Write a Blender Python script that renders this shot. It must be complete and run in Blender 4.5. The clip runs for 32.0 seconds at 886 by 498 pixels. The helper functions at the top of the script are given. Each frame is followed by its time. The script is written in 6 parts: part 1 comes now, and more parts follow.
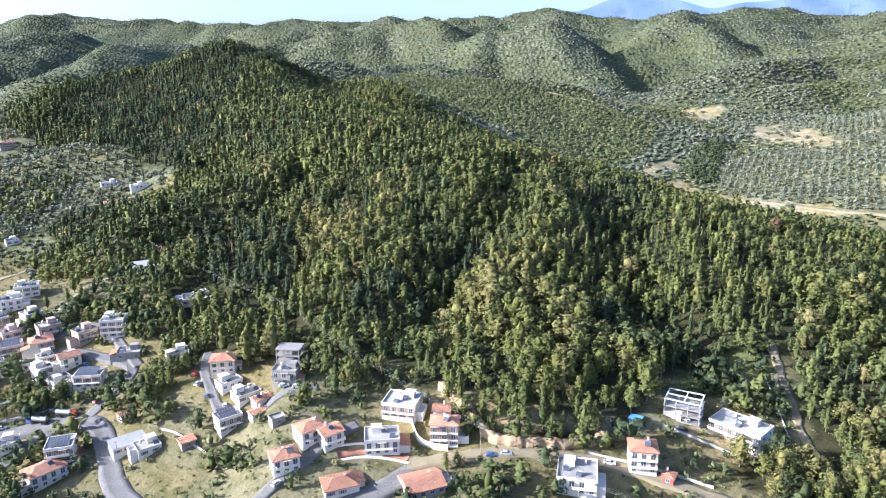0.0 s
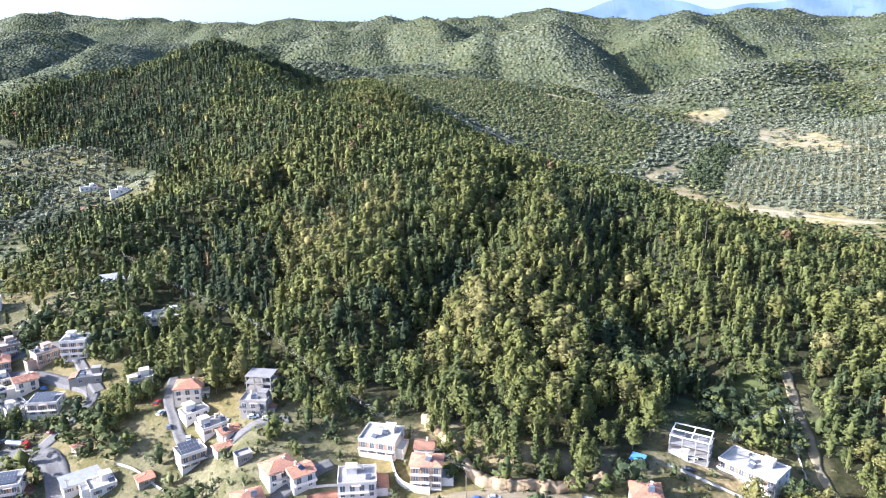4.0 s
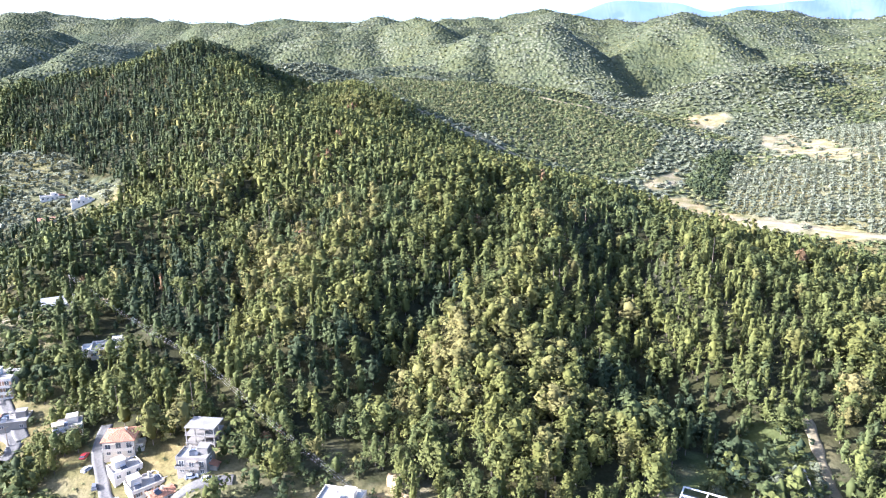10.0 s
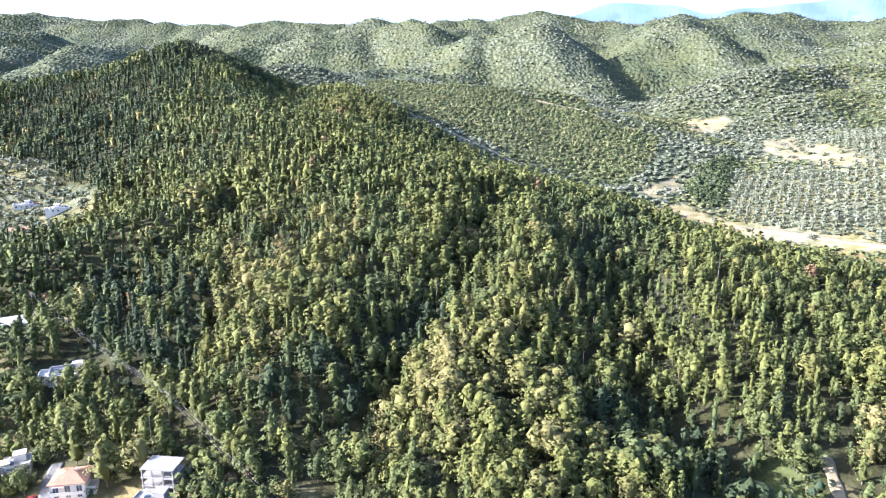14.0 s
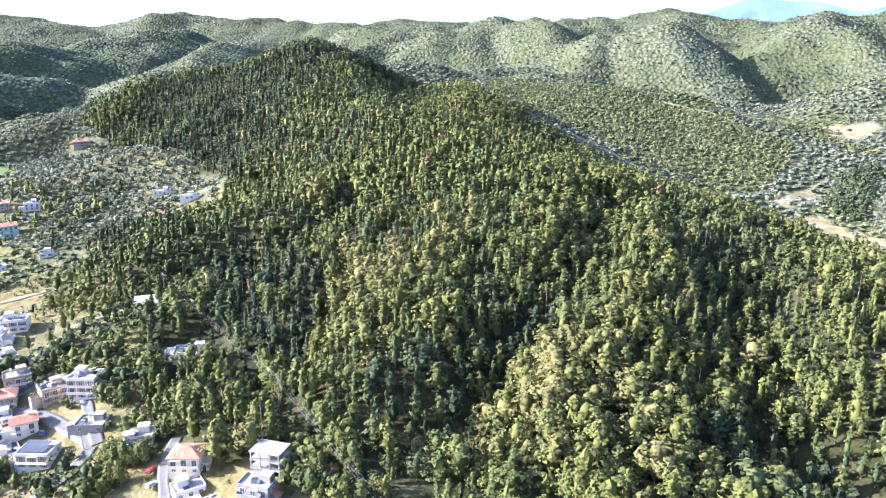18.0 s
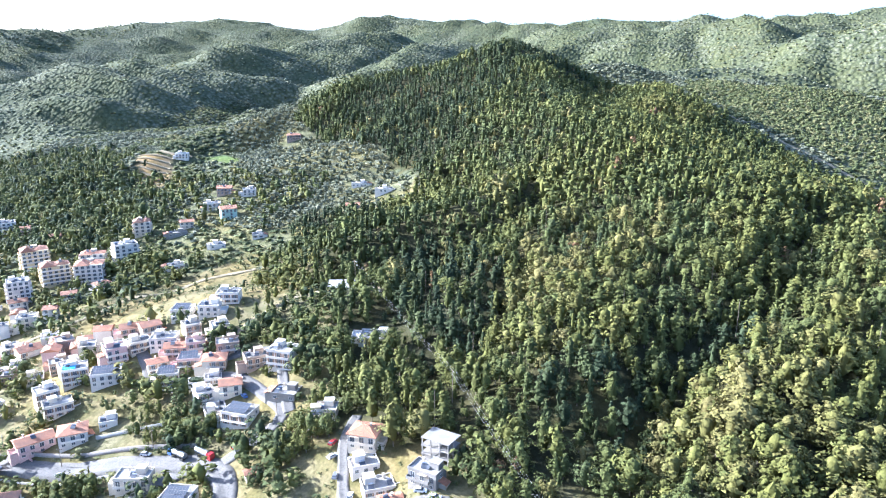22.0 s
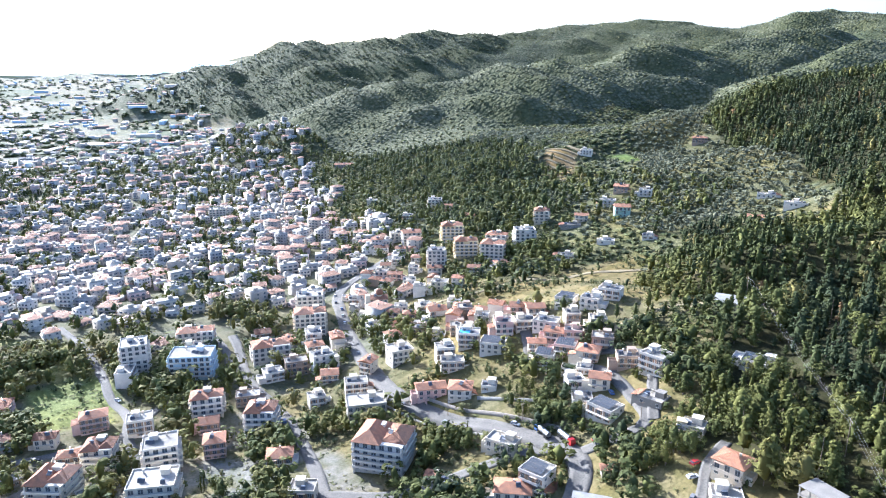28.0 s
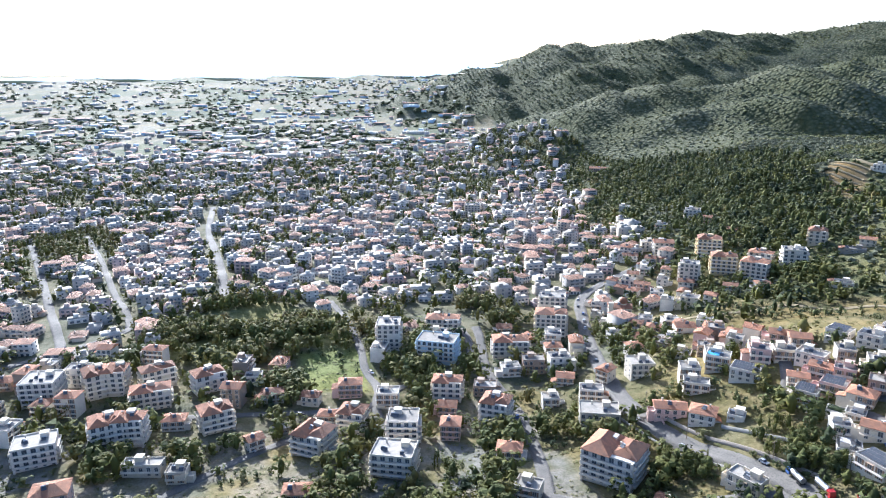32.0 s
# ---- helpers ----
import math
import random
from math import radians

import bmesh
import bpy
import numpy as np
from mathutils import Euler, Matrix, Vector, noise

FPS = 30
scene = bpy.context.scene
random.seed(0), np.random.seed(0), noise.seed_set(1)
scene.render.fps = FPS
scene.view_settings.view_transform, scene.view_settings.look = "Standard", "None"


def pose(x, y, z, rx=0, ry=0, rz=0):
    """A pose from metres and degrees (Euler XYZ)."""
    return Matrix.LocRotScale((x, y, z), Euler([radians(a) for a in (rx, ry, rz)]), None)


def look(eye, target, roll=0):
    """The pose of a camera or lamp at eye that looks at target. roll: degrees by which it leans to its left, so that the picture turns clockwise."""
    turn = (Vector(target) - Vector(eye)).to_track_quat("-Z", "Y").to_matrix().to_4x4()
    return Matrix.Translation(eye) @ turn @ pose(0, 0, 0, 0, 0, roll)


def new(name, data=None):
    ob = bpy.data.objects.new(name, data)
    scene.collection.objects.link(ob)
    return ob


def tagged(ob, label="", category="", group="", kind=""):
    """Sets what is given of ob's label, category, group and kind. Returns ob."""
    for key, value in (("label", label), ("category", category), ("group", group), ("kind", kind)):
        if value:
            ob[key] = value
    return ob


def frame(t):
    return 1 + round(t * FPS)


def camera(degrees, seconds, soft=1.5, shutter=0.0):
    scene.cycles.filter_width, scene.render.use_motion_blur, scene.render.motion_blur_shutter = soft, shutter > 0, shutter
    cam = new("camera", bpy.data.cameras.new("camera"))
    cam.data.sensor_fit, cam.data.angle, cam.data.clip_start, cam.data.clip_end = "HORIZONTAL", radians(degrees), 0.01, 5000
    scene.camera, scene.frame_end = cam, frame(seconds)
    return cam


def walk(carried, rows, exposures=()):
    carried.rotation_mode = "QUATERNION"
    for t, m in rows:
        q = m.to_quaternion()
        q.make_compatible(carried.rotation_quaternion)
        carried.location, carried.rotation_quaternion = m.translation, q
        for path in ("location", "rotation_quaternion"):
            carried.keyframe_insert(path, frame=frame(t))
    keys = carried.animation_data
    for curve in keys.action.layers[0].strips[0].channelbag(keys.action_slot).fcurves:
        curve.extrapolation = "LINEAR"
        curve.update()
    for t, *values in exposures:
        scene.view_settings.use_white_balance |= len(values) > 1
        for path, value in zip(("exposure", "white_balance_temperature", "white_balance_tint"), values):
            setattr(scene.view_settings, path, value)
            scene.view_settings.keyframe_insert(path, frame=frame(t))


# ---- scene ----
cam = camera(64.209, 32.0, soft=1.15)


def eye(x, y, z, pitch, yaw, roll):
    """The drone's pose: metres, degrees below or above level, degrees to the left of north, lean."""
    return pose(x, y, z, 90 + pitch, 0, yaw) @ pose(0, 0, 0, 0, 0, roll)


PATH = [
    (0.0, eye(0.00, 0.00, 159.50, -15.361, -0.000, -0.509)),
    (0.5, eye(0.90, 3.39, 159.56, -15.350, 0.026, -0.469)),
    (1.0, eye(1.77, 6.78, 159.62, -15.350, 0.054, -0.490)),
    (1.5, eye(2.60, 10.14, 159.70, -15.364, 0.081, -0.445)),
    (2.0, eye(3.34, 13.41, 159.77, -15.343, 0.076, -0.412)),
    (2.5, eye(4.04, 16.63, 159.81, -15.357, 0.074, -0.398)),
    (3.0, eye(4.74, 19.88, 159.84, -15.339, 0.057, -0.357)),
    (3.5, eye(5.41, 23.10, 159.83, -15.350, 0.046, -0.329)),
    (5.5, eye(8.04, 35.95, 159.55, -15.294, -0.033, -0.236)),
    (6.0, eye(8.74, 39.20, 159.53, -15.273, -0.069, -0.230)),
    (6.5, eye(9.46, 42.41, 159.53, -15.266, -0.098, -0.197)),
    (7.0, eye(10.23, 45.64, 159.55, -15.252, -0.106, -0.181)),
    (7.5, eye(11.01, 48.91, 159.55, -15.252, -0.119, -0.192)),
    (8.0, eye(11.75, 52.23, 159.55, -15.260, -0.151, -0.152)),
    (8.5, eye(12.47, 55.55, 159.56, -15.264, -0.175, -0.127)),
    (9.0, eye(13.20, 58.89, 159.57, -15.245, -0.213, -0.123)),
    (9.5, eye(13.94, 62.22, 159.55, -15.234, -0.232, -0.104)),
    (10.0, eye(14.62, 65.58, 159.43, -15.198, -0.275, -0.087)),
    (10.5, eye(15.24, 68.96, 159.23, -15.189, -0.279, -0.141)),
    (11.0, eye(15.86, 72.31, 159.05, -15.156, -0.332, -0.129)),
    (11.5, eye(16.52, 75.64, 158.96, -15.136, -0.352, -0.140)),
    (12.0, eye(17.20, 78.94, 158.99, -15.104, -0.409, -0.139)),
    (12.5, eye(17.84, 82.13, 159.13, -15.112, -0.437, -0.146)),
    (13.0, eye(18.42, 85.03, 159.34, -15.114, -0.505, -0.101)),
    (13.5, eye(18.81, 87.28, 159.54, -15.073, -0.571, -0.038)),
    (15.5, eye(19.22, 92.54, 159.81, -15.021, 1.664, 0.539)),
    (16.0, eye(19.20, 93.30, 159.80, -15.385, 5.026, 0.605)),
    (16.5, eye(19.20, 93.30, 159.80, -15.376, 5.493, 0.551)),
    (17.0, eye(19.20, 93.30, 159.80, -15.209, 5.582, 0.443)),
    (17.5, eye(19.20, 93.30, 159.80, -15.182, 6.178, 0.392)),
    (18.0, eye(19.20, 93.30, 159.80, -15.203, 8.842, 0.357)),
    (18.5, eye(19.20, 93.30, 159.80, -15.172, 10.066, 0.430)),
    (19.0, eye(19.20, 93.30, 159.80, -15.170, 10.878, 0.428)),
    (19.5, eye(19.20, 93.30, 159.80, -15.159, 11.693, 0.384)),
    (20.0, eye(19.20, 93.30, 159.80, -15.162, 13.617, 0.404)),
    (20.5, eye(19.20, 93.30, 159.80, -15.199, 15.937, 0.353)),
    (21.0, eye(19.20, 93.30, 159.80, -15.225, 18.801, 0.292)),
    (21.5, eye(19.20, 93.30, 159.80, -15.234, 21.305, 0.293)),
    (22.0, eye(19.20, 93.30, 159.80, -15.232, 24.006, 0.270)),
    (22.5, eye(19.20, 93.30, 159.80, -15.245, 26.678, 0.178)),
    (23.0, eye(19.20, 93.30, 159.80, -15.250, 29.349, 0.141)),
    (23.5, eye(19.20, 93.30, 159.80, -15.261, 32.009, 0.113)),
    (24.0, eye(19.20, 93.30, 159.80, -15.269, 34.678, 0.057)),
    (24.5, eye(19.20, 93.30, 159.80, -15.324, 37.356, 0.108)),
    (25.0, eye(19.20, 93.30, 159.80, -15.327, 39.999, 0.089)),
    (25.5, eye(19.20, 93.30, 159.80, -15.332, 42.646, 0.073)),
    (27.5, eye(19.20, 93.30, 159.80, -15.309, 53.178, -0.018)),
    (28.0, eye(19.20, 93.30, 159.80, -15.285, 55.798, -0.066)),
    (28.5, eye(19.20, 93.30, 159.80, -15.247, 58.375, -0.034)),
    (29.0, eye(19.20, 93.30, 159.80, -15.219, 60.980, -0.084)),
    (29.5, eye(19.20, 93.30, 159.80, -15.200, 63.581, -0.148)),
    (30.0, eye(19.20, 93.30, 159.80, -15.176, 66.137, -0.157)),
    (30.5, eye(19.20, 93.30, 159.80, -15.145, 68.698, -0.217)),
    (31.0, eye(19.20, 93.30, 159.80, -15.103, 71.253, -0.200)),
    (31.5, eye(19.20, 93.30, 159.80, -15.055, 73.807, -0.251)),
    (32.0, eye(19.20, 93.30, 159.80, -15.029, 76.339, -0.317)),
]
walk(cam, PATH, exposures=[(0.0, 1.78, 4950, 17), (9.0, 2.3, 5020, 20), (19.0, 2.44, 4930, 20), (24.0, 2.32, 4750, 12), (28.0, 1.9, 5000, 13), (32.0, 1.46, 5080, 12)])

def smooth(a, b, v):
    t = np.clip((v - a) / (b - a), 0, 1)
    return t * t * (3 - 2 * t)


def soft(v, k):
    """A ramp that starts gently at nought."""
    return 0.5 * (v + np.sqrt(v * v + k * k)) - 0.5 * k


def wave(x, y, size, seed):
    """Smooth rolling noise from -1 to 1 out of a few crossed sines."""
    r = np.random.RandomState(seed)
    out = 0
    for k in range(6):
        a, p, w = r.uniform(0, math.tau), r.uniform(0, math.tau), size * r.uniform(0.6, 1.5)
        out = out + np.sin((x * math.cos(a) + y * math.sin(a)) * math.tau / w + p)
    return out / 3.2


# crest lines of the hills: x, y, height along each; slope of the flanks; roundness of the crest
RIDGES = {
    "forest_spur": ([(-330, 1060, 150), (-268, 930, 170), (-225, 848, 146), (-190, 770, 130), (-95, 640, 108), (-18, 549, 92), (32, 500, 80), (140, 446, 60), (205, 455, 47), (320, 440, 20)], (0.62, 0.27, 0.30), 40),
    "spur_nose": ([(35, 500, 78), (26, 345, 49), (38, 278, 34)], (0.6, 0.6), 20),
    "spur_left": ([(-60, 590, 90), (-92, 400, 54), (-88, 320, 35)], (0.55, 0.5), 25),
    "spur_right": ([(205, 455, 46), (190, 330, 34), (215, 240, 22)], (0.4, 0.4), 25),
    "village_shelf": ([(-150, 392, 43), (-225, 390, 33), (-330, 405, 10)], (0.34, 0.34), 20),
    "field_hill": ([(330, 1010, 60), (430, 880, 66), (640, 800, 105), (900, 760, 150)], (0.20, 0.22), 60),
    "scrub_hill": ([(-160, 1230, 148), (-60, 1190, 140), (41, 1135, 131), (118, 1080, 113), (186, 1020, 101), (232, 959, 82), (275, 895, 72), (330, 850, 58)], (0.21, 0.21), 18),
    "saddle_hill": ([(620, 1240, 130), (760, 1350, 185), (1200, 1500, 200)], (0.25, 0.25), 60),
    "dome_a": ([(200, 1700, 225), (235, 1480, 200), (275, 1290, 135), (300, 1200, 95)], (0.62, 0.62), 40),
    "dome_b": ([(484, 1525, 221), (600, 1373, 173), (612, 1280, 105)], (0.6, 0.6), 45),
    "dome_c": ([(-28, 1750, 240), (70, 1550, 190), (80, 1390, 130)], (0.6, 0.6), 40),
    "dome_d": ([(-470, 1940, 246), (-372, 1880, 225), (-330, 1740, 180)], (0.6, 0.6), 40),
    "forest_west": ([(-268, 940, 166), (-330, 945, 152), (-381, 934, 141), (-457, 915, 126), (-522, 874, 100), (-570, 770, 76), (-592, 683, 56), (-640, 634, 38)], (0.5, 0.5), 22),
    "olive_spur": ([(-232, 800, 128), (-310, 735, 92), (-391, 685, 66), (-422, 611, 44)], (0.5, 0.5), 20),
    "flank_b": ([(-130, 690, 120), (-205, 640, 86), (-250, 615, 58)], (0.8, 0.8), 14),
    "flank_c": ([(-50, 580, 100), (-125, 505, 78), (-200, 450, 54)], (0.8, 0.8), 14),
    "skyline_mid": ([(-420, 2000, 235), (-120, 1950, 262), (170, 1900, 255), (420, 1860, 240), (760, 1820, 262), (1100, 1700, 240), (1500, 1600, 225)], (0.34, 0.34), 60),
    "skyline_left": ([(-1750, 2150, 245), (-1350, 2300, 262), (-1000, 2350, 268), (-620, 2300, 262), (-300, 2300, 270)], (0.33, 0.33), 80),
    "long_mountain": ([(-2850, 930, 95), (-2650, 1230, 190), (-2400, 1500, 225), (-2150, 1850, 245), (-1950, 2150, 275), (-1750, 2300, 262)], (0.36, 0.36), 80),
    "foothill_a": ([(-1600, 700, 10), (-1350, 830, 100), (-1220, 980, 128), (-1090, 1330, 160), (-1050, 1650, 205), (-1000, 1950, 235)], (0.42, 0.42), 50),
    "foothill_b": ([(-560, 1010, 60), (-690, 1250, 130), (-720, 1500, 165), (-640, 1800, 215)], (0.55, 0.55), 35),
    "foothill_c": ([(-420, 1350, 120), (-420, 1700, 190), (-350, 1950, 225)], (0.55, 0.55), 35),
}


def crest(x, y, line, slope, soft_top):
    best = np.full(np.shape(x), -1e9)
    steep = slope[1] + (slope[0] - slope[1]) * smooth(-60, -180, x)
    if len(slope) > 2:  # the flank behind the ridge falls faster
        steep = steep + (slope[2] - slope[1]) * smooth(560, 720, y) * smooth(-180, -60, x)
    for (ax, ay, az), (bx, by, bz) in zip(line, line[1:]):
        dx, dy = bx - ax, by - ay
        t = np.clip(((x - ax) * dx + (y - ay) * dy) / (dx * dx + dy * dy), 0, 1)
        d = np.hypot(x - ax - t * dx, y - ay - t * dy)
        best = np.maximum(best, az + t * (bz - az) - steep * (np.sqrt(d * d + soft_top ** 2) - soft_top))
    return best


GULLIES = [([(52, 500), (39, 425), (20, 388), (3, 354), (-2, 310)], 9, 15), ([(-60, 470), (-82, 400), (-84, 340)], 7, 18), ([(112, 430), (96, 350), (106, 300), (118, 280)], 11, 20)]  # plan line, depth, width


def ground(x, y):
    """Height of the land at x, y (arrays or numbers)."""
    x, y = np.asarray(x, float), np.asarray(y, float)
    low = -20 + 28 * smooth(-330, -60, x) - 14 * smooth(-380, -1000, x)
    foot = 295 + 0.25 * np.maximum(0, -300 - x)
    north = y - foot
    rise = 0.22 * soft(north, 40) * smooth(60, -150, x)
    z = low + np.minimum(rise, 70 + 0.04 * rise)
    z = z - 45 * smooth(620, 800, north) * smooth(-150, -400, x) * smooth(-2300, -1200, x)
    far = np.hypot(x, y)
    north_of = smooth(650, 1350, y + 0.3 * far)
    rough = (40 * (np.abs(wave(x, y, 620, 5)) - 0.42) + 24 * (np.abs(wave(x, y, 260, 15)) - 0.4)) * north_of + wave(x, y, 130, 8) * 5 * smooth(500, 1100, y + 0.2 * far)
    k = 6.0
    for line, slope, top in RIDGES.values():
        c = crest(x, y, line, slope, top) + rough * smooth(950, 1350, far)
        h = np.clip(0.5 + 0.5 * (z - c) / k, 0, 1)
        z = c + (z - c) * h + k * h * (1 - h)
    z = z + wave(x, y, 70, 3) * 1.2
    for line, deep, wide in GULLIES:
        near = np.full(np.shape(x), 1e9)
        for (ax, ay), (bx, by) in zip(line, line[1:]):
            dx, dy = bx - ax, by - ay
            t = np.clip(((x - ax) * dx + (y - ay) * dy) / (dx * dx + dy * dy), 0, 1)
            near = np.minimum(near, np.hypot(x - ax - t * dx, y - ay - t * dy))
        z = z - deep * np.exp(-(near / wide) ** 2) * smooth(272, 305, y)
    # the far plain lifts a little towards the horizon
    return z + 0.058 * soft(far - 2700, 300) * smooth(-900, -1500, x)

# ---- light ----
SUN_EL, SUN_LEFT = 23.0, 99.0  # degrees above level, degrees to the left of north
world = bpy.data.worlds.new("sky")
scene.world = world
world.use_nodes = True
sky = world.node_tree.nodes.new("ShaderNodeTexSky")
sky.sky_type, sky.sun_disc = "NISHITA", False
sky.sun_elevation, sky.sun_rotation = radians(SUN_EL), radians(-SUN_LEFT)
sky.altitude, sky.air_density, sky.dust_density, sky.ozone_density = 100, 0.8, 2.6, 1.0
back = world.node_tree.nodes["Background"]
back.inputs["Strength"].default_value = 0.11
world.node_tree.links.new(sky.outputs[0], back.inputs["Color"])
sun_data = bpy.data.lights.new("sun", "SUN")
sun_data.energy, sun_data.angle, sun_data.color = 5.0, radians(0.6), (1.0, 0.915, 0.77)
sun = new("sun", sun_data)
a, e = radians(SUN_LEFT), radians(SUN_EL)
sun.matrix_world = look((-math.sin(a) * math.cos(e) * 900, math.cos(a) * math.cos(e) * 900, math.sin(e) * 900), (0, 0, 0))


# ---- materials ----
def nodes_of(name):
    m = bpy.data.materials.new(name)
    m.use_nodes = True
    t = m.node_tree
    return m, t, t.nodes["Principled BSDF"]


def noise_at(t, scale, detail=4.0):
    n = t.nodes.new("ShaderNodeTexNoise")
    g = t.nodes.new("ShaderNodeNewGeometry")
    n.inputs["Scale"].default_value, n.inputs["Detail"].default_value = scale, detail
    t.links.new(g.outputs["Position"], n.inputs["Vector"])
    return n.outputs["Fac"]


def blend(t, fac, one, two, kind="MIX"):
    x = t.nodes.new("ShaderNodeMix")
    x.data_type, x.blend_type = "RGBA", kind
    for socket, v in ((x.inputs[0], fac), (x.inputs[6], one), (x.inputs[7], two)):
        if hasattr(v, "is_linked"):
            t.links.new(v, socket)
        else:
            socket.default_value = v if isinstance(v, float) else (*v, 1)
    return x.outputs[2]


def ramp(t, fac, lo, hi):
    r = t.nodes.new("ShaderNodeMapRange")
    r.inputs["From Min"].default_value, r.inputs["From Max"].default_value = lo, hi
    t.links.new(fac, r.inputs["Value"])
    return r.outputs["Result"]


def surface(name, one, two, scale=0.5, rough=0.8, metal=0.0, bump=0.0, bump_scale=4.0, vary=0.0, spec=0.3, joined=False):
    """A surface that wanders between two colours at two scales, with fine relief; vary: difference from piece to piece, of objects or of pieces joined in one."""
    m, t, p = nodes_of(name)
    c = blend(t, ramp(t, noise_at(t, scale), 0.35, 0.65), one, two)
    c = blend(t, ramp(t, noise_at(t, scale * 9), 0.45, 0.75), c, tuple(v * 0.72 for v in one))
    if vary:
        o = t.nodes.new("ShaderNodeNewGeometry" if joined else "ShaderNodeObjectInfo")
        h = t.nodes.new("ShaderNodeHueSaturation")
        mul = t.nodes.new("ShaderNodeMapRange")
        mul.inputs["To Min"].default_value, mul.inputs["To Max"].default_value = 1 - vary, 1 + vary
        t.links.new(o.outputs["Random Per Island" if joined else "Random"], mul.inputs["Value"])
        t.links.new(mul.outputs["Result"], h.inputs["Value"])
        t.links.new(c, h.inputs["Color"])
        c = h.outputs["Color"]
    t.links.new(c, p.inputs["Base Color"])
    p.inputs["Roughness"].default_value, p.inputs["Metallic"].default_value = rough, metal
    p.inputs["Specular IOR Level"].default_value = spec
    if bump:
        b = t.nodes.new("ShaderNodeBump")
        b.inputs["Strength"].default_value, b.inputs["Distance"].default_value = bump, 0.1
        t.links.new(noise_at(t, bump_scale), b.inputs["Height"])
        t.links.new(b.outputs["Normal"], p.inputs["Normal"])
    return m


def foliage(name, colours, leaf=0.26):
    """Leaves: the tint of each tree picks its colour, each spray wanders about it, some light shines through."""
    m, t, p = nodes_of(name)
    at = t.nodes.new("ShaderNodeAttribute")
    at.attribute_name = "tint"
    r = t.nodes.new("ShaderNodeValToRGB")
    stops = r.color_ramp.elements
    stops[0].color, stops[-1].color = (*colours[0], 1), (*colours[-1], 1)
    for k, c in enumerate(colours[1:-1], 1):
        stops.new(k / (len(colours) - 1)).color = (*c, 1)
    t.links.new(at.outputs["Fac"], r.inputs["Fac"])
    g = t.nodes.new("ShaderNodeNewGeometry")
    h = t.nodes.new("ShaderNodeHueSaturation")
    v = t.nodes.new("ShaderNodeMapRange")
    v.inputs["To Min"].default_value, v.inputs["To Max"].default_value = 1 - leaf, 1 + leaf
    t.links.new(g.outputs["Random Per Island"], v.inputs["Value"])
    t.links.new(v.outputs["Result"], h.inputs["Value"])
    t.links.new(r.outputs["Color"], h.inputs["Color"])
    t.links.new(h.outputs["Color"], p.inputs["Base Color"])
    p.inputs["Roughness"].default_value, p.inputs["Specular IOR Level"].default_value = 0.8, 0.1
    relief = t.nodes.new("ShaderNodeBump")
    relief.inputs["Strength"].default_value, relief.inputs["Distance"].default_value = 0.5, 0.3
    t.links.new(noise_at(t, 1.6, 3), relief.inputs["Height"])
    t.links.new(relief.outputs["Normal"], p.inputs["Normal"])
    tr = t.nodes.new("ShaderNodeBsdfTranslucent")
    t.links.new(h.outputs["Color"], tr.inputs["Color"])
    mix = t.nodes.new("ShaderNodeMixShader")
    mix.inputs[0].default_value = 0.12
    t.links.new(p.outputs[0], mix.inputs[1])
    t.links.new(tr.outputs[0], mix.inputs[2])
    t.links.new(mix.outputs[0], t.nodes["Material Output"].inputs["Surface"])
    return m


LEAVES = foliage("tree_leaves", [(0.039, 0.052, 0.026), (0.084, 0.094, 0.029), (0.118, 0.117, 0.03), (0.168, 0.14, 0.05), (0.185, 0.11, 0.054)], 0.28)
OLIVE = foliage("olive_leaves", [(0.098, 0.106, 0.062), (0.14, 0.146, 0.088), (0.185, 0.186, 0.118)])
SHRUB = foliage("shrub_leaves", [(0.056, 0.07, 0.032), (0.112, 0.123, 0.046), (0.19, 0.174, 0.076)])
BARK = surface("bark", (0.12, 0.09, 0.065), (0.2, 0.16, 0.12), 3, 0.95)
WALLS = {
    "white": surface("white_render", (0.72, 0.655, 0.56), (0.62, 0.56, 0.475), 0.35, 0.85, vary=0.14),
    "cream": surface("cream_render", (0.66, 0.58, 0.45), (0.60, 0.53, 0.42), 0.3, 0.85, vary=0.12),
    "beige": surface("beige_render", (0.52, 0.46, 0.37), (0.46, 0.41, 0.33), 0.3, 0.85, vary=0.1),
    "pink": surface("pink_render", (0.62, 0.43, 0.36), (0.56, 0.39, 0.33), 0.3, 0.85, vary=0.12),
    "yellow": surface("yellow_render", (0.66, 0.53, 0.31), (0.6, 0.48, 0.29), 0.3, 0.85, vary=0.1),
    "brown": surface("brown_render", (0.36, 0.27, 0.2), (0.31, 0.24, 0.18), 0.3, 0.85, vary=0.1),
    "grey": surface("bare_concrete", (0.29, 0.262, 0.225), (0.23, 0.21, 0.18), 0.4, 0.9, vary=0.08),
    "blue": surface("pale_blue_render", (0.6, 0.68, 0.72), (0.54, 0.62, 0.67), 0.3, 0.85),
    "green": surface("pale_green_render", (0.45, 0.58, 0.48), (0.4, 0.53, 0.44), 0.3, 0.85),
    "stone": surface("rough_stone", (0.36, 0.31, 0.25), (0.27, 0.23, 0.19), 1.2, 0.95),
    "red": surface("red_boards", (0.4, 0.1, 0.07), (0.33, 0.08, 0.06), 1.0, 0.8),
}


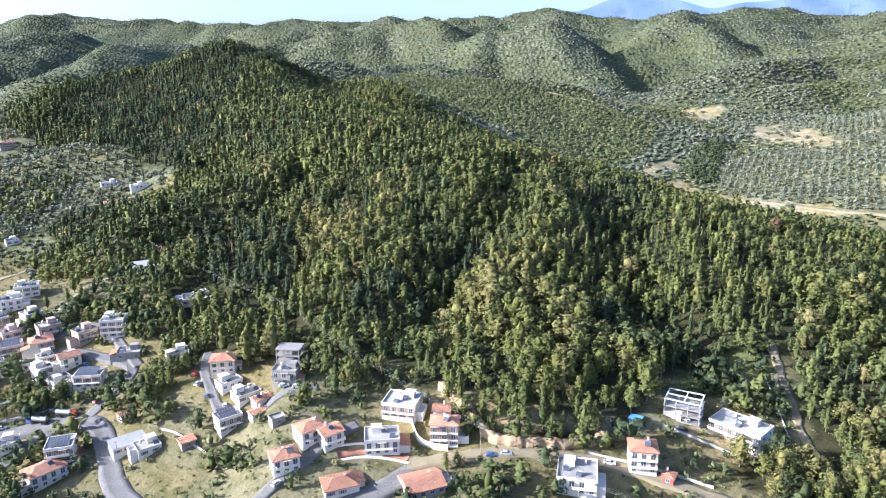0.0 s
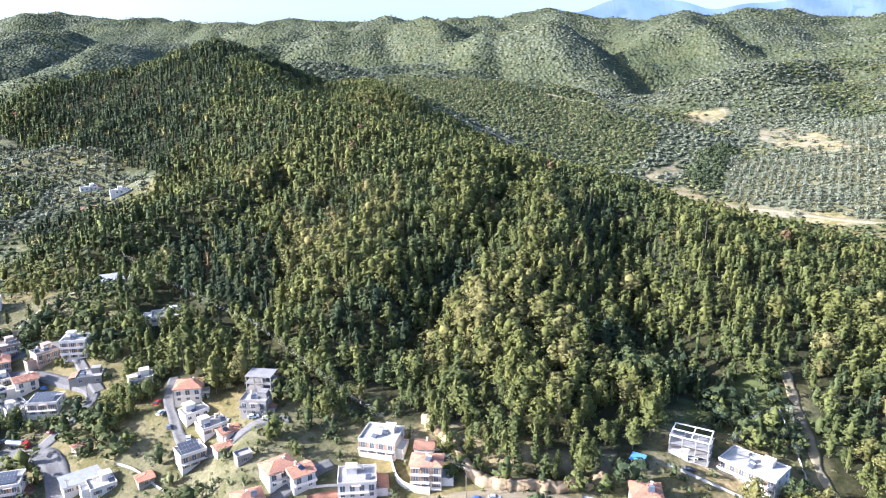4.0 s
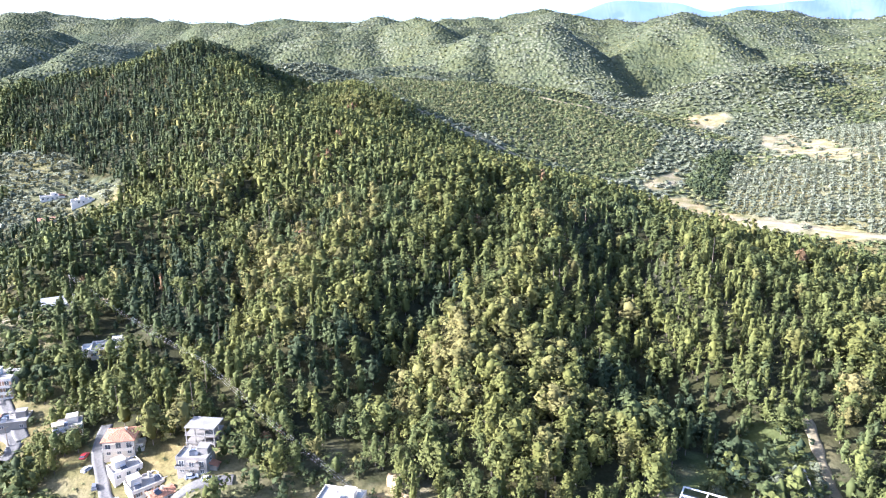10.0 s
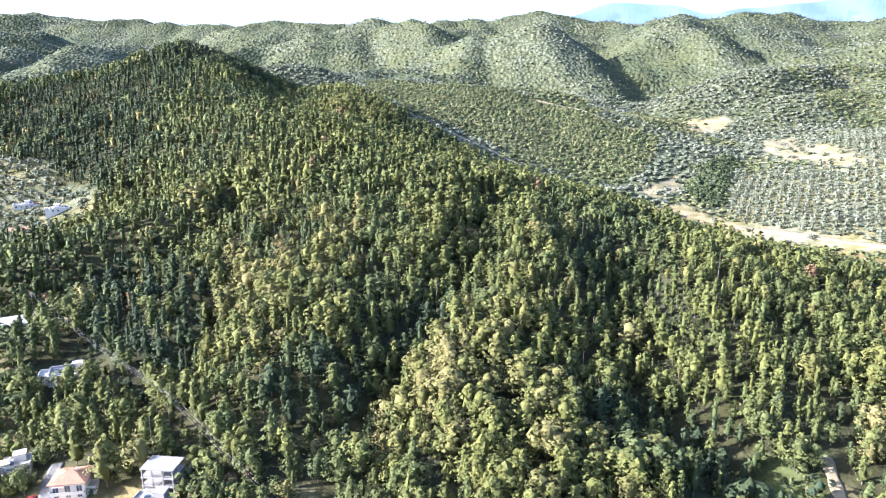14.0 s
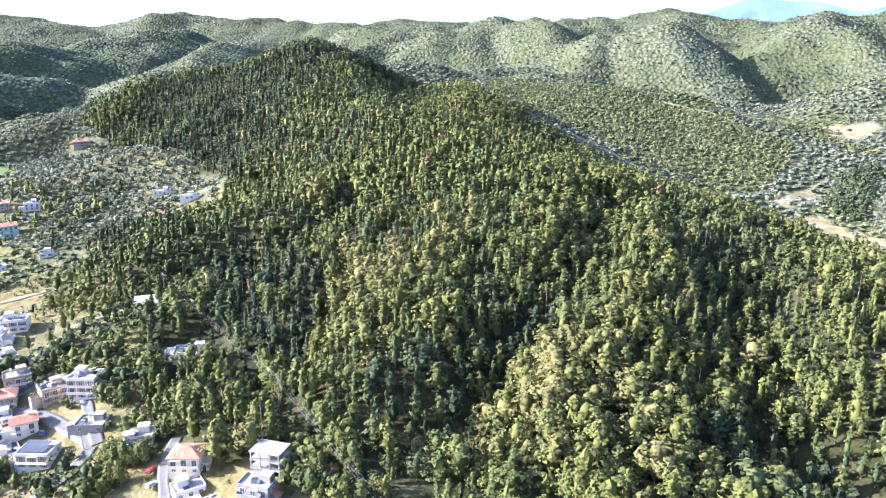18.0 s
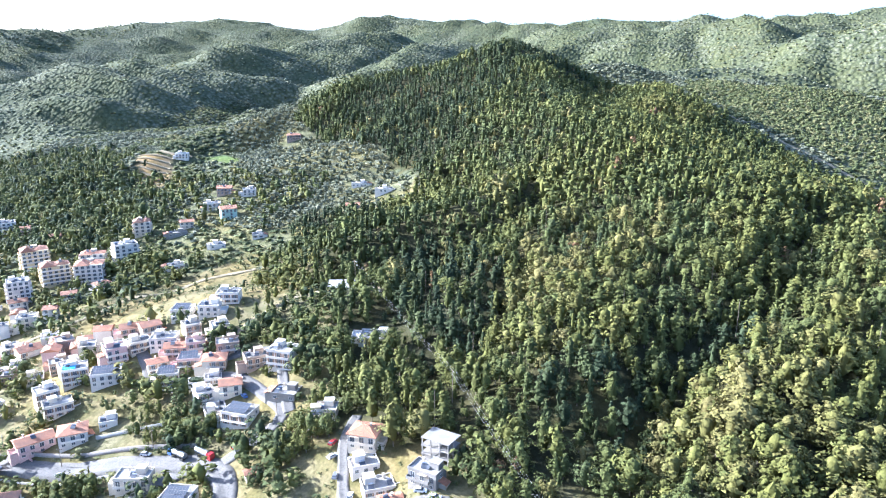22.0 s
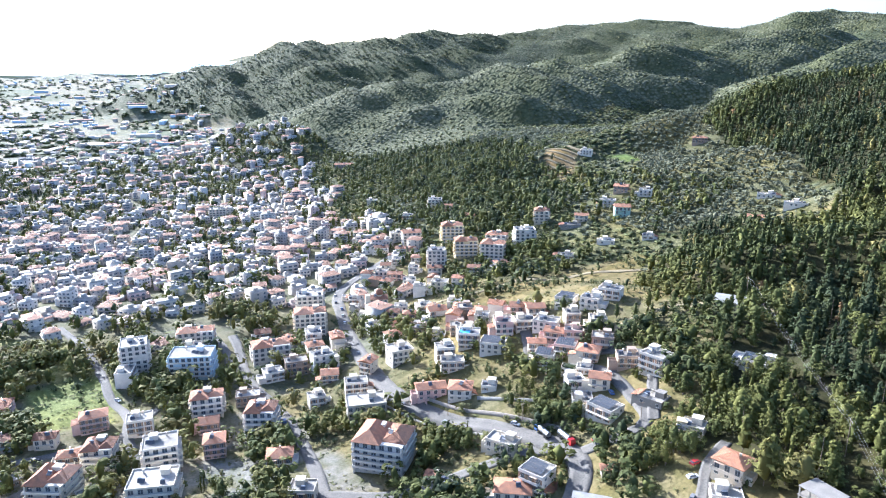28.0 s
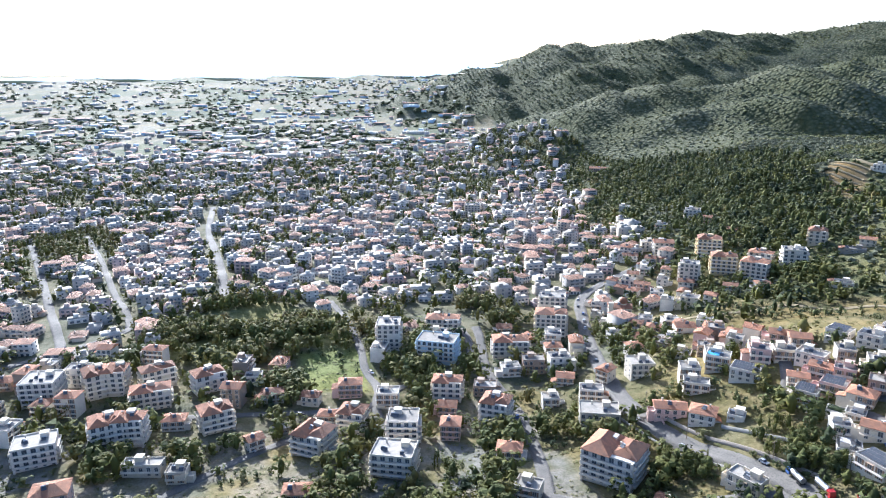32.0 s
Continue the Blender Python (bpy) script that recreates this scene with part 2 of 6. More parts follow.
def tiles(name, joined, one, two):
    """Clay tiles: rows of barrel tiles down the slope, weathered from roof to roof."""
    m = surface(name, one, two, 0.45, 0.85, vary=0.32, joined=joined)
    t = m.node_tree
    at, w, b = t.nodes.new("ShaderNodeTexCoord"), t.nodes.new("ShaderNodeTexWave"), t.nodes.new("ShaderNodeBump")
    w.inputs["Scale"].default_value, w.inputs["Distortion"].default_value = 1.3, 0.6
    t.links.new(at.outputs["Object"], w.inputs["Vector"])
    b.inputs["Strength"].default_value, b.inputs["Distance"].default_value = 0.8, 0.12
    t.links.new(w.outputs["Fac"], b.inputs["Height"])
    t.links.new(b.outputs["Normal"], t.nodes["Principled BSDF"].inputs["Normal"])
    return m


TILE = tiles("clay_tiles", False, (0.42, 0.19, 0.1), (0.28, 0.145, 0.088))
TOWN = [surface(f"town_{name}", one, two, 0.3, 0.88, vary=0.22, joined=True) for name, one, two in (
    ("white_render", (0.64, 0.59, 0.5), (0.52, 0.475, 0.4)), ("cream_render", (0.55, 0.47, 0.36), (0.48, 0.41, 0.32)), ("pink_render", (0.56, 0.41, 0.34), (0.48, 0.36, 0.3)),
    ("beige_render", (0.5, 0.43, 0.34), (0.43, 0.37, 0.3)), ("grey_render", (0.4, 0.37, 0.33), (0.32, 0.3, 0.27)))]
TOWN += [tiles("town_clay_tiles", True, (0.37, 0.205, 0.13), (0.27, 0.17, 0.12)), surface("town_roof_screed", (0.33, 0.3, 0.25), (0.44, 0.4, 0.34), 0.35, 0.9, vary=0.25, joined=True)]
ROOF_FLAT = surface("roof_screed", (0.29, 0.262, 0.22), (0.38, 0.345, 0.29), 0.35, 0.9, vary=0.2)
GLASS = surface("window_glass", (0.085, 0.09, 0.095), (0.115, 0.12, 0.125), 0.5, 0.12, spec=0.6)
FRAME = surface("window_frame_paint", (0.6, 0.58, 0.54), (0.5, 0.48, 0.45), 2, 0.6, vary=0.3)
SHUTTER = surface("shutter_paint", (0.3, 0.2, 0.13), (0.24, 0.16, 0.1), 2, 0.7, vary=0.4)
PANEL = surface("solar_cells", (0.07, 0.075, 0.085), (0.09, 0.095, 0.105), 0.4, 0.34, spec=0.4)
STEEL = surface("galvanised_steel", (0.55, 0.56, 0.57), (0.45, 0.46, 0.47), 1.0, 0.35, metal=0.9)
AWNING = surface("awning_cloth", (0.55, 0.42, 0.3), (0.5, 0.38, 0.28), 1, 0.9, vary=0.4)
ASPHALT = surface("old_asphalt", (0.125, 0.115, 0.1), (0.165, 0.15, 0.13), 0.15, 0.9, bump=0.2)
DIRT = surface("dirt_track", (0.26, 0.208, 0.116), (0.2, 0.16, 0.09), 0.2, 0.95, bump=0.4)
CONCRETE = surface("pale_concrete", (0.4, 0.37, 0.32), (0.32, 0.3, 0.26), 0.4, 0.9)
WOOD = surface("pole_wood", (0.2, 0.15, 0.1), (0.26, 0.2, 0.14), 2, 0.9)
RUBBER = surface("tyre_rubber", (0.025, 0.025, 0.025), (0.035, 0.035, 0.035), 3, 0.9)
CABLE = surface("cable_metal", (0.3, 0.29, 0.27), (0.25, 0.24, 0.23), 1, 0.6)


def land():
    """Ground: the land cover lies in the mesh, with grass, dust and stones over it at three scales; wooded hills carry a lumpy canopy."""
    m, t, p = nodes_of("land")
    at = t.nodes.new("ShaderNodeAttribute")
    at.attribute_name = "cover"
    c = blend(t, ramp(t, noise_at(t, 0.02, 6), 0.4, 0.62), at.outputs["Color"], (1.25, 1.1, 0.85), "MULTIPLY")
    c = blend(t, ramp(t, noise_at(t, 0.12, 6), 0.42, 0.6), c, (0.64, 0.68, 0.56), "MULTIPLY")
    c = blend(t, ramp(t, noise_at(t, 0.9, 5), 0.4, 0.7), c, (0.7, 0.7, 0.66), "MULTIPLY")
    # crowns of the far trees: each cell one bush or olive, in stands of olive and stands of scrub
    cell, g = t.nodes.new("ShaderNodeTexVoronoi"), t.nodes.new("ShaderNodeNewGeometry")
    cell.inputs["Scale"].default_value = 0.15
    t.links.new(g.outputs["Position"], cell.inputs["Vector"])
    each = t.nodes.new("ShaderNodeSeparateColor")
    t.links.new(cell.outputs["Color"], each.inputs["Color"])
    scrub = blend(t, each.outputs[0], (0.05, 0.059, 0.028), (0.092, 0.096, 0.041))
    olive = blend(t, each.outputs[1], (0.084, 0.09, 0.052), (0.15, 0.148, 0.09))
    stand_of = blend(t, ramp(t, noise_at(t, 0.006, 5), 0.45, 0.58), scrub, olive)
    # cell edges go dark: shade between crowns, painted into the base colour
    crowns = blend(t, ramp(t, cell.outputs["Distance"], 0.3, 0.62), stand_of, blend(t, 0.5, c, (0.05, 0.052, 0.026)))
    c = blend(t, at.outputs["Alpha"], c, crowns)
    t.links.new(c, p.inputs["Base Color"])
    p.inputs["Roughness"].default_value, p.inputs["Specular IOR Level"].default_value = 0.95, 0.1
    b = t.nodes.new("ShaderNodeBump")
    b.inputs["Strength"].default_value, b.inputs["Distance"].default_value = 0.7, 0.6
    t.links.new(noise_at(t, 0.5, 6), b.inputs["Height"])
    dome = t.nodes.new("ShaderNodeBump")
    dome.invert = True
    dome.inputs["Distance"].default_value = 3.0
    t.links.new(at.outputs["Alpha"], dome.inputs["Strength"])
    t.links.new(cell.outputs["Distance"], dome.inputs["Height"])
    t.links.new(b.outputs["Normal"], dome.inputs["Normal"])
    t.links.new(dome.outputs["Normal"], p.inputs["Normal"])
    return m


# ---- the land ----
def inside(x, y, corners):
    """Which of the points lie in the plan polygon."""
    x, y = np.asarray(x, float), np.asarray(y, float)
    out = np.zeros(x.shape, bool)
    for (ax, ay), (bx, by) in zip(corners, corners[1:] + corners[:1]):
        if ay != by:
            out ^= ((ay > y) != (by > y)) & (x < (bx - ax) * (y - ay) / (by - ay) + ax)
    return out


FOREST = [(-21, 285), (-10, 268), (3, 250), (14, 242), (28, 237), (45, 236), (58, 238), (72, 248), (84, 259), (96, 275), (110, 281), (125, 291), (142, 296), (149, 285), (147, 262), (144, 243), (122, 237), (103, 229), (110, 214), (150, 200), (420, 200), (420, 420), (330, 500), (200, 560), (150, 630),
          (95, 690), (45, 770), (-10, 830), (-60, 900), (-140, 1020), (-300, 1080), (-460, 960), (-535, 885), (-501, 816), (-464, 792), (-346, 696), (-299, 681), (-289, 657), (-255, 640), (-225, 600), (-225, 575), (-264, 575), (-296, 562), (-314, 539), (-290, 510), (-285, 475), (-230, 440), (-205, 415),
          (-185, 400), (-168, 385), (-160, 366), (-145, 345), (-132, 320), (-128, 301), (-114, 294), (-100, 297), (-84, 285), (-76, 292), (-58, 297), (-48, 284), (-38, 276), (-25, 272)]
OLIVES_WEST = [(-415, 530), (-330, 530), (-296, 562), (-240, 580), (-240, 615), (-289, 657), (-299, 681), (-346, 696), (-464, 792), (-501, 816), (-535, 880), (-590, 800), (-500, 700), (-460, 640)]
OLIVES_EAST = [(271, 682), (262, 640), (300, 590), (336, 560), (520, 470), (760, 520), (900, 700), (700, 900), (500, 930), (440, 860), (420, 760), (317, 788)]
OLIVES_YARD = [(98, 262), (112, 272), (150, 282), (142, 252), (122, 254)]
SCRUB_BLOCK = [(10, 880), (55, 845), (105, 795), (150, 745), (190, 735), (235, 800), (275, 895), (232, 959), (186, 1020), (118, 1080), (41, 1135), (-90, 1200), (-60, 960)]
DARK_PLOT = [(238, 714), (286, 797), (335, 845), (318, 790), (264, 689)]
BARE = [[(80, 246), (100, 250), (118, 246), (128, 236), (112, 231), (92, 238)], [(-10, 262), (4, 258), (20, 245), (62, 240), (66, 247), (22, 254), (6, 268)], [(349, 1040), (386, 1038), (406, 1014), (365, 979), (334, 961)], [(406, 940), (445, 938), (433, 817), (425, 725), (397, 748), (372, 850)],
        [(205, 728), (256, 775), (252, 737), (215, 708)], [(184, 688), (234, 700), (275, 644), (319, 584), (336, 565), (306, 570), (250, 634), (200, 674)]]
GULLY = [(-480, 135), (-560, 60), (-480, 0), (-430, 20), (-402, 52), (-425, 97), (-416, 140)]
WOOD_SLOPE = [(-767, 619), (-729, 680), (-556, 616), (-446, 530), (-436, 473), (-527, 467), (-633, 502)]
DRY_SLOPE = [(-406, 331), (-395, 376), (-355, 431), (-312, 494), (-218, 385), (-262, 366), (-277, 327), (-356, 324)]
TERRACE = [(-612, 670), (-562, 682), (-518, 614), (-550, 610)]
FIELD = [(-542, 703), (-527, 719), (-485, 705), (-493, 679)]
YARD_GRASS = [(92, 262), (112, 262), (140, 268), (146, 300), (125, 300), (100, 282)]
OPEN_SLOPE = [(-142, 252), (-122, 292), (-76, 268), (-20, 226), (-90, 208), (-124, 240)]
TOWN_EDGE = [(-949, 436), (-933, 492), (-815, 500), (-748, 445), (-679, 434), (-662, 461), (-607, 452), (-542, 424), (-495, 419), (-467, 400), (-508, 379), (-600, 377), (-672, 369), (-778, 375)]
MEADOW = [(-422, 99), (-412, 142), (-369, 147), (-345, 132), (-366, 100)]


def cover(x, y, z):
    """Base colour of the bare land, by what grows there."""
    n = len(x)
    c = np.tile((0.172, 0.15, 0.078), (n, 1))  # dry grass
    c[(x > -470) & (x < -205) & (y < 215) & (wave(x, y, 55, 91) > -0.45)] = (0.2, 0.19, 0.165)  # yards between the blocks
    hills = (y > 620) & (x > -2900)
    c[hills] = (0.085, 0.1, 0.052)
    low = -20 + 28 * smooth(-330, -60, x) - 14 * smooth(-380, -1000, x)
    town = (y < 295 + 0.25 * np.maximum(0, -300 - x) + 30) & (x < -330) & ((z < low + 14) | (x < -2900))
    c[(y > 480) & ~town & (x < -600)] = (0.08, 0.095, 0.05)
    c[(y > 385 + 0.25 * np.maximum(0, -300 - x)) & (x < -235) & ~hills & ~town] = (0.15, 0.15, 0.08)
    c[town] = (0.15, 0.145, 0.1)
    plain = town & (x < -1500)
    u, v = (x * 0.956 - y * 0.292) // 230, (x * 0.292 + y * 0.956) // 130
    field = np.abs(np.sin(u * 12.99 + v * 78.23) * 437.58) % 1
    shades = np.array([(0.155, 0.16, 0.11), (0.11, 0.13, 0.075), (0.19, 0.18, 0.13), (0.09, 0.11, 0.062), (0.22, 0.205, 0.155)])
    c[plain] = shades[(field[plain] * 5).astype(int)]
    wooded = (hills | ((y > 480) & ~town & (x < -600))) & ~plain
    c[inside(x, y, OLIVES_WEST)] = (0.14, 0.135, 0.072)
    c[inside(x, y, OLIVES_EAST)] = (0.175, 0.168, 0.095)
    c[inside(x, y, SCRUB_BLOCK)] = (0.11, 0.13, 0.05)
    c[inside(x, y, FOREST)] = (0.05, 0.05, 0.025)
    for b in BARE:
        c[inside(x, y, b)] = (0.27, 0.23, 0.145)
    c[inside(x, y, GULLY)] = (0.2, 0.2, 0.09)
    c[inside(x, y, DRY_SLOPE)] = (0.17, 0.146, 0.076)
    c[inside(x, y, TERRACE)] = (0.25, 0.185, 0.1)
    c[inside(x, y, FIELD)] = (0.11, 0.15, 0.04)
    c[inside(x, y, YARD_GRASS)] = (0.085, 0.1, 0.038)
    c[inside(x, y, MEADOW)] = (0.2, 0.22, 0.075)
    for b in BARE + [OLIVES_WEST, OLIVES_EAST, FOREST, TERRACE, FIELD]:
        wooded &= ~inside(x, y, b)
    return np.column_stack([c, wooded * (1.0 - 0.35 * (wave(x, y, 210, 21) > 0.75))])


def sheet(name, co, faces, material, kind="structure", label="", category="", attributes=()):
    """A mesh straight from arrays: corners, faces of one size, and per-point or per-face values."""
    me = bpy.data.meshes.new(name)
    faces = np.ascontiguousarray(faces, np.int32)
    co = np.ascontiguousarray(co, np.float32)
    k = faces.shape[1]
    me.vertices.add(len(co))
    me.vertices.foreach_set("co", co.ravel())
    me.loops.add(faces.size)
    me.loops.foreach_set("vertex_index", faces.ravel())
    me.polygons.add(len(faces))
    me.polygons.foreach_set("loop_start", np.arange(0, faces.size, k, dtype=np.int32))
    me.update(calc_edges=True)
    for title, kind_of, domain, values in attributes:
        at = me.attributes.new(title, kind_of, domain)
        at.data.foreach_set("color" if "COLOR" in kind_of else "value", np.ascontiguousarray(values, np.float32).ravel())
    me.materials.append(material)
    return tagged(new(name, me), label, category, kind=kind)


def spread(lo, hi, centre, fine, n):
    """Grid lines that crowd round the centre and thin out far away."""
    s = np.linspace(math.asinh((lo - centre) / fine), math.asinh((hi - centre) / fine), n)
    return centre + fine * np.sinh(s)


gx, gy = spread(-4700, 2600, -120, 300, 335), spread(-1900, 3600, 290, 300, 320)
X, Y = (v.ravel() for v in np.meshgrid(gx, gy))
Z = ground(X, Y)
ids = np.arange(len(X)).reshape(len(gy), len(gx))
quads = np.stack([ids[:-1, :-1], ids[:-1, 1:], ids[1:, 1:], ids[1:, :-1]], -1).reshape(-1, 4)
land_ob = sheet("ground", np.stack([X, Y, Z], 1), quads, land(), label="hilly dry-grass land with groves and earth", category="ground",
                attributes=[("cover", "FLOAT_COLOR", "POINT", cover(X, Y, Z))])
land_ob.data.shade_smooth()


def over(x, y):
    return float(ground(x, y))


# ---- trees ----
def sprays(r, p, out, size, squash):
    """A triangle of leaves at each point, turned about its outward way."""
    out = out / np.linalg.norm(out, axis=1)[:, None]
    side = np.cross(out, r.normal(0, 1, out.shape))
    side /= np.linalg.norm(side, axis=1)[:, None]
    up = np.cross(out, side)
    flat = np.array([1.0, 1.0, squash])
    return np.stack([p + side * size * flat, p - side * size * 0.5 * flat + up * size * 0.85 * flat, p - side * size * 0.5 * flat - up * size * 0.85 * flat], 1).reshape(-1, 3)


def with_core(r, co, f, form, ring, levels, width, least):
    """The sprays with a rough dense core inside them."""
    core = [(0, 0, 0.0)]
    for lv in levels:
        for k in range(ring):
            w = width * form(lv) * r.uniform(least, 1.12)
            core.append((math.cos(k * math.tau / ring + lv) * w, math.sin(k * math.tau / ring + lv) * w, lv + r.uniform(-0.05, 0.05)))
    core.append((0, 0, 0.93))
    cf = [(0, 1 + (k + 1) % ring, 1 + k) for k in range(ring)]
    for lv in range(len(levels) - 1):
        for k in range(ring):
            a, b = 1 + lv * ring + k, 1 + lv * ring + (k + 1) % ring
            cf += [(a, b, b + ring), (a, b + ring, a + ring)]
    last, top = 1 + (len(levels) - 1) * ring, 1 + len(levels) * ring
    cf += [(last + k, last + (k + 1) % ring, top) for k in range(ring)]
    return np.concatenate([co, np.array(core)]), np.concatenate([f, np.array(cf) + len(co)])


def crown_cards(seed, n, size, profile, core_ring=6):
    """A low bush of leaf sprays about a rough core: unit height, unit width."""
    r = np.random.RandomState(seed)
    u = r.beta(1.2, 1.3, n)
    a = r.uniform(0, math.tau, n)
    q = r.uniform(0, math.tau, 2)
    rad = np.array([profile(v) for v in u])
    rad = rad * (1 + 0.22 * np.sin(3 * a + q[0] + 5 * u) + 0.16 * np.sin(5 * a + 9 * u + q[1])) * r.uniform(0.62, 1.05, n)
    p = np.stack([np.cos(a) * rad * 0.5, np.sin(a) * rad * 0.5, u], 1)
    out = np.stack([np.cos(a), np.sin(a), 0.25 + 0.9 * (u - 0.3)], 1) + r.normal(0, 0.4, (n, 3))
    co = sprays(r, p, out, size * r.uniform(0.6, 1.25, n)[:, None], 0.6)
    f = np.arange(len(co)).reshape(-1, 3)
    if not core_ring:
        return co, f
    return with_core(r, co, f, profile, core_ring, (0.06, 0.35, 0.7) if core_ring > 4 else (0.25,), 0.33 if core_ring > 4 else 0.44, 0.75)


PINE = lambda u: max(0.05, (1 - min(1, u) ** 1.6) ** 0.85 * min(1, 0.5 + 1.8 * u))
ROUND = lambda u: max(0.08, math.sqrt(max(0.0, 1 - (1.9 * u - 0.95) ** 2)))
SPIRE = lambda u: max(0.05, (1 - u) ** 0.72 * min(1, 0.55 + 3 * u))
UMBRELLA = lambda u: max(0.1, math.sqrt(max(0.0, 1 - (1.5 * u - 0.55) ** 2)))


def wood_crown(kind, seed, n, size, ring=6):
    """A ragged crown of small leaf sprays about a dark core, unit height and width: whorled branches on conifers, billows on broad trees."""
    r = np.random.RandomState(seed)
    form = {"pine": PINE, "spire": SPIRE, "broad": ROUND}[kind]
    conifer = kind in ("pine", "spire")
    q = r.uniform(0, math.tau, 3)
    lean = r.normal(0, 0.035, 2)
    if conifer:
        nb = max(8, n // (9 if n > 100 else 4))
        bu = np.sort(1 - r.beta(1.0, 1.35, nb)) * 0.95 + 0.02
        ba = np.arange(nb) * 2.4 + r.normal(0, 0.4, nb)
        bl = np.array([form(v) for v in bu]) * r.uniform(0.72, 1.14, nb) * (1 + 0.14 * np.sin(ba * 2 + q[0]))
        who = np.arange(n) % nb
        f = 0.5 + 0.52 * np.sqrt(r.uniform(0, 1, n))
        L, a, u = bl[who] * 0.5, ba[who], bu[who]
        wide = (0.05 + 0.07 * f) * (0.4 + L * 2)
        p = np.stack([np.cos(a) * L * f, np.sin(a) * L * f, u + 0.05 * f - 0.035], 1) + r.normal(0, 0.42, (n, 3)) * wide[:, None] * np.array([1, 1, 0.45])
        out = np.stack([np.cos(a), np.sin(a), 0.3 + 0.7 * u], 1) + r.normal(0, 0.24, (n, 3))
    else:
        nb = 13 if n > 100 else 6
        bu = (np.arange(nb) + r.uniform(0.1, 0.9, nb)) / nb
        ba = np.arange(nb) * 2.4 + r.uniform(-0.7, 0.7, nb)
        bl = np.array([form(v) for v in bu])
        mid = np.stack([np.cos(ba) * bl * 0.33, np.sin(ba) * bl * 0.33, 0.1 + 0.78 * bu], 1) + r.normal(0, 0.03, (nb, 3))
        reach = (0.1 + 0.1 * bl) * r.uniform(0.7, 1.25, nb)
        who = np.arange(n) % nb
        out = r.normal(0, 1, (n, 3)) + np.stack([np.cos(ba), np.sin(ba), 0.5 + 0 * ba], 1)[who] * 0.8
        out /= np.linalg.norm(out, axis=1)[:, None]
        p = mid[who] + out * reach[who][:, None] * np.array([1.1, 1.1, 0.8]) * r.uniform(0.72, 1.12, n)[:, None]
        out = out + 1.3 * (p - np.array([0, 0, 0.42])) + r.normal(0, 0.2, (n, 3))
    p[:, :2] += lean * p[:, 2:]
    co = sprays(r, p, out, size * r.uniform(0.55, 1.35, n)[:, None], 0.55)
    f = np.arange(len(co)).reshape(-1, 3)
    return with_core(r, co, f, form, ring, (0.08, 0.3, 0.55, 0.78) if ring > 4 else (0.15, 0.6), 0.27 if conifer else 0.21, 0.55)


def planting(name, places, templates, width, height, lift, tint, material, label, category, seed=1):
    """Very many alike plants in one mesh: each a turned, stretched template standing on the land."""
    r = np.random.RandomState(seed)
    pick = r.randint(0, len(templates), len(places))
    cos, fs, tints, at = [], [], [], 0
    for k, (co, f) in enumerate(templates):
        who = np.where(pick == k)[0]
        if not len(who):
            continue
        a = r.uniform(0, math.tau, len(who))
        w, h = width[who][:, None], height[who][:, None]
        x = (co[:, 0] * np.cos(a)[:, None] - co[:, 1] * np.sin(a)[:, None]) * w + places[who, 0][:, None]
        y = (co[:, 0] * np.sin(a)[:, None] + co[:, 1] * np.cos(a)[:, None]) * w + places[who, 1][:, None]
        z = co[:, 2] * h * (1 - lift) + h * lift + places[who, 2][:, None]
        cos.append(np.stack([x, y, z], -1).reshape(-1, 3))
        fs.append((f[None] + (np.arange(len(who)) * len(co))[:, None, None] + at).reshape(-1, 3))
        tints.append(np.repeat(tint[who], len(f)))
        at += len(who) * len(co)
    return sheet(name, np.concatenate(cos), np.concatenate(fs), material, "stuff", label, category, [("tint", "FLOAT", "FACE", np.concatenate(tints))])


def scatter(box, step, seed, jitter=0.45):
    """Points on a shaken grid."""
    r = np.random.RandomState(seed)
    x, y = np.meshgrid(np.arange(box[0], box[2], step), np.arange(box[1], box[3], step))
    x, y = x.ravel(), y.ravel()
    return x + r.uniform(-jitter, jitter, len(x)) * step, y + r.uniform(-jitter, jitter, len(y)) * step


def stand(x, y):
    return np.stack([x, y, ground(x, y)], 1)


rng = np.random.RandomState(11)
NEAR_CROWN = {k: [wood_crown(k, s * 7 + len(k), n, size) for s in range(6)] for k, n, size in (("broad", 310, 0.066), ("pine", 280, 0.07), ("spire", 220, 0.08))}
FAR_CROWN = {k: [wood_crown(k, s * 9 + len(k), n, size, 4) for s in range(5)] for k, n, size in (("broad", 54, 0.125), ("pine", 48, 0.13), ("spire", 40, 0.15))}

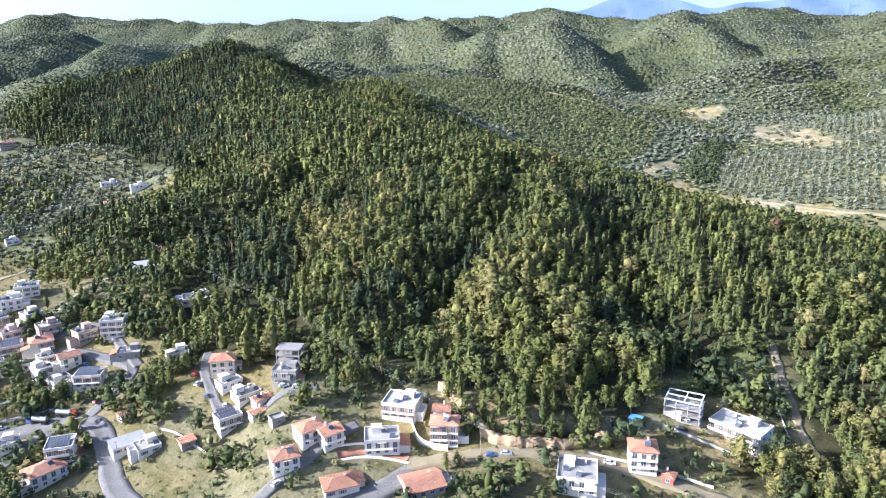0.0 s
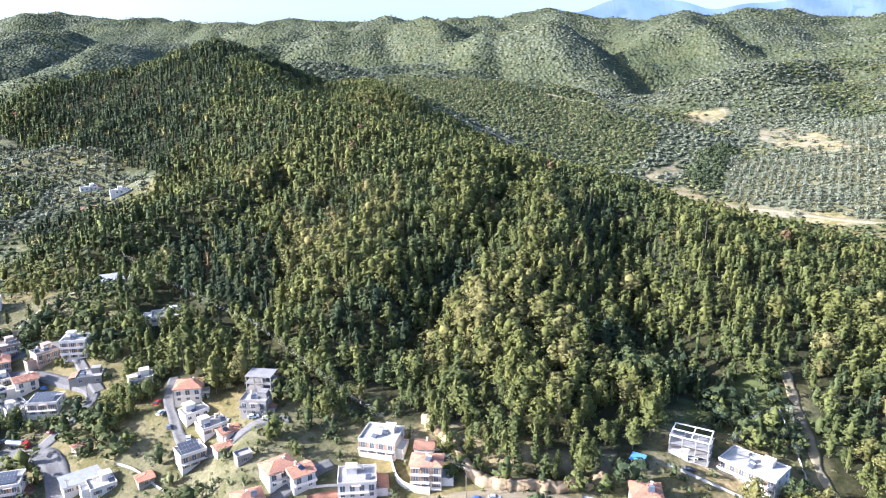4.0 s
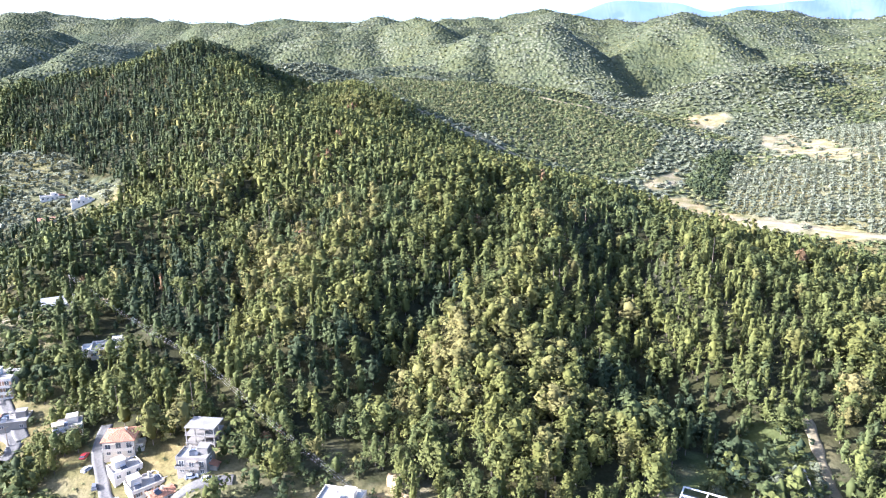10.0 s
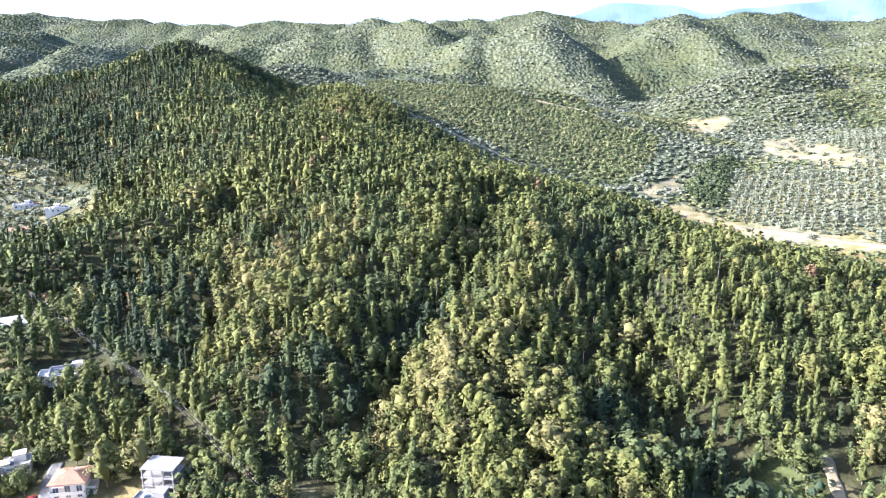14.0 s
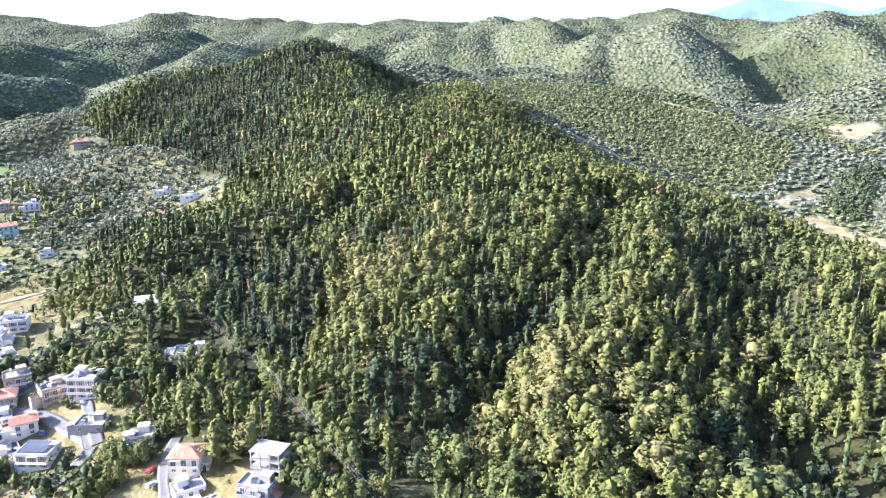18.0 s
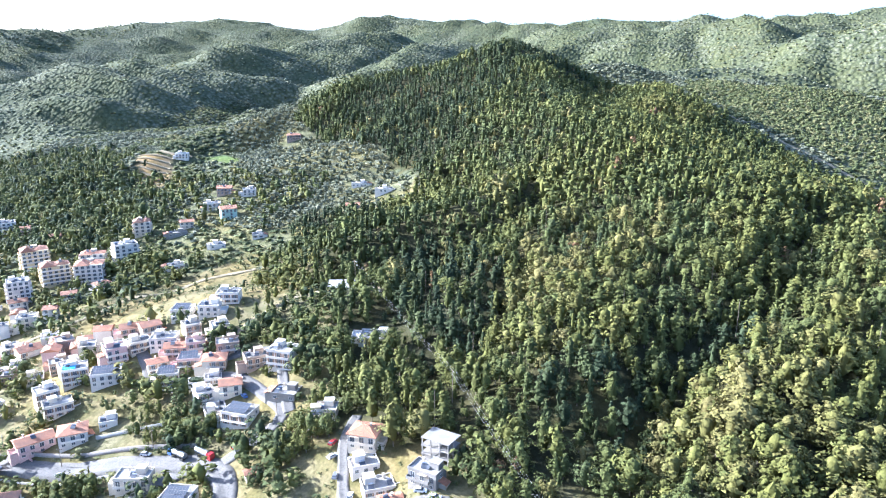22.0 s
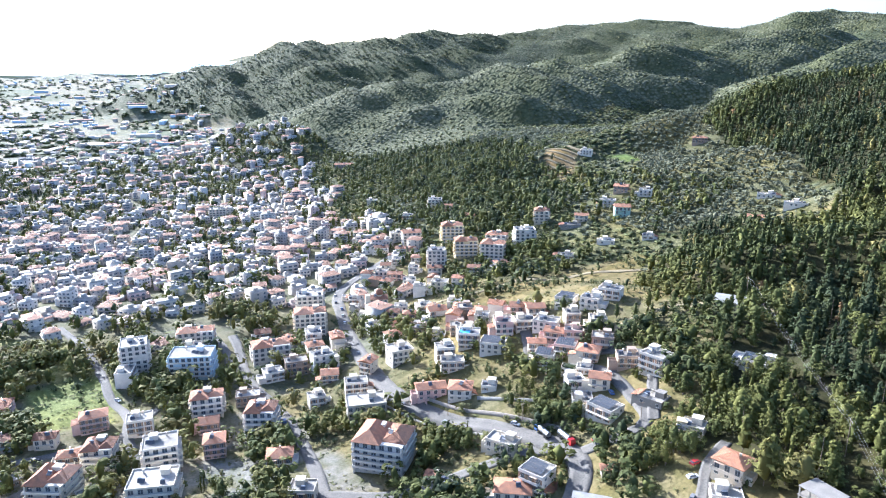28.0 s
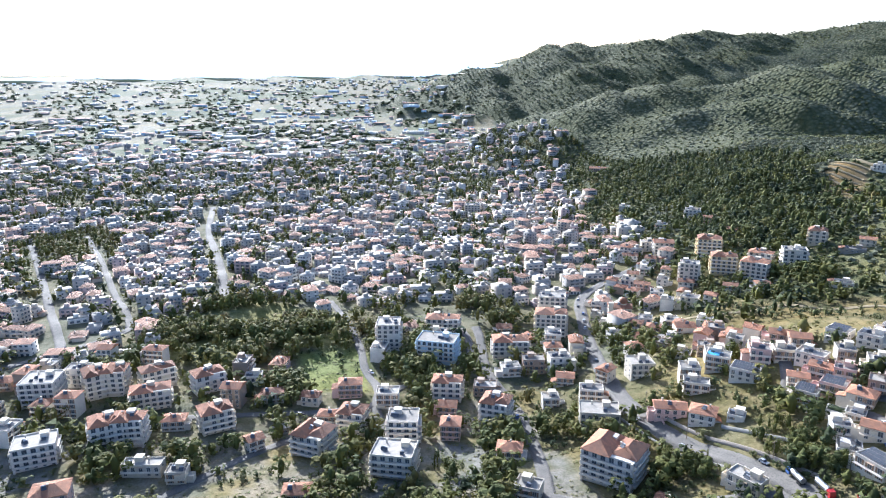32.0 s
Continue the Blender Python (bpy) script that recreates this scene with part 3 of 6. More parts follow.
ROADS = {  # plan lines, width, surface
    "main_road": ([(-540, 440), (-515, 405), (-485, 345), (-462, 318), (-419, 303), (-361, 282), (-304, 265), (-265, 257), (-237, 259), (-207, 267), (-184, 273), (-163, 277), (-148, 272), (-138, 258), (-127, 236), (-100, 212), (-64, 206), (-27, 212), (-10, 226)], 8.5, "asphalt"),
    "hill_road": ([(-14, 228), (15, 231), (36, 232), (58, 228), (73, 221), (98, 211), (140, 196)], 5.0, "dirt"),
    "alley": ([(-430, 226), (-407, 223), (-354, 210), (-311, 214), (-265, 207), (-216, 195), (-170, 180)], 6.0, "asphalt"),
    "lower_street": ([(-163, 277), (-176, 266), (-182, 251), (-190, 234), (-198, 214), (-216, 195)], 6.0, "asphalt"),
    "village_street": ([(-155, 278), (-147, 291), (-143, 305), (-162, 314), (-181, 322), (-195, 321), (-208, 311), (-227, 313), (-243, 326), (-262, 336)], 5.5, "asphalt"),
    "upper_street": ([(-143, 305), (-155, 318), (-175, 342), (-189, 339), (-207, 327)], 4.5, "asphalt"),
    "terrace_track": ([(-400, 340), (-370, 352), (-344, 372), (-335, 410), (-333, 441), (-303, 464), (-278, 481), (-240, 488)], 4.0, "dirt"),
    "shelf_track": ([(-207, 350), (-205, 372), (-190, 392), (-172, 402), (-150, 402)], 3.5, "dirt"),
    "yard_lane": ([(-108, 300), (-107, 288), (-100, 277), (-94, 266), (-77, 258), (-67, 267), (-51, 269)], 4.0, "asphalt"),
    "south_lane": ([(-70, 208), (-60, 222), (-52, 229), (-44, 241), (-34, 248)], 5.0, "asphalt"),
    "orchard_track": ([(150, 300), (147, 284), (143, 262), (138, 244), (140, 225)], 3.5, "dirt"),
    "works_yard": ([(90, 254), (100, 248), (112, 242), (128, 236)], 6.0, "dirt"),
    "cross_street": ([(-520, 131), (-480, 139), (-412, 143), (-380, 140), (-351, 146), (-329, 139), (-300, 140)], 5.0, "asphalt"),
    "north_avenue": ([(-549, 50), (-640, 42), (-739, 29), (-832, 15), (-1000, 10)], 8.0, "asphalt"),
    "south_avenue": ([(-425, -90), (-447, -62), (-458, -48), (-500, -62), (-572, -87), (-669, -118), (-820, -170)], 6.5, "asphalt"),
    "mid_avenue": ([(-458, -48), (-478, -20), (-498, -10), (-593, -43), (-698, -71), (-850, -120)], 5.5, "asphalt"),
    "town_street": ([(-440, 214), (-408, 216), (-372, 205), (-352, 160), (-330, 140), (-309, 96), (-290, 62), (-262, 30), (-240, 0)], 5.0, "asphalt"),
    "block_street": ([(-360, -70), (-345, -20), (-345, 40), (-335, 90), (-329, 139)], 5.0, "asphalt"),
    "ridge_lane": ([(-748, 698), (-713, 718), (-672, 725), (-620, 700), (-578, 680), (-552, 696)], 4.0, "dirt"),
    "field_track": ([(-20, 890), (1, 864), (46, 831), (89, 778), (136, 725), (178, 682), (245, 655), (275, 635), (317, 580), (370, 530), (430, 480)], 4.5, "dirt"),
    "ridge_track": ([(150, 1040), (190, 1010), (230, 950), (278, 900), (330, 850), (400, 790), (480, 760), (600, 700)], 4.0, "dirt"),
}


def along(line, step):
    """Points at even steps on a smoothed plan line."""
    p = np.array(line, float)
    for _ in range(3):
        q = np.concatenate([p[:1], np.stack([0.75 * p[:-1] + 0.25 * p[1:], 0.25 * p[:-1] + 0.75 * p[1:]], 1).reshape(-1, 2), p[-1:]])
        p = q
    d = np.concatenate([[0], np.cumsum(np.hypot(*np.diff(p, axis=0).T))])
    s = np.arange(0, d[-1], step)
    return np.stack([np.interp(s, d, p[:, 0]), np.interp(s, d, p[:, 1])], 1)


road_points = []
for name, (line, width, what) in ROADS.items():
    p = along(line, 3.0)
    road_points.append(np.concatenate([p, np.full((len(p), 1), width / 2)], 1))
road_points = np.concatenate(road_points)


def clear_of_roads(x, y, gap):
    keep = np.ones(len(x), bool)
    for k in range(0, len(x), 4000):
        d = np.hypot(x[k:k + 4000, None] - road_points[None, :, 0], y[k:k + 4000, None] - road_points[None, :, 1]) - road_points[None, :, 2]
        keep[k:k + 4000] = d.min(1) > gap
    return keep


def build_roads():
    for name, (line, width, what) in ROADS.items():
        p = along(line, 3.0)
        t = np.gradient(p, axis=0)
        t /= np.linalg.norm(t, axis=1)[:, None]
        nrm = np.stack([-t[:, 1], t[:, 0]], 1)
        edge = 0.12 * np.sin(np.arange(len(p)) * 1.7) + 0.1 * np.sin(np.arange(len(p)) * 0.6)
        if what == "dirt":
            edge = edge * 3
        rows = []
        for s, drop in ((-1.15, -1.2), (-1, 0.30), (-0.5, 0.36), (0, 0.38), (0.5, 0.36), (1, 0.30), (1.15, -1.2)):
            q = p + nrm * (s * width / 2 + np.sign(s) * edge)[:, None]
            base = np.maximum(ground(p[:, 0], p[:, 1]), ground(q[:, 0], q[:, 1])) if abs(s) <= 1 else ground(q[:, 0], q[:, 1])
            rows.append(np.stack([q[:, 0], q[:, 1], base + drop], 1))
        co = np.stack(rows, 1)
        n, k = co.shape[:2]
        i = np.arange(n * k).reshape(n, k)
        f = np.stack([i[:-1, :-1], i[:-1, 1:], i[1:, 1:], i[1:, :-1]], -1).reshape(-1, 4)
        asphalt = what == "asphalt"
        sheet(name, co.reshape(-1, 3), f, ASPHALT if asphalt else DIRT, "structure", "worn grey asphalt road" if asphalt else "pale rutted dirt road", "road")


build_roads()


# ---- small mesh tools ----
def box_bm(bm, x0, y0, z0, x1, y1, z1):
    v = [bm.verts.new(c) for c in ((x0, y0, z0), (x1, y0, z0), (x1, y1, z0), (x0, y1, z0), (x0, y0, z1), (x1, y0, z1), (x1, y1, z1), (x0, y1, z1))]
    for f in ((3, 2, 1, 0), (4, 5, 6, 7), (0, 1, 5, 4), (1, 2, 6, 5), (2, 3, 7, 6), (3, 0, 4, 7)):
        bm.faces.new([v[i] for i in f])


def prism_bm(bm, ring, z0, z1, top=1.0):
    low = [bm.verts.new((x, y, z0)) for x, y in ring]
    high = [bm.verts.new((x * top, y * top, z1)) for x, y in ring]
    n = len(ring)
    bm.faces.new(low[::-1])
    bm.faces.new(high)
    for k in range(n):
        bm.faces.new((low[k], low[(k + 1) % n], high[(k + 1) % n], high[k]))


def circle(r, n, cx=0.0, cy=0.0):
    return [(cx + r * math.cos(k * math.tau / n), cy + r * math.sin(k * math.tau / n)) for k in range(n)]


def mesh_of(name, bm, *materials):
    me = bpy.data.meshes.new(name)
    bm.normal_update()
    bm.to_mesh(me)
    bm.free()
    for m in materials:
        me.materials.append(m)
    return me


def boxes(name, material, *dims):
    bm = bmesh.new()
    for d in dims:
        box_bm(bm, *d)
    return mesh_of(name, bm, material)


def put(name, me, parent, m=None, label=""):
    ob = new(name, me)
    ob.parent = parent
    if m is not None:
        ob.matrix_basis = m
    if label:
        ob["label"] = label
    return ob


# ---- houses ----
CACHE = {}


def cached(key, make):
    if key not in CACHE:
        CACHE[key] = make()
    return CACHE[key]


def window_mesh(w, h, shutters):
    """A window as one piece: panes set back in a frame with a mullion, a sill and, on some, open shutters."""
    def make():
        t = 0.09
        xs = [-w / 2 - t, -w / 2, -0.035, 0.035, w / 2, w / 2 + t]
        depth, what = [0.06, 0.01, 0.04, 0.01, 0.06], [1, 0, 1, 0, 1]
        if shutters:
            xs = [-w - t, *xs, w + t]
            depth, what = [0.09, *depth, 0.09], [2, *what, 2]
        bm = bmesh.new()
        bands = [(-t, 0, 0.12, None), (0, h, None, None), (h, h + t, 0.07, None)]
        for z0, z1, deep, _ in bands:
            cells = range(len(xs) - 1) if deep is None else (None,)
            for k in cells:
                x0, x1 = (xs[0], xs[-1]) if k is None else (xs[k], xs[k + 1])
                n0 = len(bm.faces)
                box_bm(bm, x0, -(deep or depth[k]), z0, x1, 0.02, z1)
                bm.faces.ensure_lookup_table()
                for f in bm.faces[n0:]:
                    f.material_index = 1 if k is None else what[k]
        bmesh.ops.delete(bm, geom=[f for f in bm.faces if f.normal.y > 0.9 or f.calc_center_median().y > 0.019], context="FACES_ONLY")
        bmesh.ops.remove_doubles(bm, verts=bm.verts, dist=0.001)
        return mesh_of("window", bm, GLASS, FRAME, SHUTTER)
    return cached(("window", w, h, shutters), make)


def hip_roof(w, d, rise, over_, gable):
    """A tiled roof with thick eaves, hipped or gabled, ridge along the longer side."""
    bm = bmesh.new()
    a, b = w / 2 + over_, d / 2 + over_
    swap = b > a
    if swap:
        a, b = b, a
    r = a if gable else max(0.4, a - b * 0.9)
    def vert(x, y, z):
        return bm.verts.new((y, x, z) if swap else (x, y, z))
    low = [vert(x, y, -0.18) for x, y in ((-a, -b), (a, -b), (a, b), (-a, b))]
    eave = [vert(x, y, 0.0) for x, y in ((-a, -b), (a, -b), (a, b), (-a, b))]
    ridge = [vert(-r, 0, rise), vert(r, 0, rise)]
    for k in range(4):
        bm.faces.new((low[k], low[(k + 1) % 4], eave[(k + 1) % 4], eave[k]))
    bm.faces.new(low[::-1])
    bm.faces.new((eave[0], eave[1], ridge[1], ridge[0]))
    bm.faces.new((eave[2], eave[3], ridge[0], ridge[1]))
    bm.faces.new((eave[1], eave[2], ridge[1]))
    bm.faces.new((eave[3], eave[0], ridge[0]))
    bmesh.ops.recalc_face_normals(bm, faces=bm.faces)
    return mesh_of("roof", bm, TILE)


def heater_parts(parent, m, tilt_to=0.0):
    """A solar water heater: a sloped panel on a frame with its tank."""
    frame_me = cached("heater_frame", lambda: boxes("heater_frame", STEEL, (-0.9, -0.1, 0, 0.9, 0.0, 1.1)))
    def panel():
        bm = bmesh.new()
        v = [bm.verts.new(c) for c in ((-1, -1.5, 0.3), (1, -1.5, 0.3), (1, 0, 1.2), (-1, 0, 1.2), (-1, -1.53, 0.2), (1, -1.53, 0.2), (1, -0.03, 1.1), (-1, -0.03, 1.1))]
        for f in ((0, 1, 2, 3), (7, 6, 5, 4), (0, 4, 5, 1), (1, 5, 6, 2), (2, 6, 7, 3), (3, 7, 4, 0)):
            bm.faces.new([v[i] for i in f])
        return mesh_of("heater_panel", bm, PANEL)
    def tank():
        bm = bmesh.new()
        prism_bm(bm, circle(0.3, 10), -0.85, 0.85)
        bmesh.ops.transform(bm, matrix=pose(0, 0.1, 1.4, 0, 90, 0), verts=bm.verts)
        return mesh_of("heater_tank", bm, STEEL)
    rack = put("heater_frame", frame_me, parent, m)
    put("heater_panel", cached("heater_panel", panel), rack)
    put("heater_tank", cached("heater_tank", tank), rack)


HOUSES = []


STOREY = 2.9


def house(x, y, w, d, storeys, turn, roof, wall, kind, detail=2):
    """One building: walls, roof, slabs, balconies, windows, chimney and what stands on its roof."""
    HOUSES.append((x, y, math.hypot(w, d) / 2))
    r = random.Random(int(x * 31 + y * 17))
    z = min(over(x, y), over(x, y) * 0.5 + 0.5 * min(over(x + 4, y), over(x - 4, y), over(x, y - 4)))
    name = {"apt": "apartment_building", "villa": "house", "hut": "hut", "church": "church"}[kind]
    top = {"hip": "a hipped clay-tile roof", "gable": "a clay-tile gable roof", "flat": "a flat roof terrace", "solar": "solar panels on the roof", "frame": "open unfinished concrete floors",
           "pool": "a blue-painted roof terrace", "hut": "an old tin-patched roof", "green": "a vine-grown roof", "mono": "a pale sloped roof", "church": "red tile roofs and a dome", "shed": "a blue sheet roof"}[roof]
    colour = {"grey": "bare grey", "stone": "rough stone"}.get(wall, wall)
    base = tagged(new(name), f"{colour} {storeys}-storey {name.replace('_', ' ')} with {top}", name.split("_")[0] if kind == "apt" else name, "buildings of the town")
    base.matrix_world = pose(x, y, z, 0, 0, turn)
    h, a, b = STOREY * storeys, w / 2, d / 2
    mat = WALLS[wall]
    if roof == "frame":
        put("wall", boxes("wall", mat, (-a + 0.1, 0.1, -4, a - 0.1, b - 0.1, h - 3), (-a + 0.1, -b + 0.2, -4, 0, 0.1, 3)), base)
        open_top = wall == "white"
        if open_top:  # roof not laid yet: a grid of ring beams
            put("ring_beam", boxes("ring_beam", mat, *[(x0 - 0.2, -b, -0.35, x0 + 0.2, b, 0) for x0 in (-a + 0.2, 0.6, a - 0.2)], *[(x0, y0 - 0.2, -0.35, x1, y0 + 0.2, 0) for y0 in (-b + 0.2, 0, b - 0.2) for x0, x1 in ((-a + 0.4, 0.4), (0.8, a - 0.4))]), base, pose(0, 0, h))
        for k in range(storeys + (0 if open_top else 1)):
            put("floor_slab", cached(("slab", w, d), lambda: boxes("floor_slab", WALLS["grey"], (-a - 0.2, -b - 0.2, -0.25, a + 0.2, b + 0.2, 0))), base, pose(0, 0, STOREY * k))
        col = cached("column", lambda: boxes("column", WALLS["grey"], (-0.18, -0.18, 0, 0.18, 0.18, 2.65)))
        for k in range(storeys):
            for cx in (-a + 0.2, -a / 3, a / 3, a - 0.2):
                for cy in (-b + 0.2, 0.0):
                    put("column", col, base, pose(cx, cy, STOREY * k))
    else:
        inset = 0.9 if kind == "apt" else 0.0
        wing = None
        if kind == "villa" and roof not in ("church", "shed", "mono") and w > 8 and r.random() < 0.75:
            side, reach, wh = r.choice((-1, 1)), r.uniform(2.2, 4.0), STOREY * max(1, storeys - r.choice((1, 1, 2))) - 0.2
            wing = (side * a, -b + 0.4 + r.uniform(0, 0.2) * d, side * (a + reach), b - 0.5 - r.uniform(0, 0.35) * d, wh)
            x0, x1 = sorted((wing[0], wing[2]))
            tiled = r.random() < 0.4
            if tiled:
                bm = bmesh.new()
                inner, outer = (x0, x1 + 0.4) if side > 0 else (x1, x0 - 0.4)
                v = [bm.verts.new(c) for q in (0.0, 0.16) for c in ((inner, wing[1] - 0.3, wh + 0.9 + q), (outer, wing[1] - 0.3, wh + q - 0.1), (outer, wing[3] + 0.3, wh + q - 0.1), (inner, wing[3] + 0.3, wh + 0.9 + q))]
                for f in ((0, 1, 2, 3), (4, 5, 6, 7), (0, 1, 5, 4), (1, 2, 6, 5), (2, 3, 7, 6), (3, 0, 4, 7)):
                    bm.faces.new([v[i] for i in f])
                bmesh.ops.recalc_face_normals(bm, faces=bm.faces)
                put("lean_to_roof", mesh_of("lean_to_roof", bm, TILE), base)
            else:
                put("terrace_parapet", boxes("terrace_parapet", mat, (x0, wing[1], wh - 0.02, x1, wing[1] + 0.15, wh + 0.85), (x0, wing[3] - 0.15, wh - 0.02, x1, wing[3], wh + 0.85), (wing[2] - 0.15 * (side > 0), wing[1] + 0.15, wh - 0.02, wing[2] + 0.15 * (side < 0), wing[3] - 0.15, wh + 0.85)), base)
        extra = [(min(wing[0], wing[2]), wing[1], -5, max(wing[0], wing[2]), wing[3], wing[4])] if wing else []
        put("wall", boxes("wall", mat, (-a, -b + inset, -5, a, b, h), *extra, *([(-a, -b, -5, -a + 0.9, -b + inset, h), (a - 0.9, -b, -5, a, -b + inset, h)] if inset and w > 13 else [])), base)
    # storey bands and balconies
    style = "solid" if kind == "apt" else r.choice(("solid", "rail", "solid"))
    wide = r.choice((0.98, 0.8, 0.62)) * w
    if kind == "apt":
        wide = w - 0.02
    shift = r.choice((0, 0, -1, 1)) * (w - wide) / 2
    deep = 2.2 if kind == "apt" else 1.4
    back_y = -b + 0.9 if kind == "apt" else -b
    band = WALLS["white"] if kind == "apt" or r.random() < 0.4 else mat
    if kind in ("apt", "villa") and roof not in ("frame", "church") and detail > 0:
        slab = boxes("balcony_slab", band, (-wide / 2, -deep, -0.16, wide / 2, 0, 0))
        thick = 0.1 if style == "solid" else 0.03
        par = [(-wide / 2, -deep, 0, wide / 2, -deep + thick, 0.95), (-wide / 2, -deep, 0, -wide / 2 + thick, 0, 0.95), (wide / 2 - thick, -deep, 0, wide / 2, 0, 0.95)]
        if style == "rail":
            par = [(x0, y0, 0.86, x1, y1, 0.95) for x0, y0, _, x1, y1, _ in par] + [(-wide / 2 + 0.6 * k, -deep, 0, -wide / 2 + 0.6 * k + 0.05, -deep + 0.05, 0.9) for k in range(int(wide / 0.6))]
        rail = boxes("balcony_parapet", band if style == "solid" else STEEL, *par)
        for k in range(1, storeys):
            put("balcony_parapet", rail, put("balcony_slab", slab, base, pose(shift, back_y, STOREY * k)))
        if kind == "apt":
            sw = d * 0.8
            side_slab = boxes("balcony_slab", mat, (-sw / 2, -1.3, -0.16, sw / 2, 0, 0))
            side_rail = boxes("balcony_parapet", mat, (-sw / 2, -1.3, 0, sw / 2, -1.2, 0.95), (-sw / 2, -1.3, 0, -sw / 2 + 0.1, 0, 0.95), (sw / 2 - 0.1, -1.3, 0, sw / 2, 0, 0.95))
            for k in range(1, storeys):
                for sx, az in ((-a, -90), (a, 90)):
                    put("balcony_parapet", side_rail, put("balcony_slab", side_slab, base, pose(sx, 0, STOREY * k, 0, 0, az)))
        if r.random() < 0.6 and storeys > 1:
            k = r.randint(1, storeys - 1)
            put("awning", cached("awning", lambda: boxes("awning", AWNING, (-1.6, -1.5, 0, 1.6, -0.02, 0.06))), base, pose(shift + r.uniform(-0.25, 0.25) * wide, -b, STOREY * k + 2.4, -14))
    # windows, each on its wall
    if roof != "frame" and detail > 0:
        shut = kind != "apt" and r.random() < 0.5
        for k in range(storeys):
            tall = k > 0 and kind != "hut"
            me = window_mesh((2.0 if kind == "apt" else 1.6) if tall else 1.3, 2.15 if tall else 1.25, shut)
            low = STOREY * k + (0.12 if tall else 1.0)
            n = max(1, int(w / (3.4 if kind == "apt" else 3.1)))
            for i in range(n):
                if r.random() < 0.94:
                    put("window", me, base, pose(-a + (i + 0.5) * w / n, back_y - 0.01, low))
            if detail > 1:
                n = max(1, int(d / 4.5))
                seen = (pose(x, y, 0, 0, 0, turn).inverted() @ Vector((10, 70, 0))).x
                for sx, az in (((a + 0.01, 90),) if seen > 0 else ((-a - 0.01, -90),)):
                    for i in range(n):
                        if r.random() < 0.85:
                            put("window", window_mesh(1.2, 1.2, False), base, pose(sx, -b + (i + 0.5) * d / n, STOREY * k + 1.0, 0, 0, az))
    # roof
    if roof in ("hip", "gable", "church", "hut"):
        rise = min(w, d) * (0.2 if roof != "hut" else 0.12)
        if kind == "apt" and roof == "hip":
            split = r.uniform(0.5, 0.62)
            put("roof", hip_roof(w * split, d, rise, 0.5, False), base, pose(-a + w * split / 2, 0, h + 0.18))
            put("roof", hip_roof(w * (1.02 - split), d * 0.8, rise * 0.75, 0.45, False), base, pose(a - w * (1 - split) / 2, 0.08 * d, h + 0.1))
        else:
            put("roof", hip_roof(w, d, rise, 0.55, roof != "hip"), base, pose(0, 0, h + 0.18))
        if roof in ("gable", "church"):
            if w >= d:
                tri = [((sx * (a - 0.02), -b + 0.02, h), (sx * (a - 0.02), b - 0.02, h), (sx * (a - 0.02), 0, h + rise)) for sx in (-1, 1)]
            else:
                tri = [((-a + 0.02, sy * (b - 0.02), h), (a - 0.02, sy * (b - 0.02), h), (0, sy * (b - 0.02), h + rise)) for sy in (-1, 1)]
            for t in tri:
                bm = bmesh.new()
                bm.faces.new([bm.verts.new(c) for c in t])
                put("gable_wall", mesh_of("gable_wall", bm, mat), base)
        if roof != "hut":
            put("chimney", cached("chimney", lambda: boxes("chimney", WALLS["cream"], (-0.3, -0.3, 0, 0.3, 0.3, 1.7), (-0.4, -0.4, 1.7, 0.4, 0.4, 1.85))), base, pose(r.uniform(-0.5, 0.5) * a, r.uniform(-0.1, 0.6) * b, h + rise * 0.4))
        if kind != "hut" and r.random() < 0.7:
            heater_parts(base, pose(r.uniform(-0.5, 0.5) * a, -0.25 * b, h + rise * 0.62, 0, 0, r.uniform(-30, 30)))
        if kind == "apt":
            put("stair_head", boxes("stair_head", mat, (-2, -1.7, 0, 2, 1.7, 2.6)), base, pose(r.uniform(-0.4, 0.4) * a, 0.45 * b, h))
    elif roof in ("flat", "solar", "frame", "pool", "green"):
        if roof != "frame":
            put("roof_deck", boxes("roof_deck", ROOF_FLAT, (-a + 0.15, -b + 0.15, 0, a - 0.15, b - 0.15, 0.12)), base, pose(0, 0, h))
            put("parapet", boxes("parapet", mat, (-a - 0.12, -b - 0.12, -0.2, a + 0.12, -b + 0.12, 0.7), (-a - 0.12, b - 0.12, -0.2, a + 0.12, b + 0.12, 0.7), (-a - 0.12, -b + 0.12, -0.2, -a + 0.12, b - 0.12, 0.7), (a - 0.12, -b + 0.12, -0.2, a + 0.12, b - 0.12, 0.7)), base, pose(0, 0, h))
        if kind != "hut" and roof in ("flat", "pool"):
            sx = r.choice((-1, 1)) * a * r.uniform(0.2, 0.5)
            put("stair_head", boxes("stair_head", mat, (-1.8, -1.6, 0.1, 1.8, 1.6, 2.5), (-2.0, -1.8, 2.5, 2.0, 1.8, 2.65)), base, pose(sx, 0.4 * b, h))
            for _ in range(1 + r.randint(0, 1) + storeys // 4 * 2):
                heater_parts(base, pose(r.uniform(-0.75, 0.75) * a, r.uniform(-0.6, 0.1) * b, h + 0.1, 0, 0, r.uniform(-20, 20)))
            put("chimney", cached("chimney", lambda: None), base, pose(-sx, 0.6 * b, h)) if CACHE.get("chimney") else None
        if roof == "pool":
            put("roof_basin", cached("basin", lambda: disc("roof_basin", 3.2, 0.5, surface("blue_paint", (0.1, 0.38, 0.62), (0.08, 0.33, 0.55), 1, 0.4))), base, pose(-a * 0.35, -b * 0.2, h + 0.12))
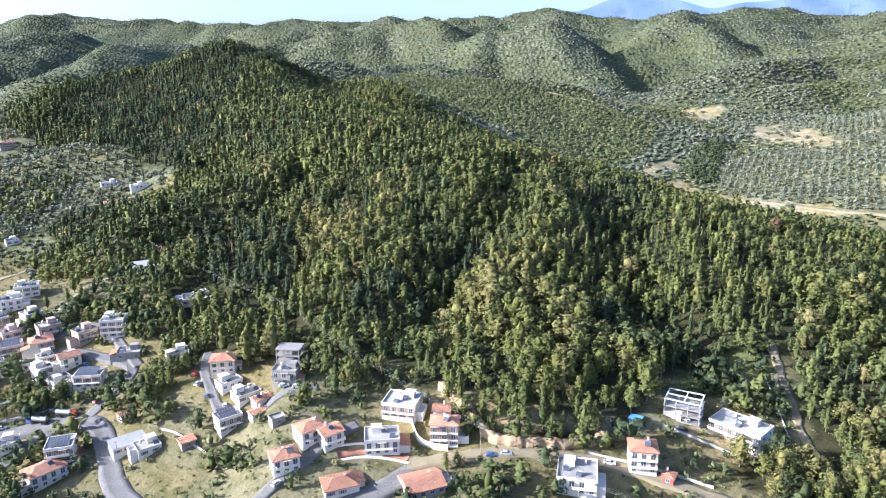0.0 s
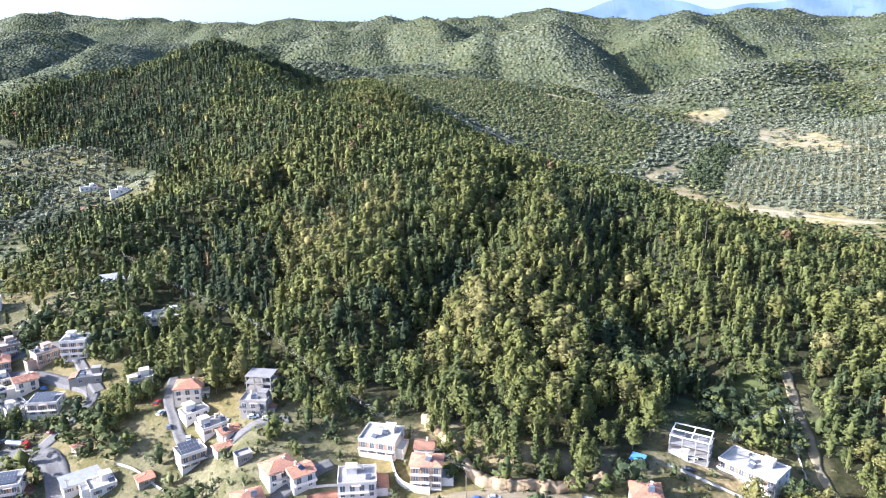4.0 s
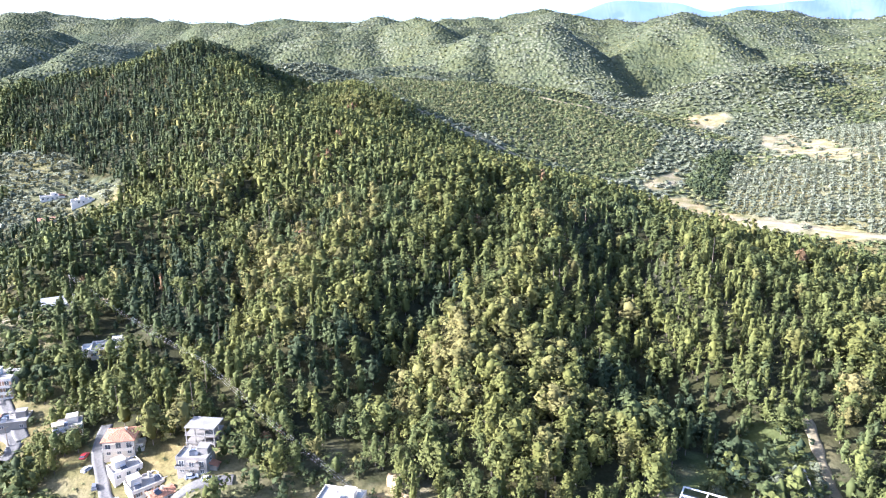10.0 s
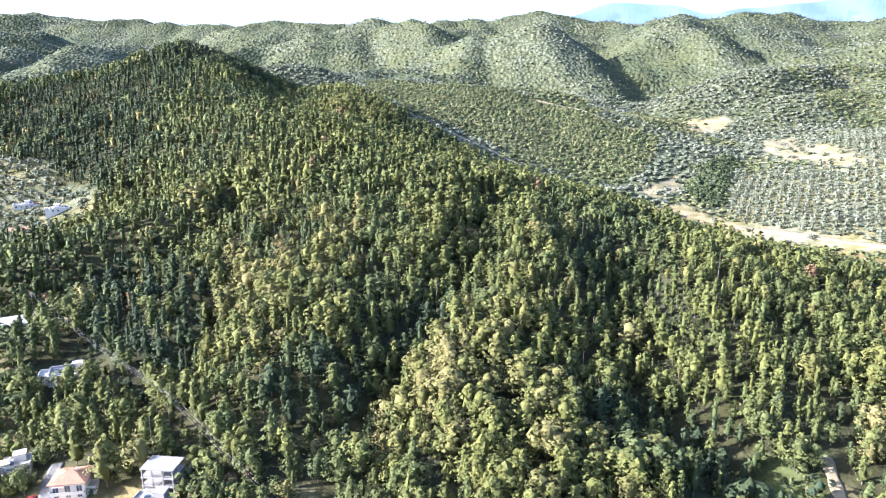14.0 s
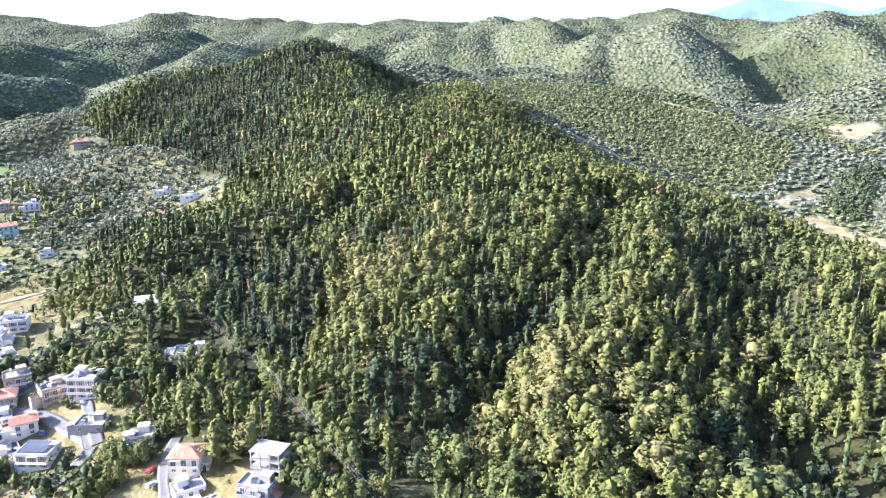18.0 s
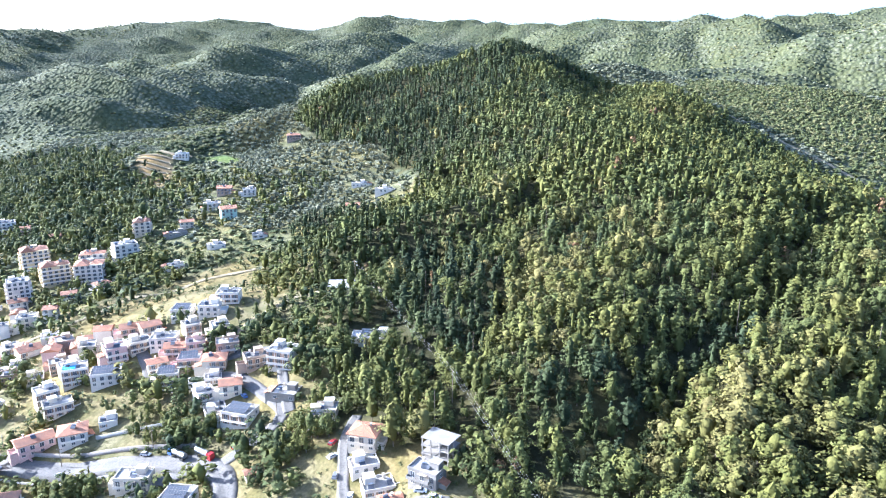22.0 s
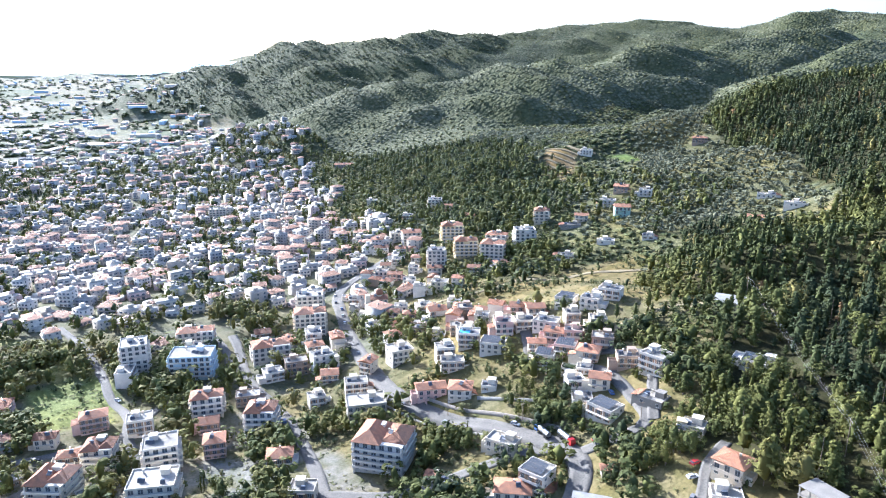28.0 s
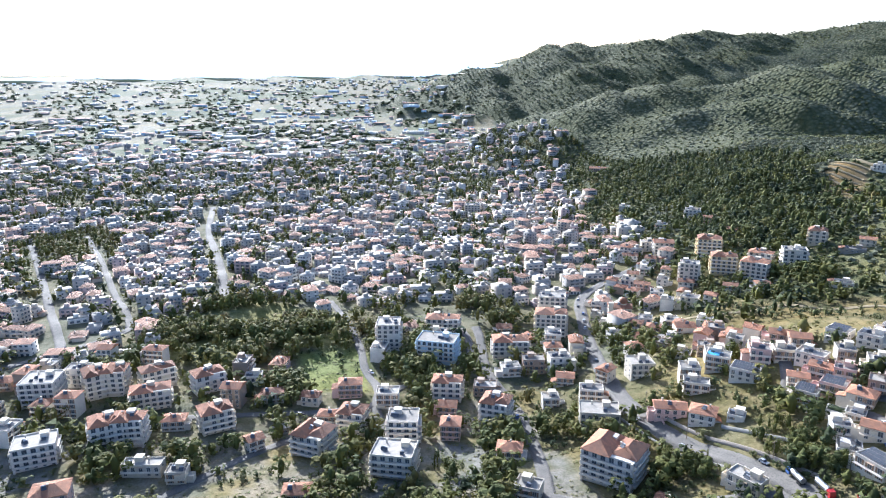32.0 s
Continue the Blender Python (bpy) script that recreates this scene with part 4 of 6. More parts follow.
        if roof == "green":
            co, f = crown_cards(77, 120, 0.12, UMBRELLA)
            vine = bpy.data.meshes.new("vine")
            vine.from_pydata([(p[0] * w, p[1] * d, p[2] * 1.2) for p in co], [], f.tolist())
            vine.materials.append(SHRUB)
            put("vine", vine, base, pose(0, 0, h + 0.1))
        if roof == "solar":
            n, rows = int((w - 2) / 1.15), 3
            me = cached("pv", lambda: boxes("solar_panel", PANEL, (-0.54, -0.95, 0, 0.54, 0.95, 0.05)))
            for i in range(n):
                for j in range(rows):
                    put("solar_panel", me, base, pose(-a + 1 + (i + 0.5) * 1.15, -b * 0.55 + j * 2.0, h + 0.75 + j * 0.52, 15))
            put("panel_rack", boxes("panel_rack", STEEL, *[(x0 - 0.04, -b * 0.55 + y0, 0.1, x0 + 0.04, -b * 0.55 + y0 + 0.08, zz) for x0 in (-a + 1.2, 0, a - 1.2) for y0, zz in ((-0.8, 0.5), (2, 1.2), (4.6, 1.9))]), base, pose(0, 0, h))
    elif roof in ("mono", "shed"):
        m = surface("sheet_roof", (0.36, 0.34, 0.31), (0.28, 0.27, 0.25), 0.6, 0.6) if roof == "mono" else surface("blue_sheet", (0.12, 0.27, 0.5), (0.1, 0.23, 0.44), 0.6, 0.5)
        put("roof", boxes("roof", m, (-a - 0.5, -b - 0.5, 0, a + 0.5, b + 0.5, 0.15)), base, pose(0, 0, h + 0.65, 7))
    if roof == "church":
        dome = bmesh.new()
        prism_bm(dome, circle(2.6, 14), 0, 2.6)
        put("drum", mesh_of("drum", dome, mat), base, pose(a * 0.3, 0, h + 1))
        dome = bmesh.new()
        bmesh.ops.create_uvsphere(dome, u_segments=14, v_segments=8, radius=2.9)
        put("dome", mesh_of("dome", dome, TILE), base, pose(a * 0.3, 0, h + 3.6))
        put("bell_tower", boxes("bell_tower", mat, (-1.6, -1.6, 0, 1.6, 1.6, 13)), base, pose(-a + 1.5, -b - 0.5, 0))
    return base


def disc(name, r, hh, m):
    bm = bmesh.new()
    prism_bm(bm, circle(r, 20), 0, hh)
    return mesh_of(name, bm, m)


# x, y, width, depth, storeys, turn, roof, walls, kind
house(-222.7, 226.7, 22.3, 19.4, 5, 41, "hip", "white", "apt")
house(-295.0, 197.3, 14, 13.6, 5, 57, "hip", "white", "apt")
house(-254.8, 190.9, 11.2, 9.2, 2, 65, "hip", "white", "villa")
house(-323.0, 247.6, 9.6, 8.4, 2, 66, "gable", "white", "villa")
house(-301.3, 229.7, 8.8, 7.6, 2, 77, "flat", "white", "villa")
house(-268.2, 241.7, 19.2, 13.4, 3, 68, "flat", "beige", "villa")
house(-290.1, 247.7, 12, 7.6, 3, 68, "flat", "white", "villa")
house(-305.6, 263.6, 7.2, 9.2, 3, 32, "gable", "white", "villa")
house(-299.0, 280.0, 12.8, 11.8, 3, 80, "flat", "beige", "villa")
house(-378.4, 233.7, 22.3, 13.6, 4, 76, "hip", "white", "apt")
house(-403.9, 271.7, 20.5, 13.6, 6, 67, "hip", "cream", "apt")
house(-434.8, 285.4, 18.6, 13.6, 6, 67, "flat", "white", "apt")
house(-248.7, 267.9, 14.4, 8.4, 2, 67, "gable", "pink", "villa")
house(-194.7, 234.6, 7.2, 5, 1, 37, "gable", "white", "villa")
house(-219.3, 186.9, 10.4, 8.4, 2, 54, "flat", "cream", "villa")
house(-370.0, 302.8, 10.4, 8.4, 2, 82, "flat", "white", "villa")
house(-353.4, 313.0, 8.8, 7.6, 1, 64, "gable", "cream", "villa")
house(-331.5, 319.5, 7.2, 6.7, 1, 57, "flat", "white", "villa")
house(-335.5, 313.2, 7.2, 6.7, 1, 58, "flat", "grey", "villa")
house(-269.6, 290.6, 9.6, 8.4, 3, 66, "flat", "white", "villa")
house(-235.5, 276.6, 11.2, 10.1, 2, 49, "hip", "white", "villa")
house(-226.4, 287.2, 7.2, 5.9, 1, 47, "flat", "white", "villa")
house(-258.2, 287.5, 12, 7.6, 2, 60, "flat", "cream", "villa")
house(-250.5, 309.1, 13.6, 10.1, 2, 41, "solar", "white", "villa")
house(-268.9, 306.4, 11.2, 9.2, 3, 49, "pool", "white", "villa")
house(-257.9, 321.0, 9.6, 7.6, 3, 61, "flat", "pink", "villa")
house(-253.3, 331.7, 10.4, 7.6, 2, 64, "flat", "cream", "villa")
house(-219.0, 316.0, 9.6, 8.4, 2, 37, "solar", "white", "villa")
house(-214.9, 325.9, 10.4, 7.6, 2, 35, "solar", "pink", "villa")
house(-199.8, 326.1, 10.4, 9.2, 2, 33, "hip", "cream", "villa")
house(-201.7, 337.4, 10.4, 8.4, 2, 42, "flat", "brown", "villa")
house(-200.4, 314.5, 7.2, 5.9, 1, 40, "green", "white", "villa")
house(-193.8, 317.7, 7.2, 5.9, 1, 39, "flat", "white", "villa")
house(-163.0, 298.9, 12, 9.2, 2, 7, "solar", "white", "villa")
house(-184.0, 261.7, 12.8, 7.6, 2, 25, "flat", "cream", "villa")
house(-155.4, 254.9, 10.4, 10.1, 3, 17, "solar", "white", "villa")
house(-157.3, 244.5, 13.6, 9.2, 2, 49, "hip", "cream", "villa")
house(-136.9, 272.8, 4.8, 4.2, 1, 51, "hut", "stone", "hut")
house(-164.9, 331.7, 11.2, 9.2, 3, 8, "flat", "white", "villa")
house(-150.5, 313.6, 10.4, 8.4, 1, 13, "flat", "grey", "villa")
house(-229.5, 333.1, 11.2, 7.6, 2, 36, "gable", "pink", "villa")
house(-231.1, 321.2, 8.8, 6.7, 2, 53, "gable", "cream", "villa")
house(-221.7, 337.4, 8.8, 7.6, 2, 45, "flat", "pink", "villa")
house(-250.8, 360.3, 10.4, 9.2, 2, 25, "solar", "white", "villa")
house(-235.3, 363.7, 10.4, 8.4, 2, 28, "flat", "white", "villa")
house(-233.6, 376.8, 12, 8.4, 2, 27, "flat", "white", "villa")
house(-241.8, 337.5, 12.8, 9.2, 2, 32, "flat", "white", "villa")
house(-259.9, 345.3, 9.6, 8.4, 2, 63, "gable", "brown", "villa")
house(-176.5, 400.8, 14.4, 9.2, 1, 27, "mono", "white", "villa")
house(-130.7, 356.8, 16, 10.9, 1, 20, "flat", "white", "villa")
house(-121.3, 299.7, 8, 6.7, 2, 24, "flat", "cream", "villa")
house(-359.3, 464.6, 12, 7.6, 1, 46, "flat", "white", "villa")
house(-350.1, 499.3, 11.2, 8.4, 1, 42, "flat", "white", "villa")
house(-271.0, 344.3, 12, 8.4, 2, 49, "gable", "pink", "villa")
house(-265.6, 327.2, 10.4, 8.4, 2, 61, "flat", "cream", "villa")
house(-482.7, 444.1, 18.6, 14.6, 6, 60, "hip", "yellow", "apt")
house(-440.9, 429.1, 18.6, 13.6, 5, 59, "hip", "yellow", "apt")
house(-414.6, 437.2, 18.6, 13.6, 5, 42, "hip", "cream", "apt")
house(-441.7, 400.2, 14, 11.6, 6, 56, "flat", "white", "apt")
house(-429.9, 390.5, 11.2, 8.4, 3, 57, "gable", "cream", "villa")
house(-432.9, 455.8, 16.7, 10.7, 4, 41, "hip", "cream", "apt")
house(-414.0, 469.5, 16.7, 12.6, 5, 59, "flat", "white", "apt")
house(-440.1, 511.8, 13, 12.6, 4, 48, "hip", "cream", "apt")
house(-391.7, 427.0, 10.4, 8.4, 2, 71, "hip", "grey", "villa")
house(-403.7, 409.7, 9.6, 7.6, 2, 53, "gable", "white", "villa")
house(-394.0, 371.3, 12, 9.2, 3, 46, "flat", "cream", "villa")
house(-381.0, 378.7, 8, 7.6, 3, 40, "gable", "white", "villa")
house(-602.2, 505.3, 14.9, 11.6, 4, 56, "flat", "white", "apt")
house(-574.5, 503.9, 8, 7.6, 2, 55, "gable", "pink", "villa")
house(-521.1, 491.3, 10.4, 7.6, 2, 54, "gable", "brown", "villa")
house(-596.7, 467.4, 11.2, 8.4, 2, 59, "flat", "white", "villa")
house(-527.2, 428.7, 16.7, 11.6, 4, 68, "gable", "white", "apt")
house(-543.3, 421.8, 11.2, 8.4, 3, 70, "flat", "cream", "villa")
house(-529.1, 397.5, 12, 8.4, 2, 71, "gable", "white", "villa")
house(-470.2, 364.9, 10.4, 8.4, 2, 51, "flat", "cream", "villa")
house(-455.3, 368.8, 11.2, 7.6, 2, 50, "gable", "pink", "villa")
house(-431.8, 367.8, 9.6, 8.4, 2, 59, "flat", "white", "villa")
house(-413.0, 327.7, 16, 10.9, 3, 67, "church", "cream", "church")
house(-361.0, 317.7, 8.8, 8.4, 1, 64, "gable", "cream", "villa")
house(-386.7, 333.2, 8.8, 7.6, 2, 59, "flat", "white", "villa")
house(-384.5, 553.1, 12.8, 10.1, 3, 51, "gable", "green", "villa")
house(-395.7, 595.7, 11.2, 7.6, 2, 35, "flat", "white", "villa")
house(-419.8, 590.9, 12.8, 9.2, 2, 31, "gable", "brown", "villa")
house(-559.6, 686.1, 13.6, 8.4, 2, 34, "flat", "white", "villa")
house(-474.7, 775.8, 16, 10.1, 2, 36, "hip", "brown", "villa")
house(-297.1, 622.9, 13.6, 6.7, 1, 31, "flat", "white", "villa")
house(-258.4, 602.1, 12.8, 7.6, 1, 29, "flat", "white", "villa")
house(-277.6, 579.2, 11.2, 7.6, 1, 31, "gable", "cream", "villa")
house(-327.9, 520.2, 8.8, 6.7, 1, 39, "flat", "white", "villa")
house(-407.9, 528.8, 11.2, 7.6, 2, 44, "gable", "cream", "villa")
house(-405.0, 515.2, 14.4, 8.4, 1, 45, "flat", "grey", "villa")
house(71.4, 226.4, 9.6, 9.2, 3, -9, "hip", "white", "villa")
house(94.6, 252.2, 13.6, 10.1, 3, -29, "frame", "white", "villa")
house(114.0, 243.7, 20, 11.8, 2, -47, "flat", "white", "villa")
house(79.5, 220.0, 4, 4.2, 1, -30, "hip", "red", "hut")
house(46.4, 218.0, 13.6, 13.4, 2, -12, "flat", "white", "villa")
house(-16.7, 255.8, 13.6, 11.8, 2, -14, "flat", "cream", "villa")
house(0.1, 238.5, 10.4, 7.6, 3, -5, "hip", "white", "villa")
house(-1.0, 248.5, 6.4, 5.9, 2, -5, "gable", "white", "hut")
house(-23.6, 236.9, 12.8, 10.1, 2, 6, "flat", "white", "villa")
house(-8.1, 217.6, 13.2, 11.6, 1, 22, "gable", "beige", "villa")
house(-51.1, 240.6, 10.4, 8.4, 2, 37, "hip", "white", "villa")
house(-43.3, 238.4, 8, 7.6, 2, 35, "gable", "white", "villa")
house(-58.6, 228.2, 9.6, 8.4, 2, 24, "hip", "white", "villa")
house(-37.1, 218.0, 12, 9.2, 1, 20, "hip", "cream", "villa")
house(-88.5, 259.9, 9.6, 7.6, 2, 39, "solar", "white", "villa")
house(-84.0, 272.6, 10.4, 7.6, 1, 42, "flat", "white", "villa")
house(-75.9, 266.4, 7.2, 5, 1, 41, "gable", "white", "villa")
house(-93.1, 279.2, 9.6, 6.7, 1, 43, "flat", "white", "villa")
house(-97.5, 288.6, 10.4, 9.2, 2, 9, "hip", "cream", "villa")
house(-67.2, 286.2, 10.4, 7.6, 3, -7, "frame", "grey", "villa")
house(-66.9, 274.9, 10.4, 6.7, 2, -6, "flat", "grey", "villa")
house(-103.7, 253.5, 5.6, 5, 1, 37, "hut", "stone", "hut")
house(-122.0, 296.5, 7.2, 6.7, 2, 32, "flat", "yellow", "villa")
house(-128.3, 257.3, 15, 7, 1, 38, "mono", "white", "villa")
house(-120.0, 253.8, 9, 8, 1, 38, "flat", "white", "villa")
house(73.6, 244.6, 4, 3.4, 1, -32, "shed", "blue", "hut")
house(-76.0, 259.4, 6.4, 4.2, 1, 41, "gable", "white", "hut")
house(-65.8, 250.1, 5.6, 4.2, 1, 35, "flat", "grey", "hut")
house(-413.0, 566.0, 14, 8, 2, 40, "flat", "white", "villa")
house(-991.9, 591.3, 30, 11, 2, 62, "gable", "brown", "villa", 1)
house(-716.9, 490.8, 12, 9, 2, 60, "flat", "white", "villa", 1)
house(-824.5, 480.5, 13, 9, 2, 64, "flat", "white", "villa", 1)
house(-1242.6, 556.1, 12, 9, 3, 66, "flat", "white", "villa", 1)
house(-1268.7, 533.8, 11, 9, 3, 66, "flat", "cream", "villa", 1)
house(-1178.1, 544.2, 11, 8, 2, 70, "hip", "cream", "villa", 1)
house(-1355.8, 540.6, 12, 9, 3, 70, "flat", "white", "villa", 1)
house(-1382.9, 512.9, 12, 10, 4, 70, "flat", "white", "villa", 1)
house(-1527.0, 518.5, 10, 8, 2, 75, "hip", "pink", "villa", 1)
house(-1177.5, 516.7, 10, 8, 2, 70, "gable", "white", "villa", 1)
house(-926.5, 464.6, 11, 8, 2, 70, "flat", "cream", "villa", 1)
house(-998.3, 424.9, 12, 9, 3, 70, "flat", "white", "villa", 1)
house(-788.8, 424.7, 10, 8, 2, 64, "hip", "white", "villa", 1)
house(-840.4, 342.2, 20, 13, 5, 70, "flat", "cream", "apt", 1)
house(-385.1, -39.1, 18.6, 17.5, 5, 83, "flat", "white", "apt")
house(-385.7, -11.5, 13, 15.5, 5, 110, "hip", "cream", "apt")
house(-386.2, -1.2, 12.1, 13.6, 5, 83, "hip", "cream", "apt")
house(-363.5, 20.4, 20.5, 12.6, 4, 96, "hip", "cream", "apt")
house(-390.2, 20.3, 18.6, 11.6, 4, 110, "hip", "cream", "apt")
house(-321.9, 6.2, 14.9, 13.6, 5, 104, "hip", "white", "apt")
house(-322.2, 17.1, 14, 11.6, 5, 83, "hip", "white", "apt")
house(-375.1, 49.8, 16.7, 12.6, 4, 111, "hip", "white", "apt")
house(-328.1, 56.8, 15.8, 13.6, 4, 106, "hip", "cream", "apt")
house(-317.1, -24.2, 18.6, 14.6, 4, 99, "flat", "white", "apt")
house(-290.2, 27.6, 17.6, 6.7, 2, 77, "flat", "cream", "villa")
house(-282.2, 43.2, 8.8, 7.6, 2, 79, "flat", "cream", "villa")
house(-270.9, -5.4, 14.4, 11.8, 3, 94, "hip", "pink", "villa")
house(-411.2, 161.1, 14.9, 15.5, 6, 76, "flat", "white", "apt")
house(-384.8, 187.9, 24.2, 16.5, 5, 62, "flat", "blue", "apt")
house(-427.1, 201.5, 22.3, 11.6, 4, 71, "hip", "white", "apt")
house(-348.1, 128.4, 12.8, 9.2, 3, 80, "hip", "pink", "villa")
house(-329.3, 146.6, 12, 9.2, 3, 76, "flat", "white", "villa")
house(-289.0, 147.8, 14.9, 13.6, 5, 75, "flat", "white", "apt")
house(-330.6, 180.5, 15.8, 11.6, 4, 71, "hip", "cream", "apt")
house(-313.7, 176.2, 9.6, 8.4, 2, 71, "gable", "pink", "villa")
house(-288.0, 171.5, 9.6, 10.1, 3, 71, "hip", "pink", "villa")
house(-308.6, 125.2, 13, 12.6, 4, 64, "hip", "cream", "apt")
house(-290.3, 104.5, 15.8, 16.5, 4, 53, "hip", "cream", "apt")
house(-319.8, 113.3, 9.6, 7.6, 2, 72, "hip", "cream", "villa")
house(-343.7, 106.3, 9.6, 7.6, 2, 68, "gable", "cream", "villa")
house(-351.8, 85.5, 12, 8.4, 2, 86, "hip", "white", "villa")
house(-376.5, 75.1, 9.6, 7.6, 2, 83, "flat", "white", "villa")
house(-304.0, 76.1, 8, 7.6, 2, 113, "gable", "white", "villa")
house(-258.5, 138.0, 18.6, 14.6, 4, 66, "flat", "cream", "apt")
house(-316.9, 89.0, 7.2, 5.9, 1, 101, "flat", "grey", "hut")
house(-283.4, 115.5, 8, 5.9, 1, 111, "flat", "white", "hut")
house(-244.5, 94.6, 11.2, 8.4, 2, 80, "hip", "cream", "villa")


# ---- woods ----
LINE = [(-175.2, 411.7, 15), (-76, 316.3, 13.5), (13.2, 230, 12), (45, 207, 11), (110, 170, 11)]  # poles of the power line: x, y, height
PALE = [[(-8, 309), (7, 340), (24, 358), (42, 350), (68, 326), (91, 317), (90, 293), (58, 281), (35, 304), (5, 280), (-6, 286)], [(-97, 404), (-94, 452), (-46, 420), (-19, 430), (-29, 393), (-61, 356), (-78, 384)],
        [(-149, 528), (-74, 472), (-16, 457), (-17, 429), (-112, 486)], [(93, 202), (100, 226), (129, 232), (165, 240), (180, 200)]]
FRESH = [[(-86, 362), (-57, 380), (-25, 384), (-2, 371), (-11, 340), (-34, 326), (-69, 336)], [(35, 304), (58, 281), (90, 293), (80, 262), (40, 255), (16, 262)]]
DARK = [[(-130, 455), (-91, 412), (-76, 375), (-80, 353), (-87, 332), (-121, 359), (-168, 435), (-160, 454)], [(-44, 340), (-23, 347), (-6, 335), (-6, 312), (-17, 302), (-38, 306), (-53, 322)],
        [(66, 320), (81, 340), (106, 327), (126, 315), (121, 288), (97, 284), (80, 298)], [(8, 385), (32, 403), (34, 375), (14, 360), (2, 348), (-3, 354)], [(-443, 860), (-338, 879), (-264, 904), (-205, 806), (-216, 705), (-223, 597), (-285, 635), (-419, 791)]]
NARROW = [[(50, 386), (110, 423), (157, 399), (194, 367), (177, 313), (138, 307), (110, 335), (71, 356)], [(-60, 328), (-27, 332), (2, 349), (-5, 320), (-23, 303), (-46, 298)]]


def plant_forest():
    x, y = scatter((-545, 195, 430, 1120), 6.2, 5)
    keep = inside(x, y, FOREST)
    x, y = x[keep], y[keep]
    keep = clear_of_roads(x, y, 2.5)
    x, y = x[keep], y[keep]
    keep = footprint_gap(x, y, 1.5)
    x, y = x[keep], y[keep]
    n = len(x)
    near = np.hypot(x - 19, y - 60)
    w = wave(x, y, 190, 31) + 0.5 * wave(x, y, 45, 33) + rng.normal(0, 0.45, n)
    tint = np.clip(0.32 + 0.14 * w - 0.13 * smooth(-90, -230, x), 0.02, 0.6)
    kind = rng.choice(3, n, p=(0.24, 0.68, 0.08))
    dice = rng.uniform(0, 1, n)
    for area in PALE:
        on = inside(x + rng.normal(0, 7, n), y + rng.normal(0, 7, n), area)
        some = on & (dice < 0.74)
        tint[some], kind[some] = rng.uniform(0.48, 0.7, some.sum()), 0
    for area in FRESH:
        on = inside(x + rng.normal(0, 6, n), y + rng.normal(0, 6, n), area) & (dice < 0.6)
        tint[on] = rng.uniform(0.4, 0.56, on.sum())
    for area in NARROW:
        on = inside(x + rng.normal(0, 6, n), y + rng.normal(0, 6, n), area)
        kind[on & (dice < 0.3)] = 2
        kind[on & (dice > 0.3)] = 1
    for area in DARK:
        on = inside(x + rng.normal(0, 5, n), y + rng.normal(0, 5, n), area) & (dice < 0.85)
        tint[on], kind[on] = rng.uniform(0.0, 0.16, on.sum()), np.where(dice[on] < 0.25, 2, 1)
    strays = dice > 0.965
    tint[strays], kind[strays] = rng.uniform(0.55, 0.72, strays.sum()), 0
    tint[dice < 0.003] = 0.98
    for rx, ry in ((-41, 281), (-44, 284), (-68, 535), (-60, 528), (-22, 478), (-120, 402), (-128, 396)):  # rust-coloured dying trees
        tint[np.argmin(np.hypot(x - rx, y - ry))] = 0.98
    height = rng.uniform(7, 14.5, n) * (1 + 0.12 * w) * np.where(kind == 2, 1.12, 1.0)
    beside_yard = inside(x, y, [(76, 252), (98, 262), (104, 290), (80, 292)])
    height[beside_yard] = rng.uniform(14, 18, beside_yard.sum())
    width = height * np.choose(kind, [rng.uniform(0.7, 1.0, n), rng.uniform(0.54, 0.8, n), rng.uniform(0.34, 0.46, n)])
    # the strip under the power line is kept low
    gap = np.full(n, 1e9)
    for (ax, ay, _), (bx, by, _) in zip(LINE, LINE[1:]):
        dx, dy = bx - ax, by - ay
        q = np.clip(((x - ax) * dx + (y - ay) * dy) / (dx * dx + dy * dy), 0, 1)
        gap = np.minimum(gap, np.hypot(x - ax - q * dx, y - ay - q * dy))
    under = gap < 3.5
    height[under] = np.minimum(height[under], 4 + 0.8 * gap[under])
    width[under] = np.minimum(width[under], 4.5)
    p = stand(x, y)
    p[:, 2] -= 0.4
    return p, width, height, tint, kind, near


def footprint_gap(x, y, gap):
    h = np.array(HOUSES)
    out = np.ones(len(x), bool)
    for k in range(0, len(x), 4000):
        d = np.hypot(x[k:k + 4000, None] - h[None, :, 0], y[k:k + 4000, None] - h[None, :, 1]) - h[None, :, 2]
        out[k:k + 4000] = d.min(1) > gap
    return out


P, WID, HEI, TIN, KIND, NEAR = plant_forest()
LONE = np.zeros(len(P), bool)
LONE[np.argsort(NEAR)[:170]] = True
FIRST = NEAR < 420
NAMES = ("broad", "pine", "spire")
WORDS = ("lumpy broad-crowned trees of the wood", "dense pines of the wood", "tall narrow cypresses of the wood")
for k in range(3):
    on = FIRST & ~LONE & (KIND == k)
    planting(f"{NAMES[k]}_wood", P[on], NEAR_CROWN[NAMES[k]], WID[on], HEI[on], 0.14, TIN[on], LEAVES, WORDS[k], "forest", 3 + k)
    on = ~FIRST & (KIND == k)
    planting(f"far_{NAMES[k]}_wood", P[on], FAR_CROWN[NAMES[k]], WID[on] * 1.05, HEI[on], 0.1, TIN[on], LEAVES, WORDS[k] + " up the ridge", "forest", 13 + k)


